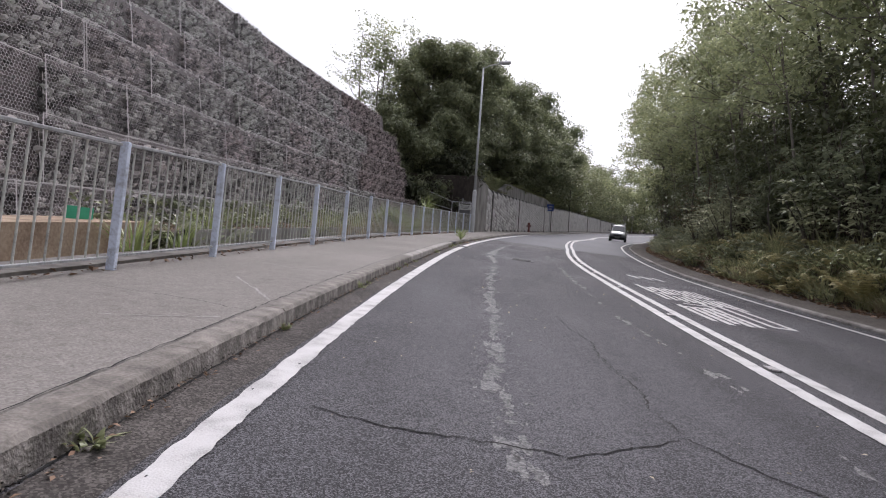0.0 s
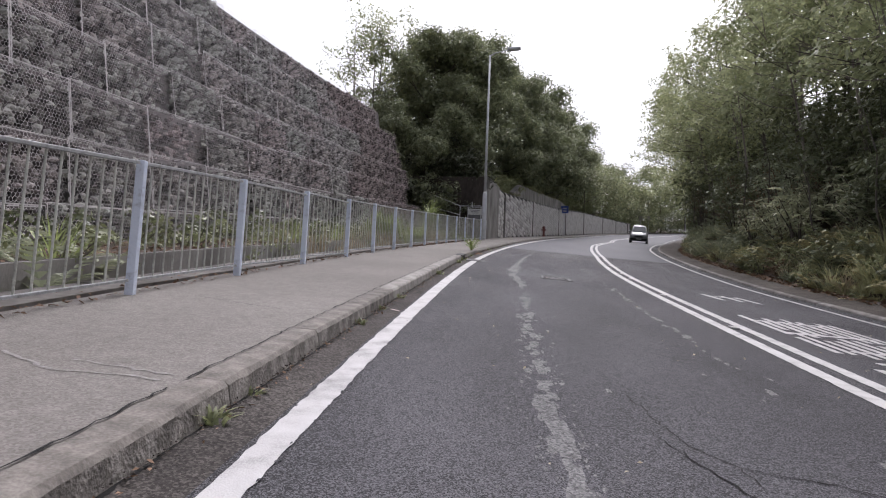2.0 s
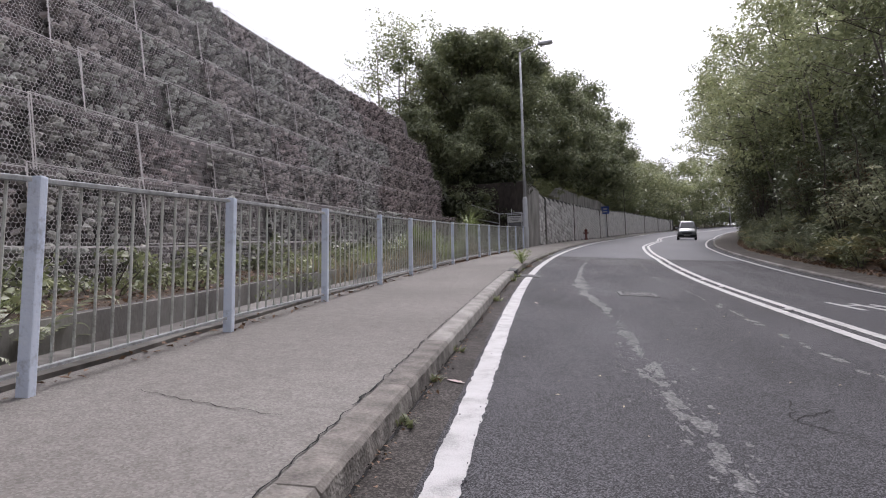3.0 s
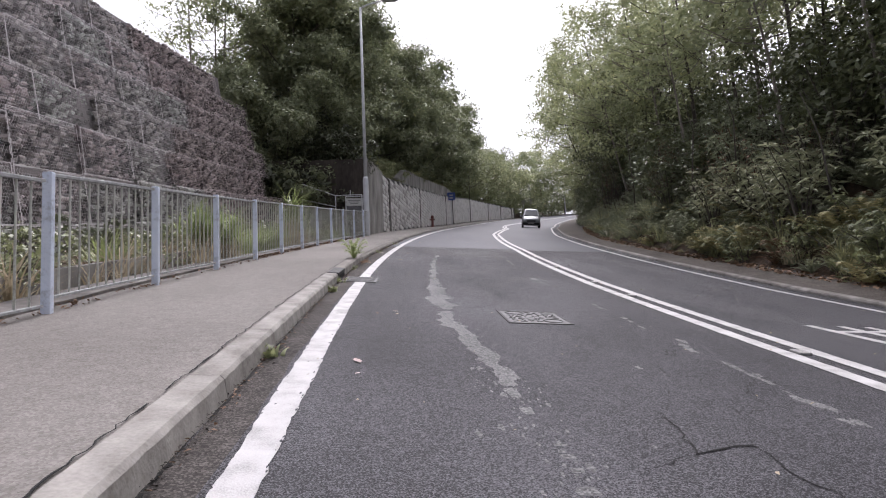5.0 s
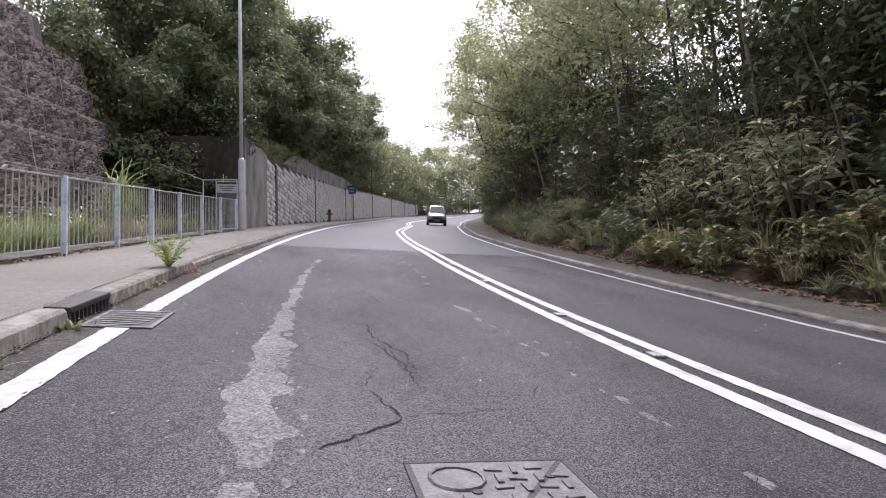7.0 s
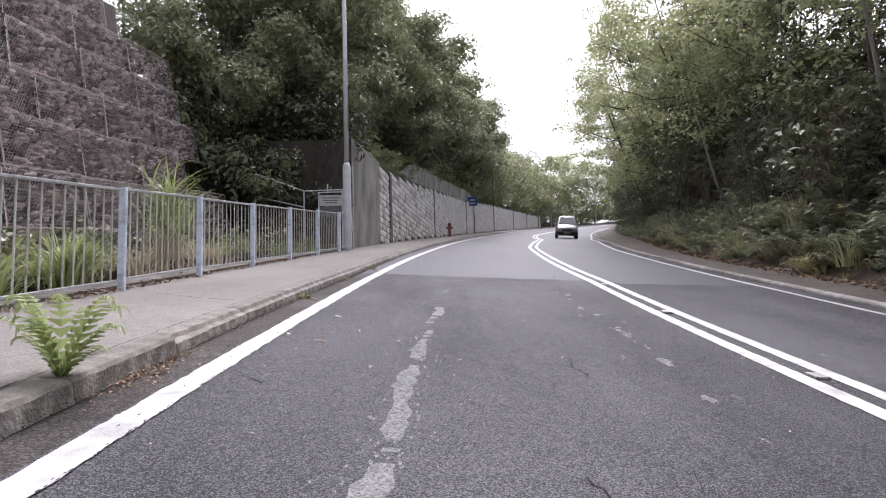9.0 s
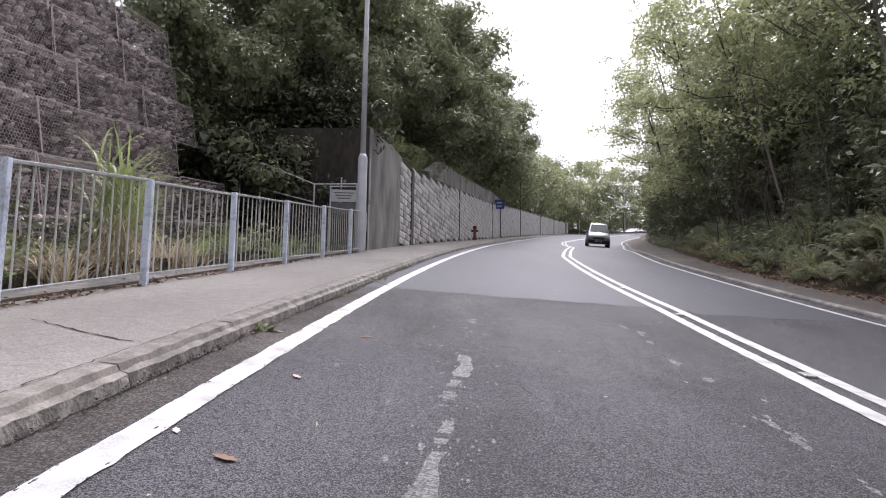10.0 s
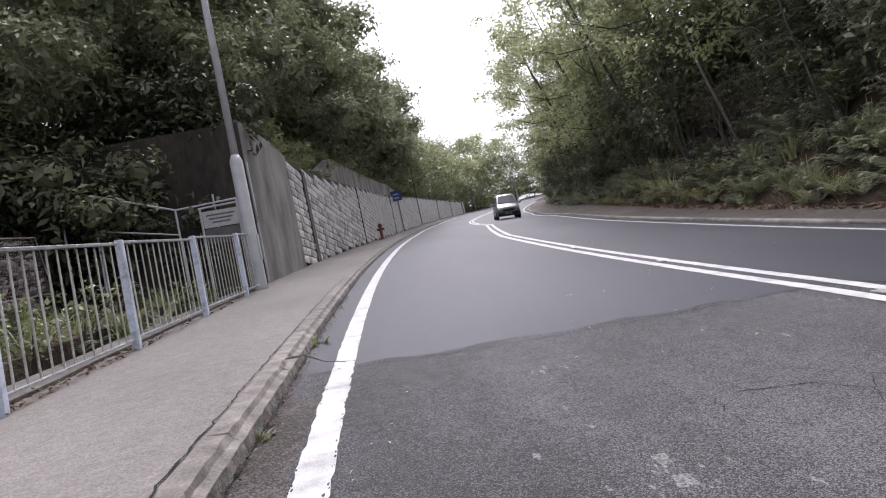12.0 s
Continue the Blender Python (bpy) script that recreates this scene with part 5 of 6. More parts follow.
# between railing and gabion wall
def cane_clump(seed, canes, height, label):
    """Reed canes with long arching blades above and dry hanging blades below."""
    r = random.Random(seed)
    top = tagged(new("tall_grass"), label, "grass", "grasses behind the railing")
    stalks = bmesh.new()
    green_v, green_f, dry_v, dry_f = [], [], [], []

    def blade(v, f, root, out, up, L, w, sag):
        side = Vector((-out.y, out.x, 0)) * w
        n = 6
        b = len(v)
        for j in range(n + 1):
            g = j / n
            p = root + out * (L * (0.35 * g + 0.4 * g * g)) + Vector((0, 0, L * (up * g - sag * g ** 2.2)))
            k = (1 - g) ** 0.6 * (0.5 + min(1, 4 * g) * 0.5)
            v += [p + side * k, p - side * k + Vector((0, 0, 0.004))]
        f += [(b + 2 * j, b + 2 * j + 1, b + 2 * j + 3, b + 2 * j + 2) for j in range(n)]

    for k in range(canes):
        a = r.uniform(0, 6.28)
        foot = Vector((r.gauss(0, 0.13), r.gauss(0, 0.13), -0.05))
        tip = foot + Vector((math.cos(a) * 0.22, math.sin(a) * 0.22, height * r.uniform(0.5, 0.72)))
        tube_bm([foot, foot.lerp(tip, 0.5), tip], [0.009, 0.008, 0.004], 5, stalks, False)
        for j in range(7):
            b = r.uniform(0, 6.28)
            out = Vector((math.cos(b), math.sin(b), 0))
            blade(green_v, green_f, foot.lerp(tip, r.uniform(0.55, 1.0)), out, r.uniform(0.75, 1.15), height * r.uniform(0.28, 0.46), 0.016, r.uniform(0.15, 0.75))
        for j in range(5):
            b = r.uniform(0, 6.28)
            out = Vector((math.cos(b), math.sin(b), 0))
            blade(dry_v, dry_f, foot.lerp(tip, r.uniform(0.2, 0.75)), out, 0.35, height * r.uniform(0.2, 0.34), 0.011, 1.2)
    part("canes", stalks, STRAW, top)
    mesh_ob("green_blades", green_v, green_f, LEAF_GRASS, top)
    mesh_ob("dry_blades", dry_v, dry_f, STRAW, top, "dry hanging straw blades")
    return top


tall = cane_clump(3, 15, 2.35, "tall bright green reed clump with dry lower leaves")
x, y = plan(28.3, -2.95)
put(tall, x, y, 20, 0.88, 0.05, True)
x, y = plan(28.9, -3.3)
put(tall, x, y, 130, 0.72, 0.05)
low_reed = cane_clump(8, 20, 1.25, "low bright green reed clump with dry lower leaves")
first_reed = True
for s, o, rz, k in ((21.5, -2.85, 0, 1.0), (22.1, -2.95, 140, 1.05), (22.7, -3.0, 250, 0.9), (21.9, -3.3, 60, 1.1), (26.0, -2.9, 80, 0.7)):
    x, y = plan(s, o)
    put(low_reed, x, y, rz, k, 0.03, first_reed)
    first_reed = False
ivy = shrub("creeper", 24, 1.1, 0.9, LEAF_SHADE, 0.13, 620, "creeping weeds at the foot of the gabion wall, leaves darkened for shade", 0.6, 8, True)
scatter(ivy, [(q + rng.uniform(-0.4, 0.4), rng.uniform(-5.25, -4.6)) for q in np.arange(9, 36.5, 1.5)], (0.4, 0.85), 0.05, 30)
green = tuft("grass_clump", 4, 70, 1.0, 0.7, LEAF_GRASS, "bright green grass clump behind the railing", 0.014, 0.8)
straw = tuft("straw_clump", 5, 46, 0.95, 0.8, STRAW, "dry straw-coloured grass clump behind the railing", 0.013, 1.1)
low_weed = shrub("weed", 16, 0.75, 0.55, LEAF_MID, 0.08, 900, "leafy green weeds behind the railing", 0.5, 6, True)
fence_fern = fern(7, 12, 0.7, LEAF_FERN, "green fern behind the railing")
near = lambda a, b, n, lo=-4.6, hi=-2.85: [(rng.uniform(a, b), rng.uniform(lo, hi)) for _ in range(n)]
scatter(green, [(6.55, -2.95), (7.75, -3.0), (9.7, -3.6)] + near(23.2, 26.5, 14, -3.4) + near(16, 22, 6, -4.2, -3.4) + near(30, 36, 8, -4.0), (0.6, 1.0), 0.02, 10)
scatter(straw, [(20.5, -2.75), (20.9, -2.8), (21.9, -2.75)] + near(15.5, 31, 34, -3.9, -2.85), (0.5, 1.0), 0.02, 11)
scatter(low_weed, near(8.5, 36.5, 42, -4.9, -2.95) + near(3, 5, 3, -5.0, -4.7) + [(36.2, -2.5)], (0.6, 1.2), 0.02, 12)
scatter(fence_fern, near(8, 36, 26, -4.9, -2.9), (0.7, 1.2), 0.02, 13)


# ---- ironwork and wear on the carriageway ----
IRON = ramp_mat("cast_iron", [(0.06, 0.059, 0.06), (0.26, 0.255, 0.257), (0.145, 0.142, 0.143)], 12, 80, 0.65, 0.4, metal=0.15)
IRON_DARK = ramp_mat("dark_iron", [(0.015, 0.015, 0.015), (0.05, 0.048, 0.046)], 12, 80, 0.7, 0.4)


def on_road(s, o, up=0.0):
    """Pose on the carriageway: +y along it, tilted with it."""
    a, b, c = spot(s, o), spot(s + 0.4, o), spot(s, o + 0.4)
    y, x = (b - a).normalized(), (c - a).normalized()
    z = x.cross(y).normalized()
    x = y.cross(z)
    return Matrix.Translation(a + z * up) @ Matrix((x, y, z)).transposed().to_4x4()


def manhole():
    top = tagged(new("manhole_cover"), "square cast iron manhole cover with raised bars in the road", "manhole cover")
    L, W = 0.7, 0.54
    frame_bm = bmesh.new()
    for sx in (-1, 1):
        box_bm((0.02, L, 0.012), (sx * (W / 2 + 0.012), 0, 0.0), 0.003, None, frame_bm)
        box_bm((W + 0.044, 0.02, 0.012), (0, sx * (L / 2 + 0.012), 0.0), 0.003, None, frame_bm)
    part("frame", frame_bm, IRON_DARK, top)
    r = random.Random(3)
    for tri in ([(W / 2, -L / 2), (W / 2, L / 2 - 0.015), (-W / 2 + 0.015, -L / 2)], [(-W / 2, L / 2), (-W / 2, -L / 2 + 0.015), (W / 2 - 0.015, L / 2)]):
        bm = bmesh.new()
        lo = [bm.verts.new((x, y, -0.01)) for x, y in tri]
        hi = [bm.verts.new((x, y, 0.004)) for x, y in tri]
        bm.faces.new(hi)
        for k in range(3):
            n = (k + 1) % 3
            bm.faces.new((lo[k], lo[n], hi[n], hi[k]))
        half = part("half_cover", bm, IRON, top)
        sign = 1 if tri[0][0] > 0 else -1
        ring = [(sign * (W / 2 - 0.13) + 0.09 * math.cos(a * 0.45), -sign * (L / 2 - 0.13) + 0.09 * math.sin(a * 0.45), 0.006) for a in range(15)]
        part("badge_ring", tube_bm(ring, [0.007] * 15, 5), IRON, half)
        for i in range(-4, 5):
            for j in range(-5, 6):
                x, y = i * 0.068 + r.uniform(-0.01, 0.01), j * 0.07 + r.uniform(-0.01, 0.01)
                side = (x / W - y / L) * sign
                if math.hypot(x - ring[0][0] + 0.09, y - ring[0][1]) < 0.12 or side < 0.05 or abs(x) > W / 2 - 0.04 or abs(y) > L / 2 - 0.04:
                    continue
                rot = Matrix.Rotation(radians((90 if (i + j) % 2 else 0) + r.uniform(-12, 12)), 4, "Z")
                part("tread_bar", box_bm((0.06, 0.02, 0.009), (x, y, 0.006), 0.002, rot), IRON, half)
    part("seat", box_bm((W + 0.02, L + 0.02, 0.002), (0, 0, 0.002)), IRON_DARK, top)
    for x, y in ((-0.1, 0.12), (0.12, -0.1), (0.18, 0.22)):
        part("key_hole", tube_bm([(x, y, 0.004), (x, y, 0.0075)], [0.018, 0.018], 8), IRON_DARK, top)
    top.matrix_basis = on_road(16.08, 1.81, 0.002)


def gully():
    top = tagged(new("gully_grating"), "iron gully grating with slots set beside the kerb", "drain grating")
    L, W = 0.62, 0.42
    # Flat dark plate under the bars; the shade in the slots is its colour.
    part("slot_shade", box_bm((W, L, 0.004), (0, 0, 0.0058)), IRON_DARK, top)
    for sx in (-1, 1):
        part("frame_side", box_bm((0.03, L + 0.06, 0.014), (sx * (W / 2), 0, 0.006), 0.004), IRON, top)
        part("frame_end", box_bm((W, 0.03, 0.014), (0, sx * (L / 2 + 0.01), 0.006), 0.004), IRON, top)
    for k in range(7):
        y = -L / 2 + 0.06 + k * (L - 0.12) / 6
        w = W * (1 - 0.3 * abs(k - 3) / 3)
        part("bar", box_bm((w, 0.036, 0.012), (0, y, 0.009), 0.003, Matrix.Rotation(radians(28), 4, "Z")), IRON, top)
    top.matrix_basis = on_road(19.06, -0.01, 0.0)
    inlet = tagged(new("kerb_inlet"), "black slotted iron inlet in the kerb face", "drain inlet")
    part("hood", box_bm((0.16, KL - 0.02, 0.05), (-0.07, KL / 2, 0.095), 0.012), IRON_DARK, inlet)
    part("back", box_bm((0.03, KL - 0.02, 0.2), (-0.15, KL / 2, 0.0), 0.0), IRON_DARK, inlet)
    for k in range(11):
        part("slat", box_bm((0.03, 0.022, 0.15), (-0.012, 0.06 + k * 0.078, 0.0), 0.004, Matrix.Rotation(radians(14), 4, "X")), IRON, inlet)
    inlet.matrix_basis = on_road(INLET_S, -at(D_KERB, INLET_S) + 0.005, 0.0)


manhole()
gully()


def wavering(seed, pitch):
    """A one-dimensional random curve between -1 and 1 with the given spacing of its bends."""
    r = random.Random(seed)
    ys = [r.uniform(-1, 1) for _ in range(int(60 / pitch) + 2)]
    return lambda s: float(np.interp(s / pitch, range(len(ys)), ys))


def worn_ribbon(name, s_from, s_to, o_of, width_of, label, seed, material=ASPHALT_WORN, category="road wear"):
    """A ragged pale ribbon that breaks up where it grows thin."""
    n1, n2, n3, n4 = wavering(seed, 0.33), wavering(seed + 1, 0.08), wavering(seed + 2, 0.07), wavering(seed + 3, 0.3)
    v, f = [], []
    n = int((s_to - s_from) / 0.022)
    was = False
    for k in range(n):
        s = s_from + k * 0.022
        w = width_of(s) * (1 + 0.45 * n4(s))
        a = w * (0.5 + 0.3 * n1(s) + 0.2 * n2(s))
        b = w * (0.5 - 0.3 * n1(s + 7) + 0.2 * n3(s))
        if a + b < 0.06 + 0.03 * n3(s + 9):
            was = False
            continue
        o = o_of(s)
        v += [spot(s, o - max(a, 0.005), 0.002), spot(s, o + max(b, 0.005), 0.002)]
        if was:
            q = len(v) - 4
            f.append((q, q + 1, q + 3, q + 2))
        was = True
    return tagged(mesh_ob(name, v, f, material), label, category, kind="stuff")


def worn_flakes(name, s_from, s_to, count, o_of, size, label, seed):
    r = random.Random(seed)
    v, f = [], []
    for _ in range(count):
        s = r.uniform(s_from, s_to)
        o = o_of(s, r)
        k = size * r.uniform(0.4, 1.4)
        n = 11
        base = len(v)
        t0 = r.uniform(0, 6.28)
        for j in range(n):
            t = 2 * math.pi * j / n
            g = r.uniform(0.45, 1.1)
            v.append(spot(s + k * 1.8 * g * math.sin(t) + 0.2 * k * math.sin(3 * t + t0), o + k * 0.7 * g * math.cos(t), 0.0022))
        f.append(tuple(range(base, base + n)))
    return tagged(mesh_ob(name, v, f, ASPHALT_WORN), label, "road wear", kind="stuff")


STREAK_S, STREAK_O = [2, 3.5, 5.5, 7.7, 12.5, 14.2, 15.7, 18.8, 23, 26, 28], [1.12, 1.09, 1.12, 1.09, 1.15, 1.12, 1.01, 1.0, 1.1, 1.2, 1.25]
worn_ribbon("bleached_streak", 2.0, 27.8, lambda s: float(np.interp(s, STREAK_S, STREAK_O)) + 0.015 * math.sin(5 * s), lambda s: float(np.interp(s, [2, 5, 10, 14, 15.5, 18, 20, 21.5, 24, 27.5], [0.07, 0.055, 0.07, 0.11, 0.17, 0.15, 0.09, 0.06, 0.07, 0.05])), "bleached ragged streak along the worn asphalt", 20)
worn_ribbon("bleached_streak", 15.5, 20.5, lambda s: float(np.interp(s, [15, 17, 20.5], [1.1, 1.09, 1.07])), lambda s: 0.045, "bleached ragged streak along the worn asphalt", 31)
worn_flakes("bleached_dashes", 2.5, 29.0, 95, lambda s, r: float(np.interp(s, [4.9, 6.6, 16.3, 18.9, 21.7, 23, 28], [2.62, 2.52, 2.75, 2.7, 2.6, 2.8, 2.82])) + r.gauss(0, 0.03), 0.05, "broken pale streak along the worn asphalt", 4)
worn_flakes("bleached_crumbs", 2.2, 27.5, 1500, lambda s, r: float(np.interp(s, STREAK_S, STREAK_O)) + r.gauss(0, 0.09), 0.011, "pale crumbs beside the bleached streak", 9)
worn_flakes("bleached_patches", 2.0, 12.0, 110, lambda s, r: float(np.interp(s, STREAK_S, STREAK_O)) + r.gauss(0, 0.035), 0.05, "broken pale patches along the worn asphalt", 8)
worn_flakes("bleached_flecks", 2.0, 29.0, 150, lambda s, r: 1.12 + r.gauss(0, 0.12) if r.random() < 0.5 else r.uniform(0.2, 3.4), 0.022, "pale flecks on the worn asphalt", 6)
r = random.Random(77)
v, f = [], []
for _ in range(900):
    s, k = r.uniform(1.0, 32), r.uniform(0.002, 0.007)
    o = 0.004 + r.choice((-1, 1)) * (0.08 - abs(r.gauss(0, 0.009))) if r.random() < 0.94 else 0.004 + r.uniform(-0.07, 0.07)
    base = len(v)
    for j in range(7):
        t = 2 * math.pi * j / 7
        g = r.uniform(0.5, 1.2) * k
        v.append(spot(s + g * 3 * math.sin(t), o + g * math.cos(t), 0.0075))
    f.append(tuple(range(base, base + 7)))
tagged(mesh_ob("line_wear", v, f, ASPHALT), "spots where the edge line is worn through", "road wear", kind="stuff")


def crack(points, width, seed, up=0.0035, jog=0.016):
    r = random.Random(seed)
    swell = 0.8
    v, f = [], []
    for (s1, o1), (s2, o2) in zip(points, points[1:]):
        n = max(2, int(math.hypot(s2 - s1, o2 - o1) / 0.045))
        for k in range(n):
            g = k / n
            s, o = s1 + (s2 - s1) * g + r.uniform(-jog, jog), o1 + (o2 - o1) * g + r.uniform(-jog, jog)
            swell = 0.7 * swell + 0.3 * r.uniform(0.1, 1.7)
            w = width * swell * r.uniform(0.5, 1.2)
            d = Vector((o2 - o1, s2 - s1)).normalized()
            v += [spot(s - d.x * w, o + d.y * w, up), spot(s + d.x * w, o - d.y * w, up)]
    f = [(q, q + 1, q + 3, q + 2) for q in range(0, len(v) - 2, 2)]
    return tagged(mesh_ob("crack", v, f, CRACK), "thin dark open crack in the worn surface", "crack", "cracks", "stuff")


for k, (line, w) in enumerate([
    ([(2.45, 0.26), (2.33, 0.64), (2.32, 1.11), (2.28, 1.32), (2.43, 1.56), (2.73, 1.93), (2.44, 2.09), (2.2, 2.3)], 0.006),
    ([(6.99, 1.52), (6.23, 1.78), (5.61, 1.8), (5.19, 1.86), (4.91, 1.91), (4.51, 1.87), (4.14, 1.88), (3.83, 1.89), (3.55, 1.93), (3.14, 1.88), (2.73, 1.93)], 0.0065),
    ([(4.8, 1.45), (5.19, 1.86)], 0.004), ([(7.58, 1.56), (7.23, 1.6), (6.81, 1.67), (6.6, 1.81), (6.39, 1.81)], 0.006), ([(6.6, 1.81), (6.55, 2.15), (6.4, 2.4)], 0.004),
    ([(9.8, 1.75), (9.4, 1.62), (9.1, 1.85), (8.9, 2.2), (8.85, 2.5)], 0.006), ([(9.4, 1.62), (9.7, 1.95)], 0.006),
    ([(13.11, 1.76), (12.66, 1.69), (12.79, 2.0)], 0.007), ([(12.76, 1.98), (12.43, 1.95), (12.31, 1.99), (12.0, 2.1)], 0.005), ([(12.66, 1.69), (12.5, 1.4)], 0.004),
    ([(14.98, -0.02), (14.8, 0.26), (14.72, 0.41), (14.76, 0.72), (14.74, 1.0)], 0.005),
    ([(18.61, 1.61), (17.95, 1.74), (17.36, 1.75)], 0.007), ([(17.35, 1.49), (16.94, 1.6), (16.68, 1.36), (16.56, 1.21)], 0.006), ([(16.94, 1.6), (17.0, 1.9), (17.05, 2.2)], 0.005),
    ([(19.17, 1.54), (19.21, 2.11)], 0.006), ([(19.17, 1.65), (18.69, 1.65), (18.39, 1.72), (18.18, 1.8), (17.73, 1.79)], 0.008),
    ([(21.36, 1.8), (20.42, 1.88), (19.96, 2.01)], 0.006), ([(17.44, 1.5), (17.71, 1.54), (17.83, 1.62)], 0.005), ([(20.9, 1.6), (20.42, 1.88)], 0.005),
    ([(23.45, 2.14), (23.13, 2.11), (22.79, 2.15)], 0.007), ([(23.13, 2.11), (23.2, 1.8), (22.9, 1.6)], 0.004),
    ([(22.53, 0.16), (22.38, 0.39)], 0.005), ([(28.02, 1.82), (27.98, 2.16), (27.78, 2.32)], 0.004),
    ([(29.62, 0.1), (29.6, 0.7), (29.66, 1.36), (29.75, 2.06), (30.0, 3.3)], 0.006),
    ([(25.28, -1.61), (25.1, -1.3), (24.9, -0.96), (24.72, -0.57)], 0.008), ([(4.09, -1.76), (3.94, -1.01), (3.73, -0.46)], 0.0035), ([(8.9, -1.7), (8.7, -1.2), (8.55, -0.7)], 0.003)]):
    crack(line, w, 70 + k)
net = random.Random(17)
for k in range(70):
    s, o, line = net.uniform(13.0, 28.0), net.uniform(1.35, 2.75), []
    ds, do = net.uniform(-0.25, 0.25), net.uniform(-0.16, 0.16)
    for j in range(net.randrange(3, 6)):
        line.append((s, o))
        ds, do = ds * 0.5 + net.uniform(-0.3, 0.3), do * 0.5 + net.uniform(-0.2, 0.2)
        s, o = s + ds, o + do
    crack(line, net.uniform(0.0018, 0.0042), 300 + k)
# joint between pavement and kerb
seam = random.Random(4)
s = 0.2
while s < 36:
    e = s + seam.uniform(0.8, 2.6)
    crack([(q, -at(D_KERB, q) - 0.158) for q in np.arange(s, e, 0.3)] + [(e, -at(D_KERB, e) - 0.162)], 0.0055, int(s * 90), 0.008, 0.011)
    crack([(q, -at(D_KERB, q) + 0.028) for q in np.arange(s, e, 0.3)] + [(e, -at(D_KERB, e) + 0.024)], 0.009, int(s * 90) + 7, 0.004, 0.008)
    s = e + seam.uniform(0.0, 0.15)


# pale scratches on the pavement
SCUFF = ramp_mat("chalky_scuff", [(0.2, 0.186, 0.172), (0.48, 0.455, 0.435)], 30, 120, 0.9, 0.3)


def scratch(points, seed):
    ob = crack(points, 0.011, seed, 0.003, 0.012)
    ob.name = "scuff_mark"
    ob.data.materials[0] = SCUFF
    return tagged(ob, "pale scuffed mark on the pavement concrete", "scuff mark", "scuff marks", "stuff")


scratch([(3.17, -1.13), (3.29, -0.87), (3.48, -0.52)], 201)
scratch([(5.33, -1.24), (4.9, -0.95), (4.64, -0.78), (4.22, -0.53)], 203)
scratch([(6.74, -1.52), (6.5, -1.08), (6.53, -0.74), (6.48, -0.53)], 205)
scratch([(6.69, -1.11), (6.64, -0.86), (6.6, -0.66), (6.6, -0.52)], 206)


# ---- worn lettering on the opposite lane: unreadable, as plain bars ----
def stroke(s1, o1, s2, o2, w):
    d = Vector((o2 - o1, s2 - s1)).normalized()
    n = Vector((d.y, -d.x)) * w / 2
    pts = [(s1 + n.y, o1 + n.x), (s1 - n.y, o1 - n.x), (s2 - n.y, o2 - n.x), (s2 + n.y, o2 + n.x)]
    return pts


lettering = tagged(new("road_lettering"), "worn white painted lettering stretched along the lane", "road marking")
ink = random.Random(6)
bars = []
for k in range(5):
    bars.append((9.35 + ink.uniform(-0.15, 0.1), 3.93 + 0.135 * k, 7.6 + ink.uniform(-0.05, 0.2), 3.9 + 0.135 * k, ink.uniform(0.075, 0.1)))
bars += [(9.2, 3.95, 9.3, 4.55, 0.1), (8.75, 4.0, 8.8, 4.5, 0.08), (8.2, 4.05, 8.2, 4.5, 0.06), (10.1, 4.72, 7.95, 4.68, 0.08), (9.9, 4.97, 7.9, 4.93, 0.08), (7.92, 4.66, 7.92, 4.96, 0.12), (10.2, 4.5, 8.7, 4.46, 0.07), (10.05, 4.7, 10.1, 5.15, 0.09)]
for k in range(9):
    o = 4.0 + 0.135 * k
    a, b = ink.uniform(9.7, 10.3), ink.uniform(10.9, 11.4)
    bars.append((b, o + 0.02, a, o, ink.uniform(0.06, 0.09)))
    bars.append((ink.uniform(12.2, 12.9), o + 0.05, b + ink.uniform(0.15, 0.3), o + 0.03, ink.uniform(0.06, 0.09)))
bars += [(11.3, 4.0, 11.45, 5.05, 0.11), (12.3, 4.1, 12.4, 5.0, 0.1), (10.3, 4.2, 10.35, 5.0, 0.09), (9.7, 4.1, 9.75, 4.6, 0.1)]
bars += [(15.15, 4.62, 16.1, 4.52, 0.1), (15.2, 4.95, 16.1, 4.85, 0.1), (15.15, 5.22, 16.1, 5.12, 0.09), (15.75, 4.5, 15.85, 5.2, 0.09)]
for b in bars:
    vv = []
    q = stroke(*b)
    n = 6
    for k in range(n + 1):
        g = k / n
        for i, j in ((0, 3), (1, 2)):
            vv.append(spot(q[i][0] + (q[j][0] - q[i][0]) * g, q[i][1] + (q[j][1] - q[i][1]) * g, 0.006))
    mesh_ob("letter_stroke", vv, [(2 * k, 2 * k + 1, 2 * k + 3, 2 * k + 2) for k in range(n)], LINE, lettering)


# ---- road studs between the centre lines ----
STUD = ramp_mat("stud_metal", [(0.2, 0.2, 0.2), (0.5, 0.5, 0.48)], 30, 90, 0.45, 0.3, metal=0.5)


def stud():
    top = tagged(new("road_stud"), "small worn metal road stud between the centre lines", "road stud", "road studs")
    part("casting", box_bm((0.1, 0.13, 0.03), (0, 0, 0.006), 0.012), STUD, top)
    part("reflector", box_bm((0.06, 0.012, 0.014), (0, -0.06, 0.014), 0.003), LINE, top)
    return top


st = stud()
first = True
for s in (2.0, 4.8, 7.7, 11.2, 14.7, 18.28, 20.1, 23.2, 26.2, 29.5, 33.0, 36.8, 41, 46, 52, 59, 67):
    m = on_road(s, at(D_MID, s), 0.0)
    if first:
        st.matrix_basis = m
    else:
        copy_thing(st, m)
    first = False

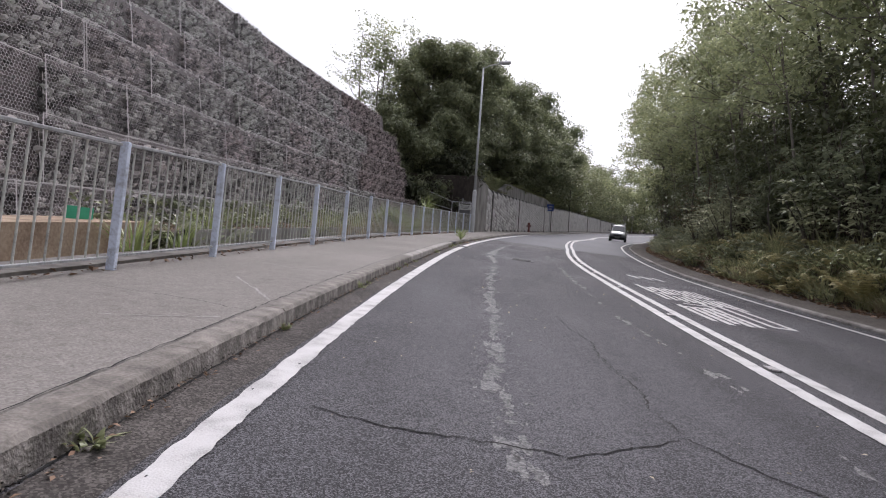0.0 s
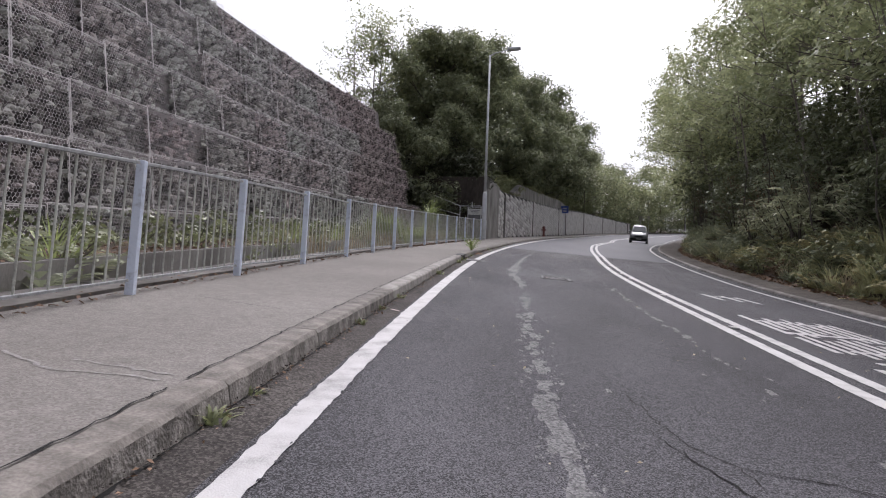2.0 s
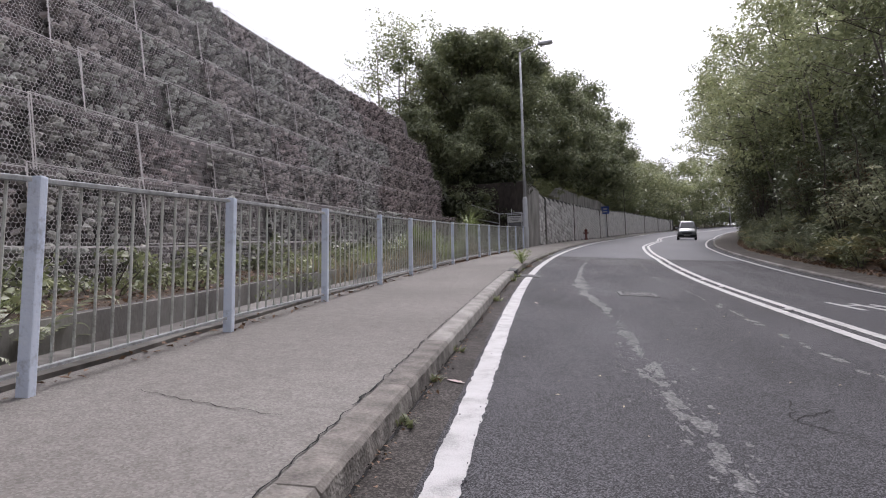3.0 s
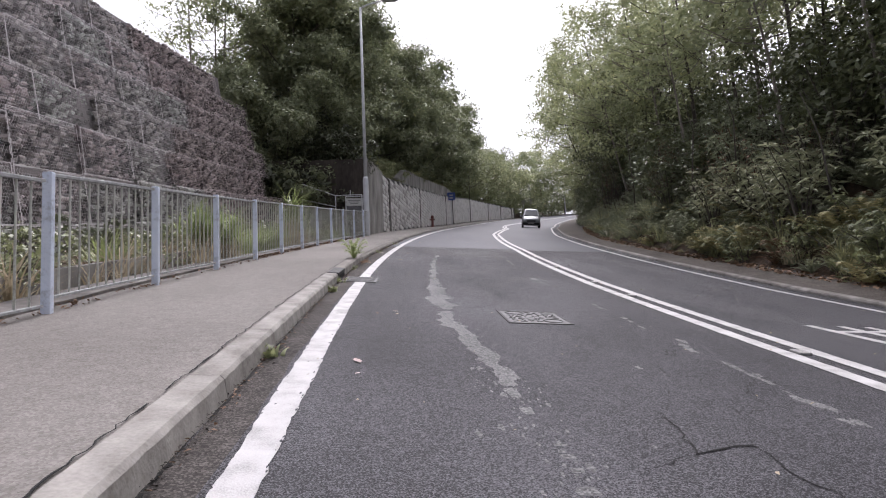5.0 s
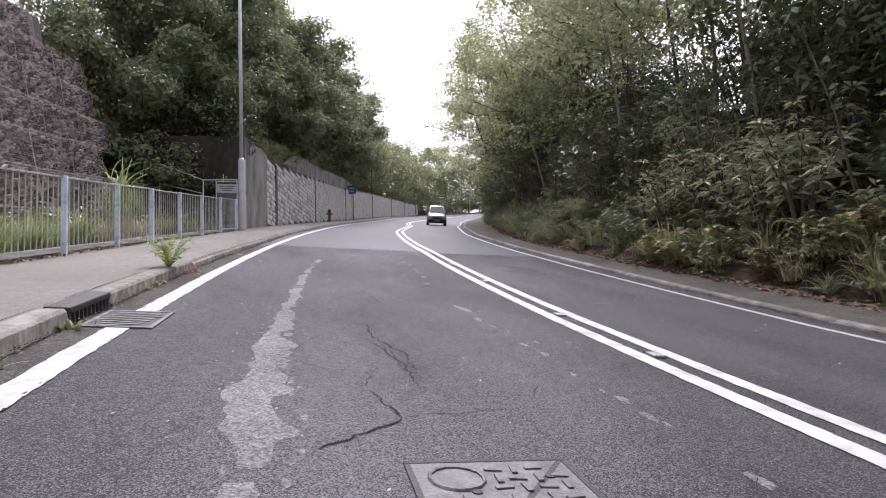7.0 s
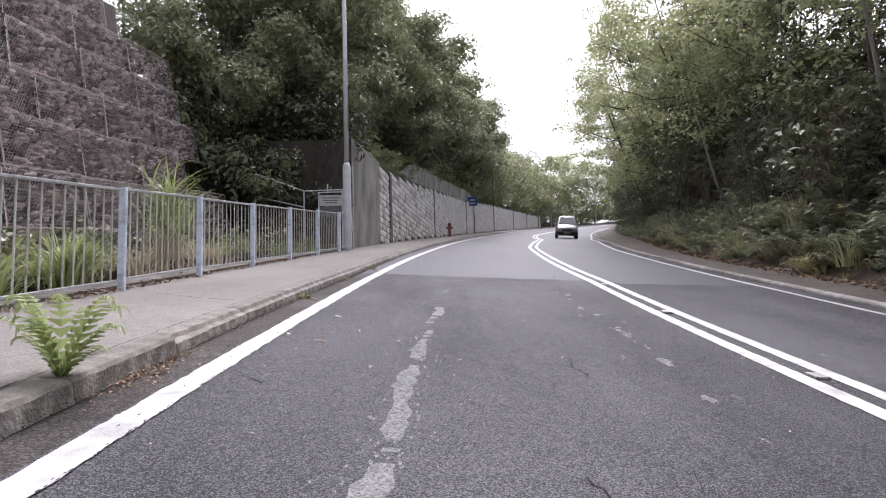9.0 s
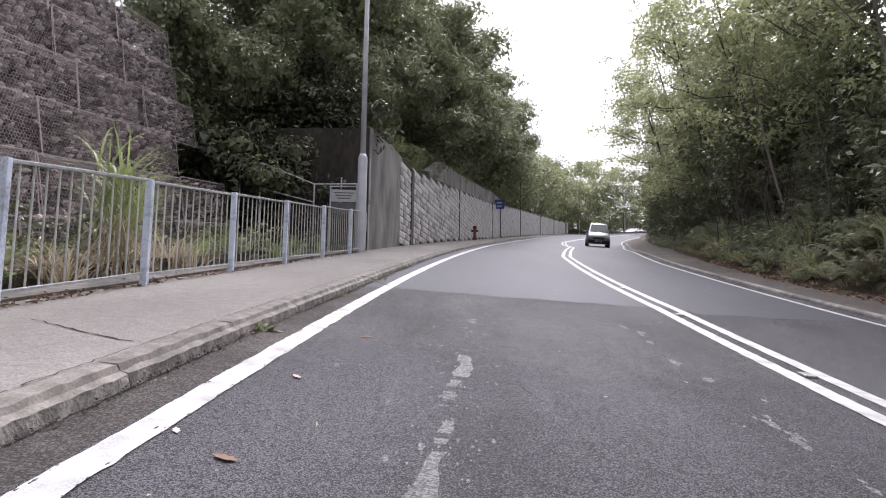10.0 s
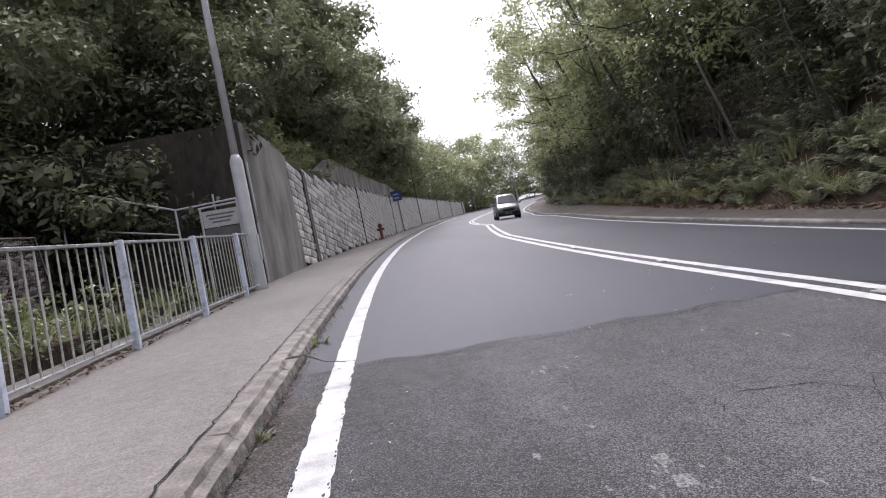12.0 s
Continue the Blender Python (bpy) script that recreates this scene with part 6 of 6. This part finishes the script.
# ---- plants growing out of the kerb ----
kf = fern(21, 18, 0.48, LEAF_GRASS, "bright green fern growing out of the kerb joint")
kf.name = "kerb_fern"
tagged(kf, group="weeds in the kerb")
kf.matrix_basis = Matrix.Translation(spot(21.91, -0.4, -0.01)) @ Matrix.Diagonal((0.75, 0.75, 1.35, 1))
weed_proto = tuft("kerb_weed", 22, 26, 0.08, 0.1, LEAF_MID, "little weed in the kerb joint", 0.012, 0.9, "weeds in the kerb")
tagged(weed_proto, kind="stuff")
first = True
rng = random.Random(17)
for s in (1.8, 3.9, 6.4, 6.8, 8.9, 9.75, 10.7, 14.2, 17.6, 18.66, 20.7, 20.95, 21.24, 25.95, 28.4, 30.7):
    m = Matrix.Translation(spot(s, -at(D_KERB, s) + 0.03, -0.01)) @ pose(0, 0, 0, 0, 0, rng.uniform(0, 360))
    sc = rng.uniform(0.6, 1.3)
    if first:
        weed_proto.matrix_basis = m
    else:
        copy_thing(weed_proto, m).scale = (sc, sc, sc)
    first = False


# ---- fallen leaves ----
def litter(name, places, size, material, label, seed, up=0.0):
    r = np.random.RandomState(seed)
    c = np.array([tuple(spot(s, o, up + 0.012 + r.rand() * 0.02)) for s, o in places])
    n = r.normal(size=(len(c), 3)) * 0.35 + np.array([0, 0, 1.0])
    n /= np.linalg.norm(n, axis=1, keepdims=True)
    me = leaves_mesh(name, c, n, size * r.uniform(0.5, 1.4, len(c)), material, r, 0.5)
    return tagged(new(name, me), label, "leaf litter", kind="stuff")


r = random.Random(9)
litter("leaf_litter_bank", [(q, rd(q) + 1.3 + abs(r.gauss(0, 0.5))) for q in [r.uniform(1, 60) for _ in range(5200)]], 0.11, LEAF_DRY, "brown fallen leaves at the foot of the bank", 1)
litter("leaf_litter_railing", [(q, -2.08 - abs(r.gauss(0, 0.25))) for q in [r.choice((r.uniform(2, 36), r.uniform(22, 32))) for _ in range(2000)]], 0.055, LEAF_DRY, "brown fallen leaves under the railing", 2)
r2 = random.Random(90)
litter("leaf_litter_bed", [(r2.uniform(8.2, 35), r2.uniform(-5.0, -3.25)) for _ in range(2600)], 0.07, LEAF_DRY, "brown fallen leaves on the soil bed", 6, 0.13)
litter("gutter_debris", [(q, -at(D_KERB, q) + 0.03 + abs(r.gauss(0, 0.04))) for q in [r.uniform(1, 34) for _ in range(700)]] + [(22.45 + r.gauss(0, 0.25), -0.31 + abs(r.gauss(0, 0.07))) for _ in range(260)], 0.026, LEAF_DRY, "leaf crumbs and grit along the kerb", 3)
litter("gutter_grit", [(q, -at(D_KERB, q) + 0.022 + abs(r.gauss(0, 0.035))) for q in [r.uniform(0.5, 34) for _ in range(4200)]], 0.016, GRIT, "dark grit and soil along the kerb foot", 5)
litter("road_crumbs", [(r.uniform(1.5, 40), r.uniform(-0.1, 6.5)) for _ in range(520)], 0.022, STRAW, "scattered pale crumbs on the asphalt", 4)


def fallen_leaf(s, o, size, material, label, rz):
    bm = bmesh.new()
    n = 6
    L, R, mid = [], [], []
    for k in range(n + 1):
        g = k / n
        w = size * (0.17, 0.11, 0.2, 0.13, 0.19, 0.12, 0.1)[k] * math.sin(math.pi * (0.08 + 0.86 * g)) * 1.2
        y = size * (g - 0.5)
        lift = 0.001 + size * 0.12 * (g - 0.5) ** 2
        L.append(bm.verts.new((-w, y, lift + w * 0.25)))
        mid.append(bm.verts.new((0, y, lift)))
        R.append(bm.verts.new((w, y, lift + w * 0.15)))
    for k in range(n):
        bm.faces.new((L[k], mid[k], mid[k + 1], L[k + 1]))
        bm.faces.new((mid[k], R[k], R[k + 1], mid[k + 1]))
    ob = part("fallen_leaf", bm, material, None)
    ob.matrix_basis = on_road(s, o, 0.004) @ pose(0, 0, 0, 0, 0, rz)
    return tagged(ob, label, "leaf", "fallen leaves on the road")


PALE_LEAF = leaf_mat("pale_dry_leaf", (0.42, 0.3, 0.27), (0.66, 0.58, 0.55), 0.8, 0.1)
for s, o, z, m, rz in [(14.11, 0.29, 0.12, PALE_LEAF, 20), (23.58, 0.4, 0.11, LEAF_DRY, 70), (24.75, 0.31, 0.09, PALE_LEAF, 40), (26.05, 0.44, 0.11, LEAF_DRY, 120), (25.94, -0.21, 0.11, PALE_LEAF, 85), (9.75, -0.15, 0.13, PALE_LEAF, 60), (16.03, 0.35, 0.07, LEAF_DRY, 10), (16.19, 0.52, 0.06, PALE_LEAF, 80), (13.81, 0.31, 0.045, PALE_LEAF, 140), (23.79, 0.12, 0.07, PALE_LEAF, 30)]:
    fallen_leaf(s, o, z, m, "curled pale dry leaf on the asphalt" if m is PALE_LEAF else "curled brown dry leaf on the asphalt", rz)
twig = tagged(part("twig", tube_bm([(0, 0, 0.01), (0.12, 0.05, 0.04), (0.26, 0.02, 0.02), (0.4, 0.1, 0.015)], [0.008, 0.007, 0.005, 0.003], 6), BARK_PALE), "pale broken twig lying by the kerb", "twig")
twig.matrix_basis = on_road(29.64, -0.36, 0.0)


# ---- behind the railing: low channel wall, chamber, sign ----
def path_wall(name, s_from, s_to, o, high, thick, material, label):
    ss = list(np.arange(s_from, s_to + 0.01, 1.0))
    pts = [spot(q, o) for q in ss]
    return wall_sheet(name, [(p.x, p.y) for p in pts], [p.z + high for p in pts], [p.z - 0.5 for p in pts], thick, material, label)


CHANNEL = ramp_mat("dark_channel_concrete", [(0.025, 0.022, 0.022), (0.19, 0.172, 0.165), (0.075, 0.067, 0.065)], 3.0, 30, 0.92, 0.6, detail=10, stretch=(1.2, 1.2, 0.6))
tagged(strip("soil_bed", 8.2, 36, -5.3, -3.2, SOIL, 0.13, 0.6, 4, 0.05, 31, None, 0.3), "littered soil bed below the gabion wall", "soil", kind="structure")
path_wall("wall_channel", 8.2, 24, -3.1, 0.19, 0.16, CHANNEL, "low dark concrete wall of a drainage channel")
path_wall("wall_channel_coping", 8.2, 24, -3.09, 0.194, 0.05, PARAPET, "pale edge of the channel wall")
RUSTY = ramp_mat("rust_stained_concrete", [(0.16, 0.1, 0.066), (0.56, 0.45, 0.33), (0.38, 0.28, 0.195)], 2.2, 30, 0.95, 0.5)
path_wall("wall_chamber", 1.5, 7.5, -3.35, 0.28, 1.3, RUSTY, "rust-stained concrete chamber behind the railing")
SIGN_GREEN = ramp_mat("green_sign", [(0.05, 0.5, 0.27), (0.09, 0.68, 0.4)], 6, 40, 0.45, 0.05)
SIGN_BLUE = ramp_mat("blue_sign", [(0.03, 0.07, 0.34), (0.06, 0.12, 0.45)], 6, 40, 0.45, 0.05)
SIGN_WHITE = ramp_mat("white_sign", [(0.55, 0.55, 0.53), (0.75, 0.75, 0.73)], 6, 40, 0.5, 0.05)
SIGN_GREY = ramp_mat("grey_board", [(0.1, 0.1, 0.105), (0.2, 0.2, 0.21)], 6, 40, 0.6, 0.05)
gs = tagged(new("green_marker"), "two small bright green plates on a stake", "sign")
part("stake", tube_bm([(0, 0, -0.5), (0, 0, 0.2)], [0.012, 0.012], 6), POLE, gs)
part("plate", box_bm((0.155, 0.01, 0.16), (-0.082, 0.0, 0.1), 0.003), SIGN_GREEN, gs)
part("plate", box_bm((0.15, 0.01, 0.15), (0.08, 0.0, 0.1), 0.003), SIGN_GREEN, gs)
gs.matrix_basis = Matrix.Translation((-5.04, 7.0, 1.53)) @ pose(0, 0, 0, 0, 0, 28)

# notice board, handrail and pipes by the concrete corner
nb = tagged(new("notice_board"), "white and grey notice board on a steel frame behind the railing", "notice board")
part("board", box_bm((0.74, 0.02, 0.34), (0, 0, 1.72), 0.004), SIGN_WHITE, nb, "white notice plate")
part("lower_board", box_bm((0.74, 0.02, 0.3), (0, 0, 1.38), 0.004), SIGN_GREY, nb, "grey lower plate")
for x in (-0.4, 0.4):
    part("leg", tube_bm([(x, 0.02, -0.2), (x, 0.02, 1.98)], [0.022, 0.022], 8), POLE, nb)
part("head_rail", tube_bm([(-0.42, 0.02, 1.97), (0.42, 0.02, 2.0)], [0.02, 0.02], 8), POLE, nb)
for k in range(3):
    part("text_bar", box_bm((0.55 - 0.1 * k, 0.004, 0.03), (-0.03, -0.012, 1.8 - 0.075 * k), 0), SIGN_GREY, nb)
nb.matrix_basis = Matrix.Translation((-1.68, 38.0, 5.33)) @ pose(0, 0, 0, 0, 0, 4)
hr = tagged(new("handrail"), "thin grey steel handrail beside the concrete wall", "handrail")
posts = [(-4.56, 38.0, 7.75), (-4.0, 38.0, 7.93), (-2.53, 38.0, 7.36), (-1.36, 38.0, 7.39)]
for x, y, z in posts:
    part("post", tube_bm([(x, y, 4.7), (x, y, z)], [0.022, 0.022], 8), POLE, hr)
part("upper_rail", tube_bm(posts[1:], [0.02] * 3, 8), POLE, hr)
part("lower_rail", tube_bm([(-4.0, 38.0, 7.22), (-2.53, 38.0, 6.86)], [0.016] * 2, 8), POLE, hr)
for k, (x, y, z1, z2) in enumerate([(corner.x - 0.75, corner.y - 0.0, 6.9, 7.75), (corner.x + 0.07, corner.y - 0.06, 7.1, 8.3), (corner.x + 0.06, corner.y - 0.1, 5.2, 6.95)]):
    tagged(part("conduit", tube_bm([(x, y - 0.03, z1), (x, y - 0.03, z2)], [0.022, 0.022], 8), POLE), "pale vertical conduit fixed to the concrete wall", "pipe", "conduits on the wall")

# ---- along the masonry wall ----
HYDRANT_PAINT = ramp_mat("faded_red_paint", [(0.1, 0.03, 0.025), (0.28, 0.07, 0.055)], 8, 50, 0.6, 0.2)
hy = tagged(new("fire_hydrant"), "dark red fire hydrant on the pavement by the wall", "fire hydrant")
part("barrel", tube_bm([(0, 0, -0.05), (0, 0, 0.05), (0, 0, 0.06), (0, 0, 0.75)], [0.16, 0.16, 0.1, 0.1], 12), HYDRANT_PAINT, hy, "", True)
part("bonnet", tube_bm([(0, 0, 0.75), (0, 0, 0.8), (0, 0, 0.9), (0, 0, 0.95)], [0.14, 0.14, 0.1, 0.03], 12), HYDRANT_PAINT, hy, "", True)
for sx in (-1, 1):
    part("outlet", tube_bm([(sx * 0.08, 0, 0.6), (sx * 0.22, 0, 0.6)], [0.07, 0.07], 10), HYDRANT_PAINT, hy, "", True)
hy.matrix_basis = Matrix.Translation(spot(61.0, -2.0)) @ pose(0, 0, 0, 0, 0, turn(61))


def sign_post(s, o, high, plates, label, rz=0.0, col=POLE):
    top = tagged(new("sign_post"), label, "road sign", "sign posts by the wall")
    part("post", tube_bm([(0, 0, -0.1), (0, 0, high)], [0.045, 0.04], 8), col, top)
    for x, z, w, h, m in plates:
        pl_ = part("plate", box_bm((w, 0.02, h), (x, -0.055, z), 0.004), m, top)
        if m is SIGN_BLUE:
            part("emblem_bar", box_bm((w * 0.5, 0.006, h * 0.14), (x, -0.068, z + h * 0.16), 0), SIGN_WHITE, pl_)
            part("emblem_bar", box_bm((w * 0.5, 0.006, h * 0.14), (x, -0.068, z - h * 0.2), 0), SIGN_WHITE, pl_)
    top.matrix_basis = Matrix.Translation(spot(s, o)) @ pose(0, 0, 0, 0, 0, turn(s) + rz)
    return top


sign_post(76.0, -2.1, 3.5, [(0, 3.05, 0.85, 0.85, SIGN_BLUE)], "blue square road sign on a grey post", 8)
DARK_POLE = ramp_mat("weathered_pole", [(0.05, 0.045, 0.04), (0.14, 0.13, 0.12)], 4, 40, 0.8, 0.3)
SIGN_BUFF = ramp_mat("back_of_sign", [(0.3, 0.29, 0.24), (0.48, 0.46, 0.38)], 6, 40, 0.6, 0.05)
sign_post(90.5, -2.2, 6.2, [], "tall dark weathered post in front of the wall", 0, DARK_POLE)
sign_post(78, -2.3, 2.9, [], "dark weathered post against the wall", 0, DARK_POLE)
sign_post(127, -2.1, 3.4, [(0, 3.0, 0.7, 0.9, SIGN_BUFF)], "buff back of a rectangular road sign", 5)
sign_post(130.5, -2.0, 3.4, [(0, 3.0, 0.7, 0.9, SIGN_BUFF)], "buff back of a rectangular road sign", 5)
for s, wide in ((44.8, 0.42), (57.1, 0.16), (73.9, 0.14), (104.5, 0.2), (113.0, 0.2), (120.6, 0.5)):
    p = spot(s, WALL_O + 0.06)
    tagged(part("wall_rib", box_bm((0.08, wide, wall_top(s) - 0.1), (0, 0, (wall_top(s) - 0.1) / 2), 0.01), CONCRETE_DARK), "dark stained joint rib on the masonry wall", "wall rib", "ribs on the wall", "structure").matrix_basis = Matrix.Translation(p) @ pose(0, 0, 0, 0, 0, turn(s))


# ---- oncoming van ----
PAINT = ramp_mat("silver_car_paint", [(0.3, 0.31, 0.32), (0.4, 0.41, 0.42)], 2, 40, 0.35, 0.02, metal=0.5)
BLACK_TRIM = ramp_mat("black_plastic", [(0.012, 0.012, 0.013), (0.03, 0.03, 0.032)], 6, 60, 0.5, 0.1)
TYRE = ramp_mat("tyre_rubber", [(0.015, 0.015, 0.015), (0.035, 0.035, 0.035)], 10, 80, 0.85, 0.3)
CAR_GLASS = bpy.data.materials.new("tinted_glass")
CAR_GLASS.use_nodes = True
g = CAR_GLASS.node_tree.nodes["Principled BSDF"]
g.inputs["Base Color"].default_value = (0.05, 0.06, 0.065, 1)
g.inputs["Roughness"].default_value = 0.06
LENS = ramp_mat("headlight_lens", [(0.6, 0.62, 0.64), (0.8, 0.82, 0.84)], 8, 60, 0.12, 0.02)


def van():
    top = tagged(new("van"), "silver van with dark lower front coming down the far lane", "van")
    # stations along the length: y, half width low, half width high, bottom, shoulder, top
    st = [(0.0, 0.72, 0.6, 0.35, 0.7, 0.78), (0.12, 0.82, 0.72, 0.24, 0.78, 0.92), (0.8, 0.86, 0.76, 0.22, 0.9, 1.08), (0.95, 0.87, 0.74, 0.22, 0.95, 1.14), (1.7, 0.88, 0.64, 0.22, 1.02, 1.78), (2.0, 0.88, 0.64, 0.22, 1.03, 1.84), (3.9, 0.88, 0.64, 0.22, 1.03, 1.82), (4.3, 0.86, 0.64, 0.26, 1.02, 1.66), (4.4, 0.82, 0.66, 0.32, 1.0, 1.1)]
    bm = bmesh.new()
    rings = []
    for y, a, b, z0, z1, z2 in st:
        half = [(a * 0.9, z0), (a, z0 + 0.12), (a, z1), (b + 0.02, z2 - 0.08), (b - 0.1, z2), (0.0, z2 + 0.02)]
        ring = half + [(-x, z) for x, z in half[-2::-1]]
        rings.append([bm.verts.new((x, y, z)) for x, z in ring])
    for p, q in zip(rings, rings[1:]):
        for k in range(len(p) - 1):
            bm.faces.new((p[k], p[k + 1], q[k + 1], q[k]))
        bm.faces.new((p[-1], p[0], q[0], q[-1]))
    bm.faces.new(rings[0][::-1])
    bm.faces.new(rings[-1])
    bmesh.ops.recalc_face_normals(bm, faces=bm.faces)
    part("body", bm, PAINT, top, "", True)

    def panel(name, pts, m, out):
        b = bmesh.new()
        v = [b.verts.new(Vector(p) + Vector(out)) for p in pts]
        w = [b.verts.new(Vector(p) - Vector(out) * 2) for p in pts]
        b.faces.new(v)
        b.faces.new(w[::-1])
        for k in range(len(v)):
            n = (k + 1) % len(v)
            b.faces.new((v[n], v[k], w[k], w[n]))
        bmesh.ops.recalc_face_normals(b, faces=b.faces)
        return part(name, b, m, top)

    panel("windscreen", [(-0.66, 0.99, 1.18), (0.66, 0.99, 1.18), (0.55, 1.66, 1.73), (-0.55, 1.66, 1.73)], CAR_GLASS, (0, -0.02, 0.02))
    panel("rear_window", [(-0.6, 4.36, 1.12), (0.6, 4.36, 1.12), (0.55, 4.28, 1.6), (-0.55, 4.28, 1.6)], CAR_GLASS, (0, 0.02, 0.01))
    for sx in (-1, 1):
        panel("side_window", [(sx * 0.86, 1.15, 1.06), (sx * 0.87, 4.0, 1.08), (sx * 0.68, 3.9, 1.68), (sx * 0.68, 1.72, 1.68)], CAR_GLASS, (sx * 0.02, 0, 0))
        part("headlight", box_bm((0.3, 0.16, 0.17), (sx * 0.62, 0.1, 0.75), 0.05), LENS, top)
        part("mirror", box_bm((0.2, 0.1, 0.16), (sx * 0.98, 1.1, 1.15), 0.03), PAINT, top)
        part("fog_lamp", box_bm((0.14, 0.05, 0.08), (sx * 0.6, 0.02, 0.42), 0.02), LENS, top)
        for y in (0.85, 3.55):
            w = part("wheel", tube_bm([(sx * 0.7, y, 0.32), (sx * 0.9, y, 0.32)], [0.32, 0.32], 20), TYRE, top, "", True)
            part("rim", tube_bm([(sx * 0.895, y, 0.32), (sx * 0.91, y, 0.32)], [0.2, 0.19], 16), STUD, w)
    part("bumper", box_bm((1.62, 0.24, 0.26), (0, 0.06, 0.42), 0.07), BLACK_TRIM, top, "black plastic front bumper")
    part("grille", box_bm((0.85, 0.08, 0.16), (0, 0.03, 0.68), 0.02), BLACK_TRIM, top)
    plate = part("number_plate", box_bm((0.5, 0.02, 0.11), (0, -0.07, 0.45), 0.004), SIGN_WHITE, top)
    part("plate_bar", box_bm((0.36, 0.006, 0.05), (0, -0.083, 0.45), 0), BLACK_TRIM, plate)
    for x in (-0.3, 0.3):
        part("wiper", box_bm((0.5, 0.02, 0.015), (x, 0.97, 1.2), 0, Matrix.Rotation(radians(4), 4, "Y")), BLACK_TRIM, top)
    s = 70.0
    top.matrix_basis = on_road(s, (at(D_MID, s) + at(D_RIGHT, s)) / 2 + 0.3, 0.0)


van()
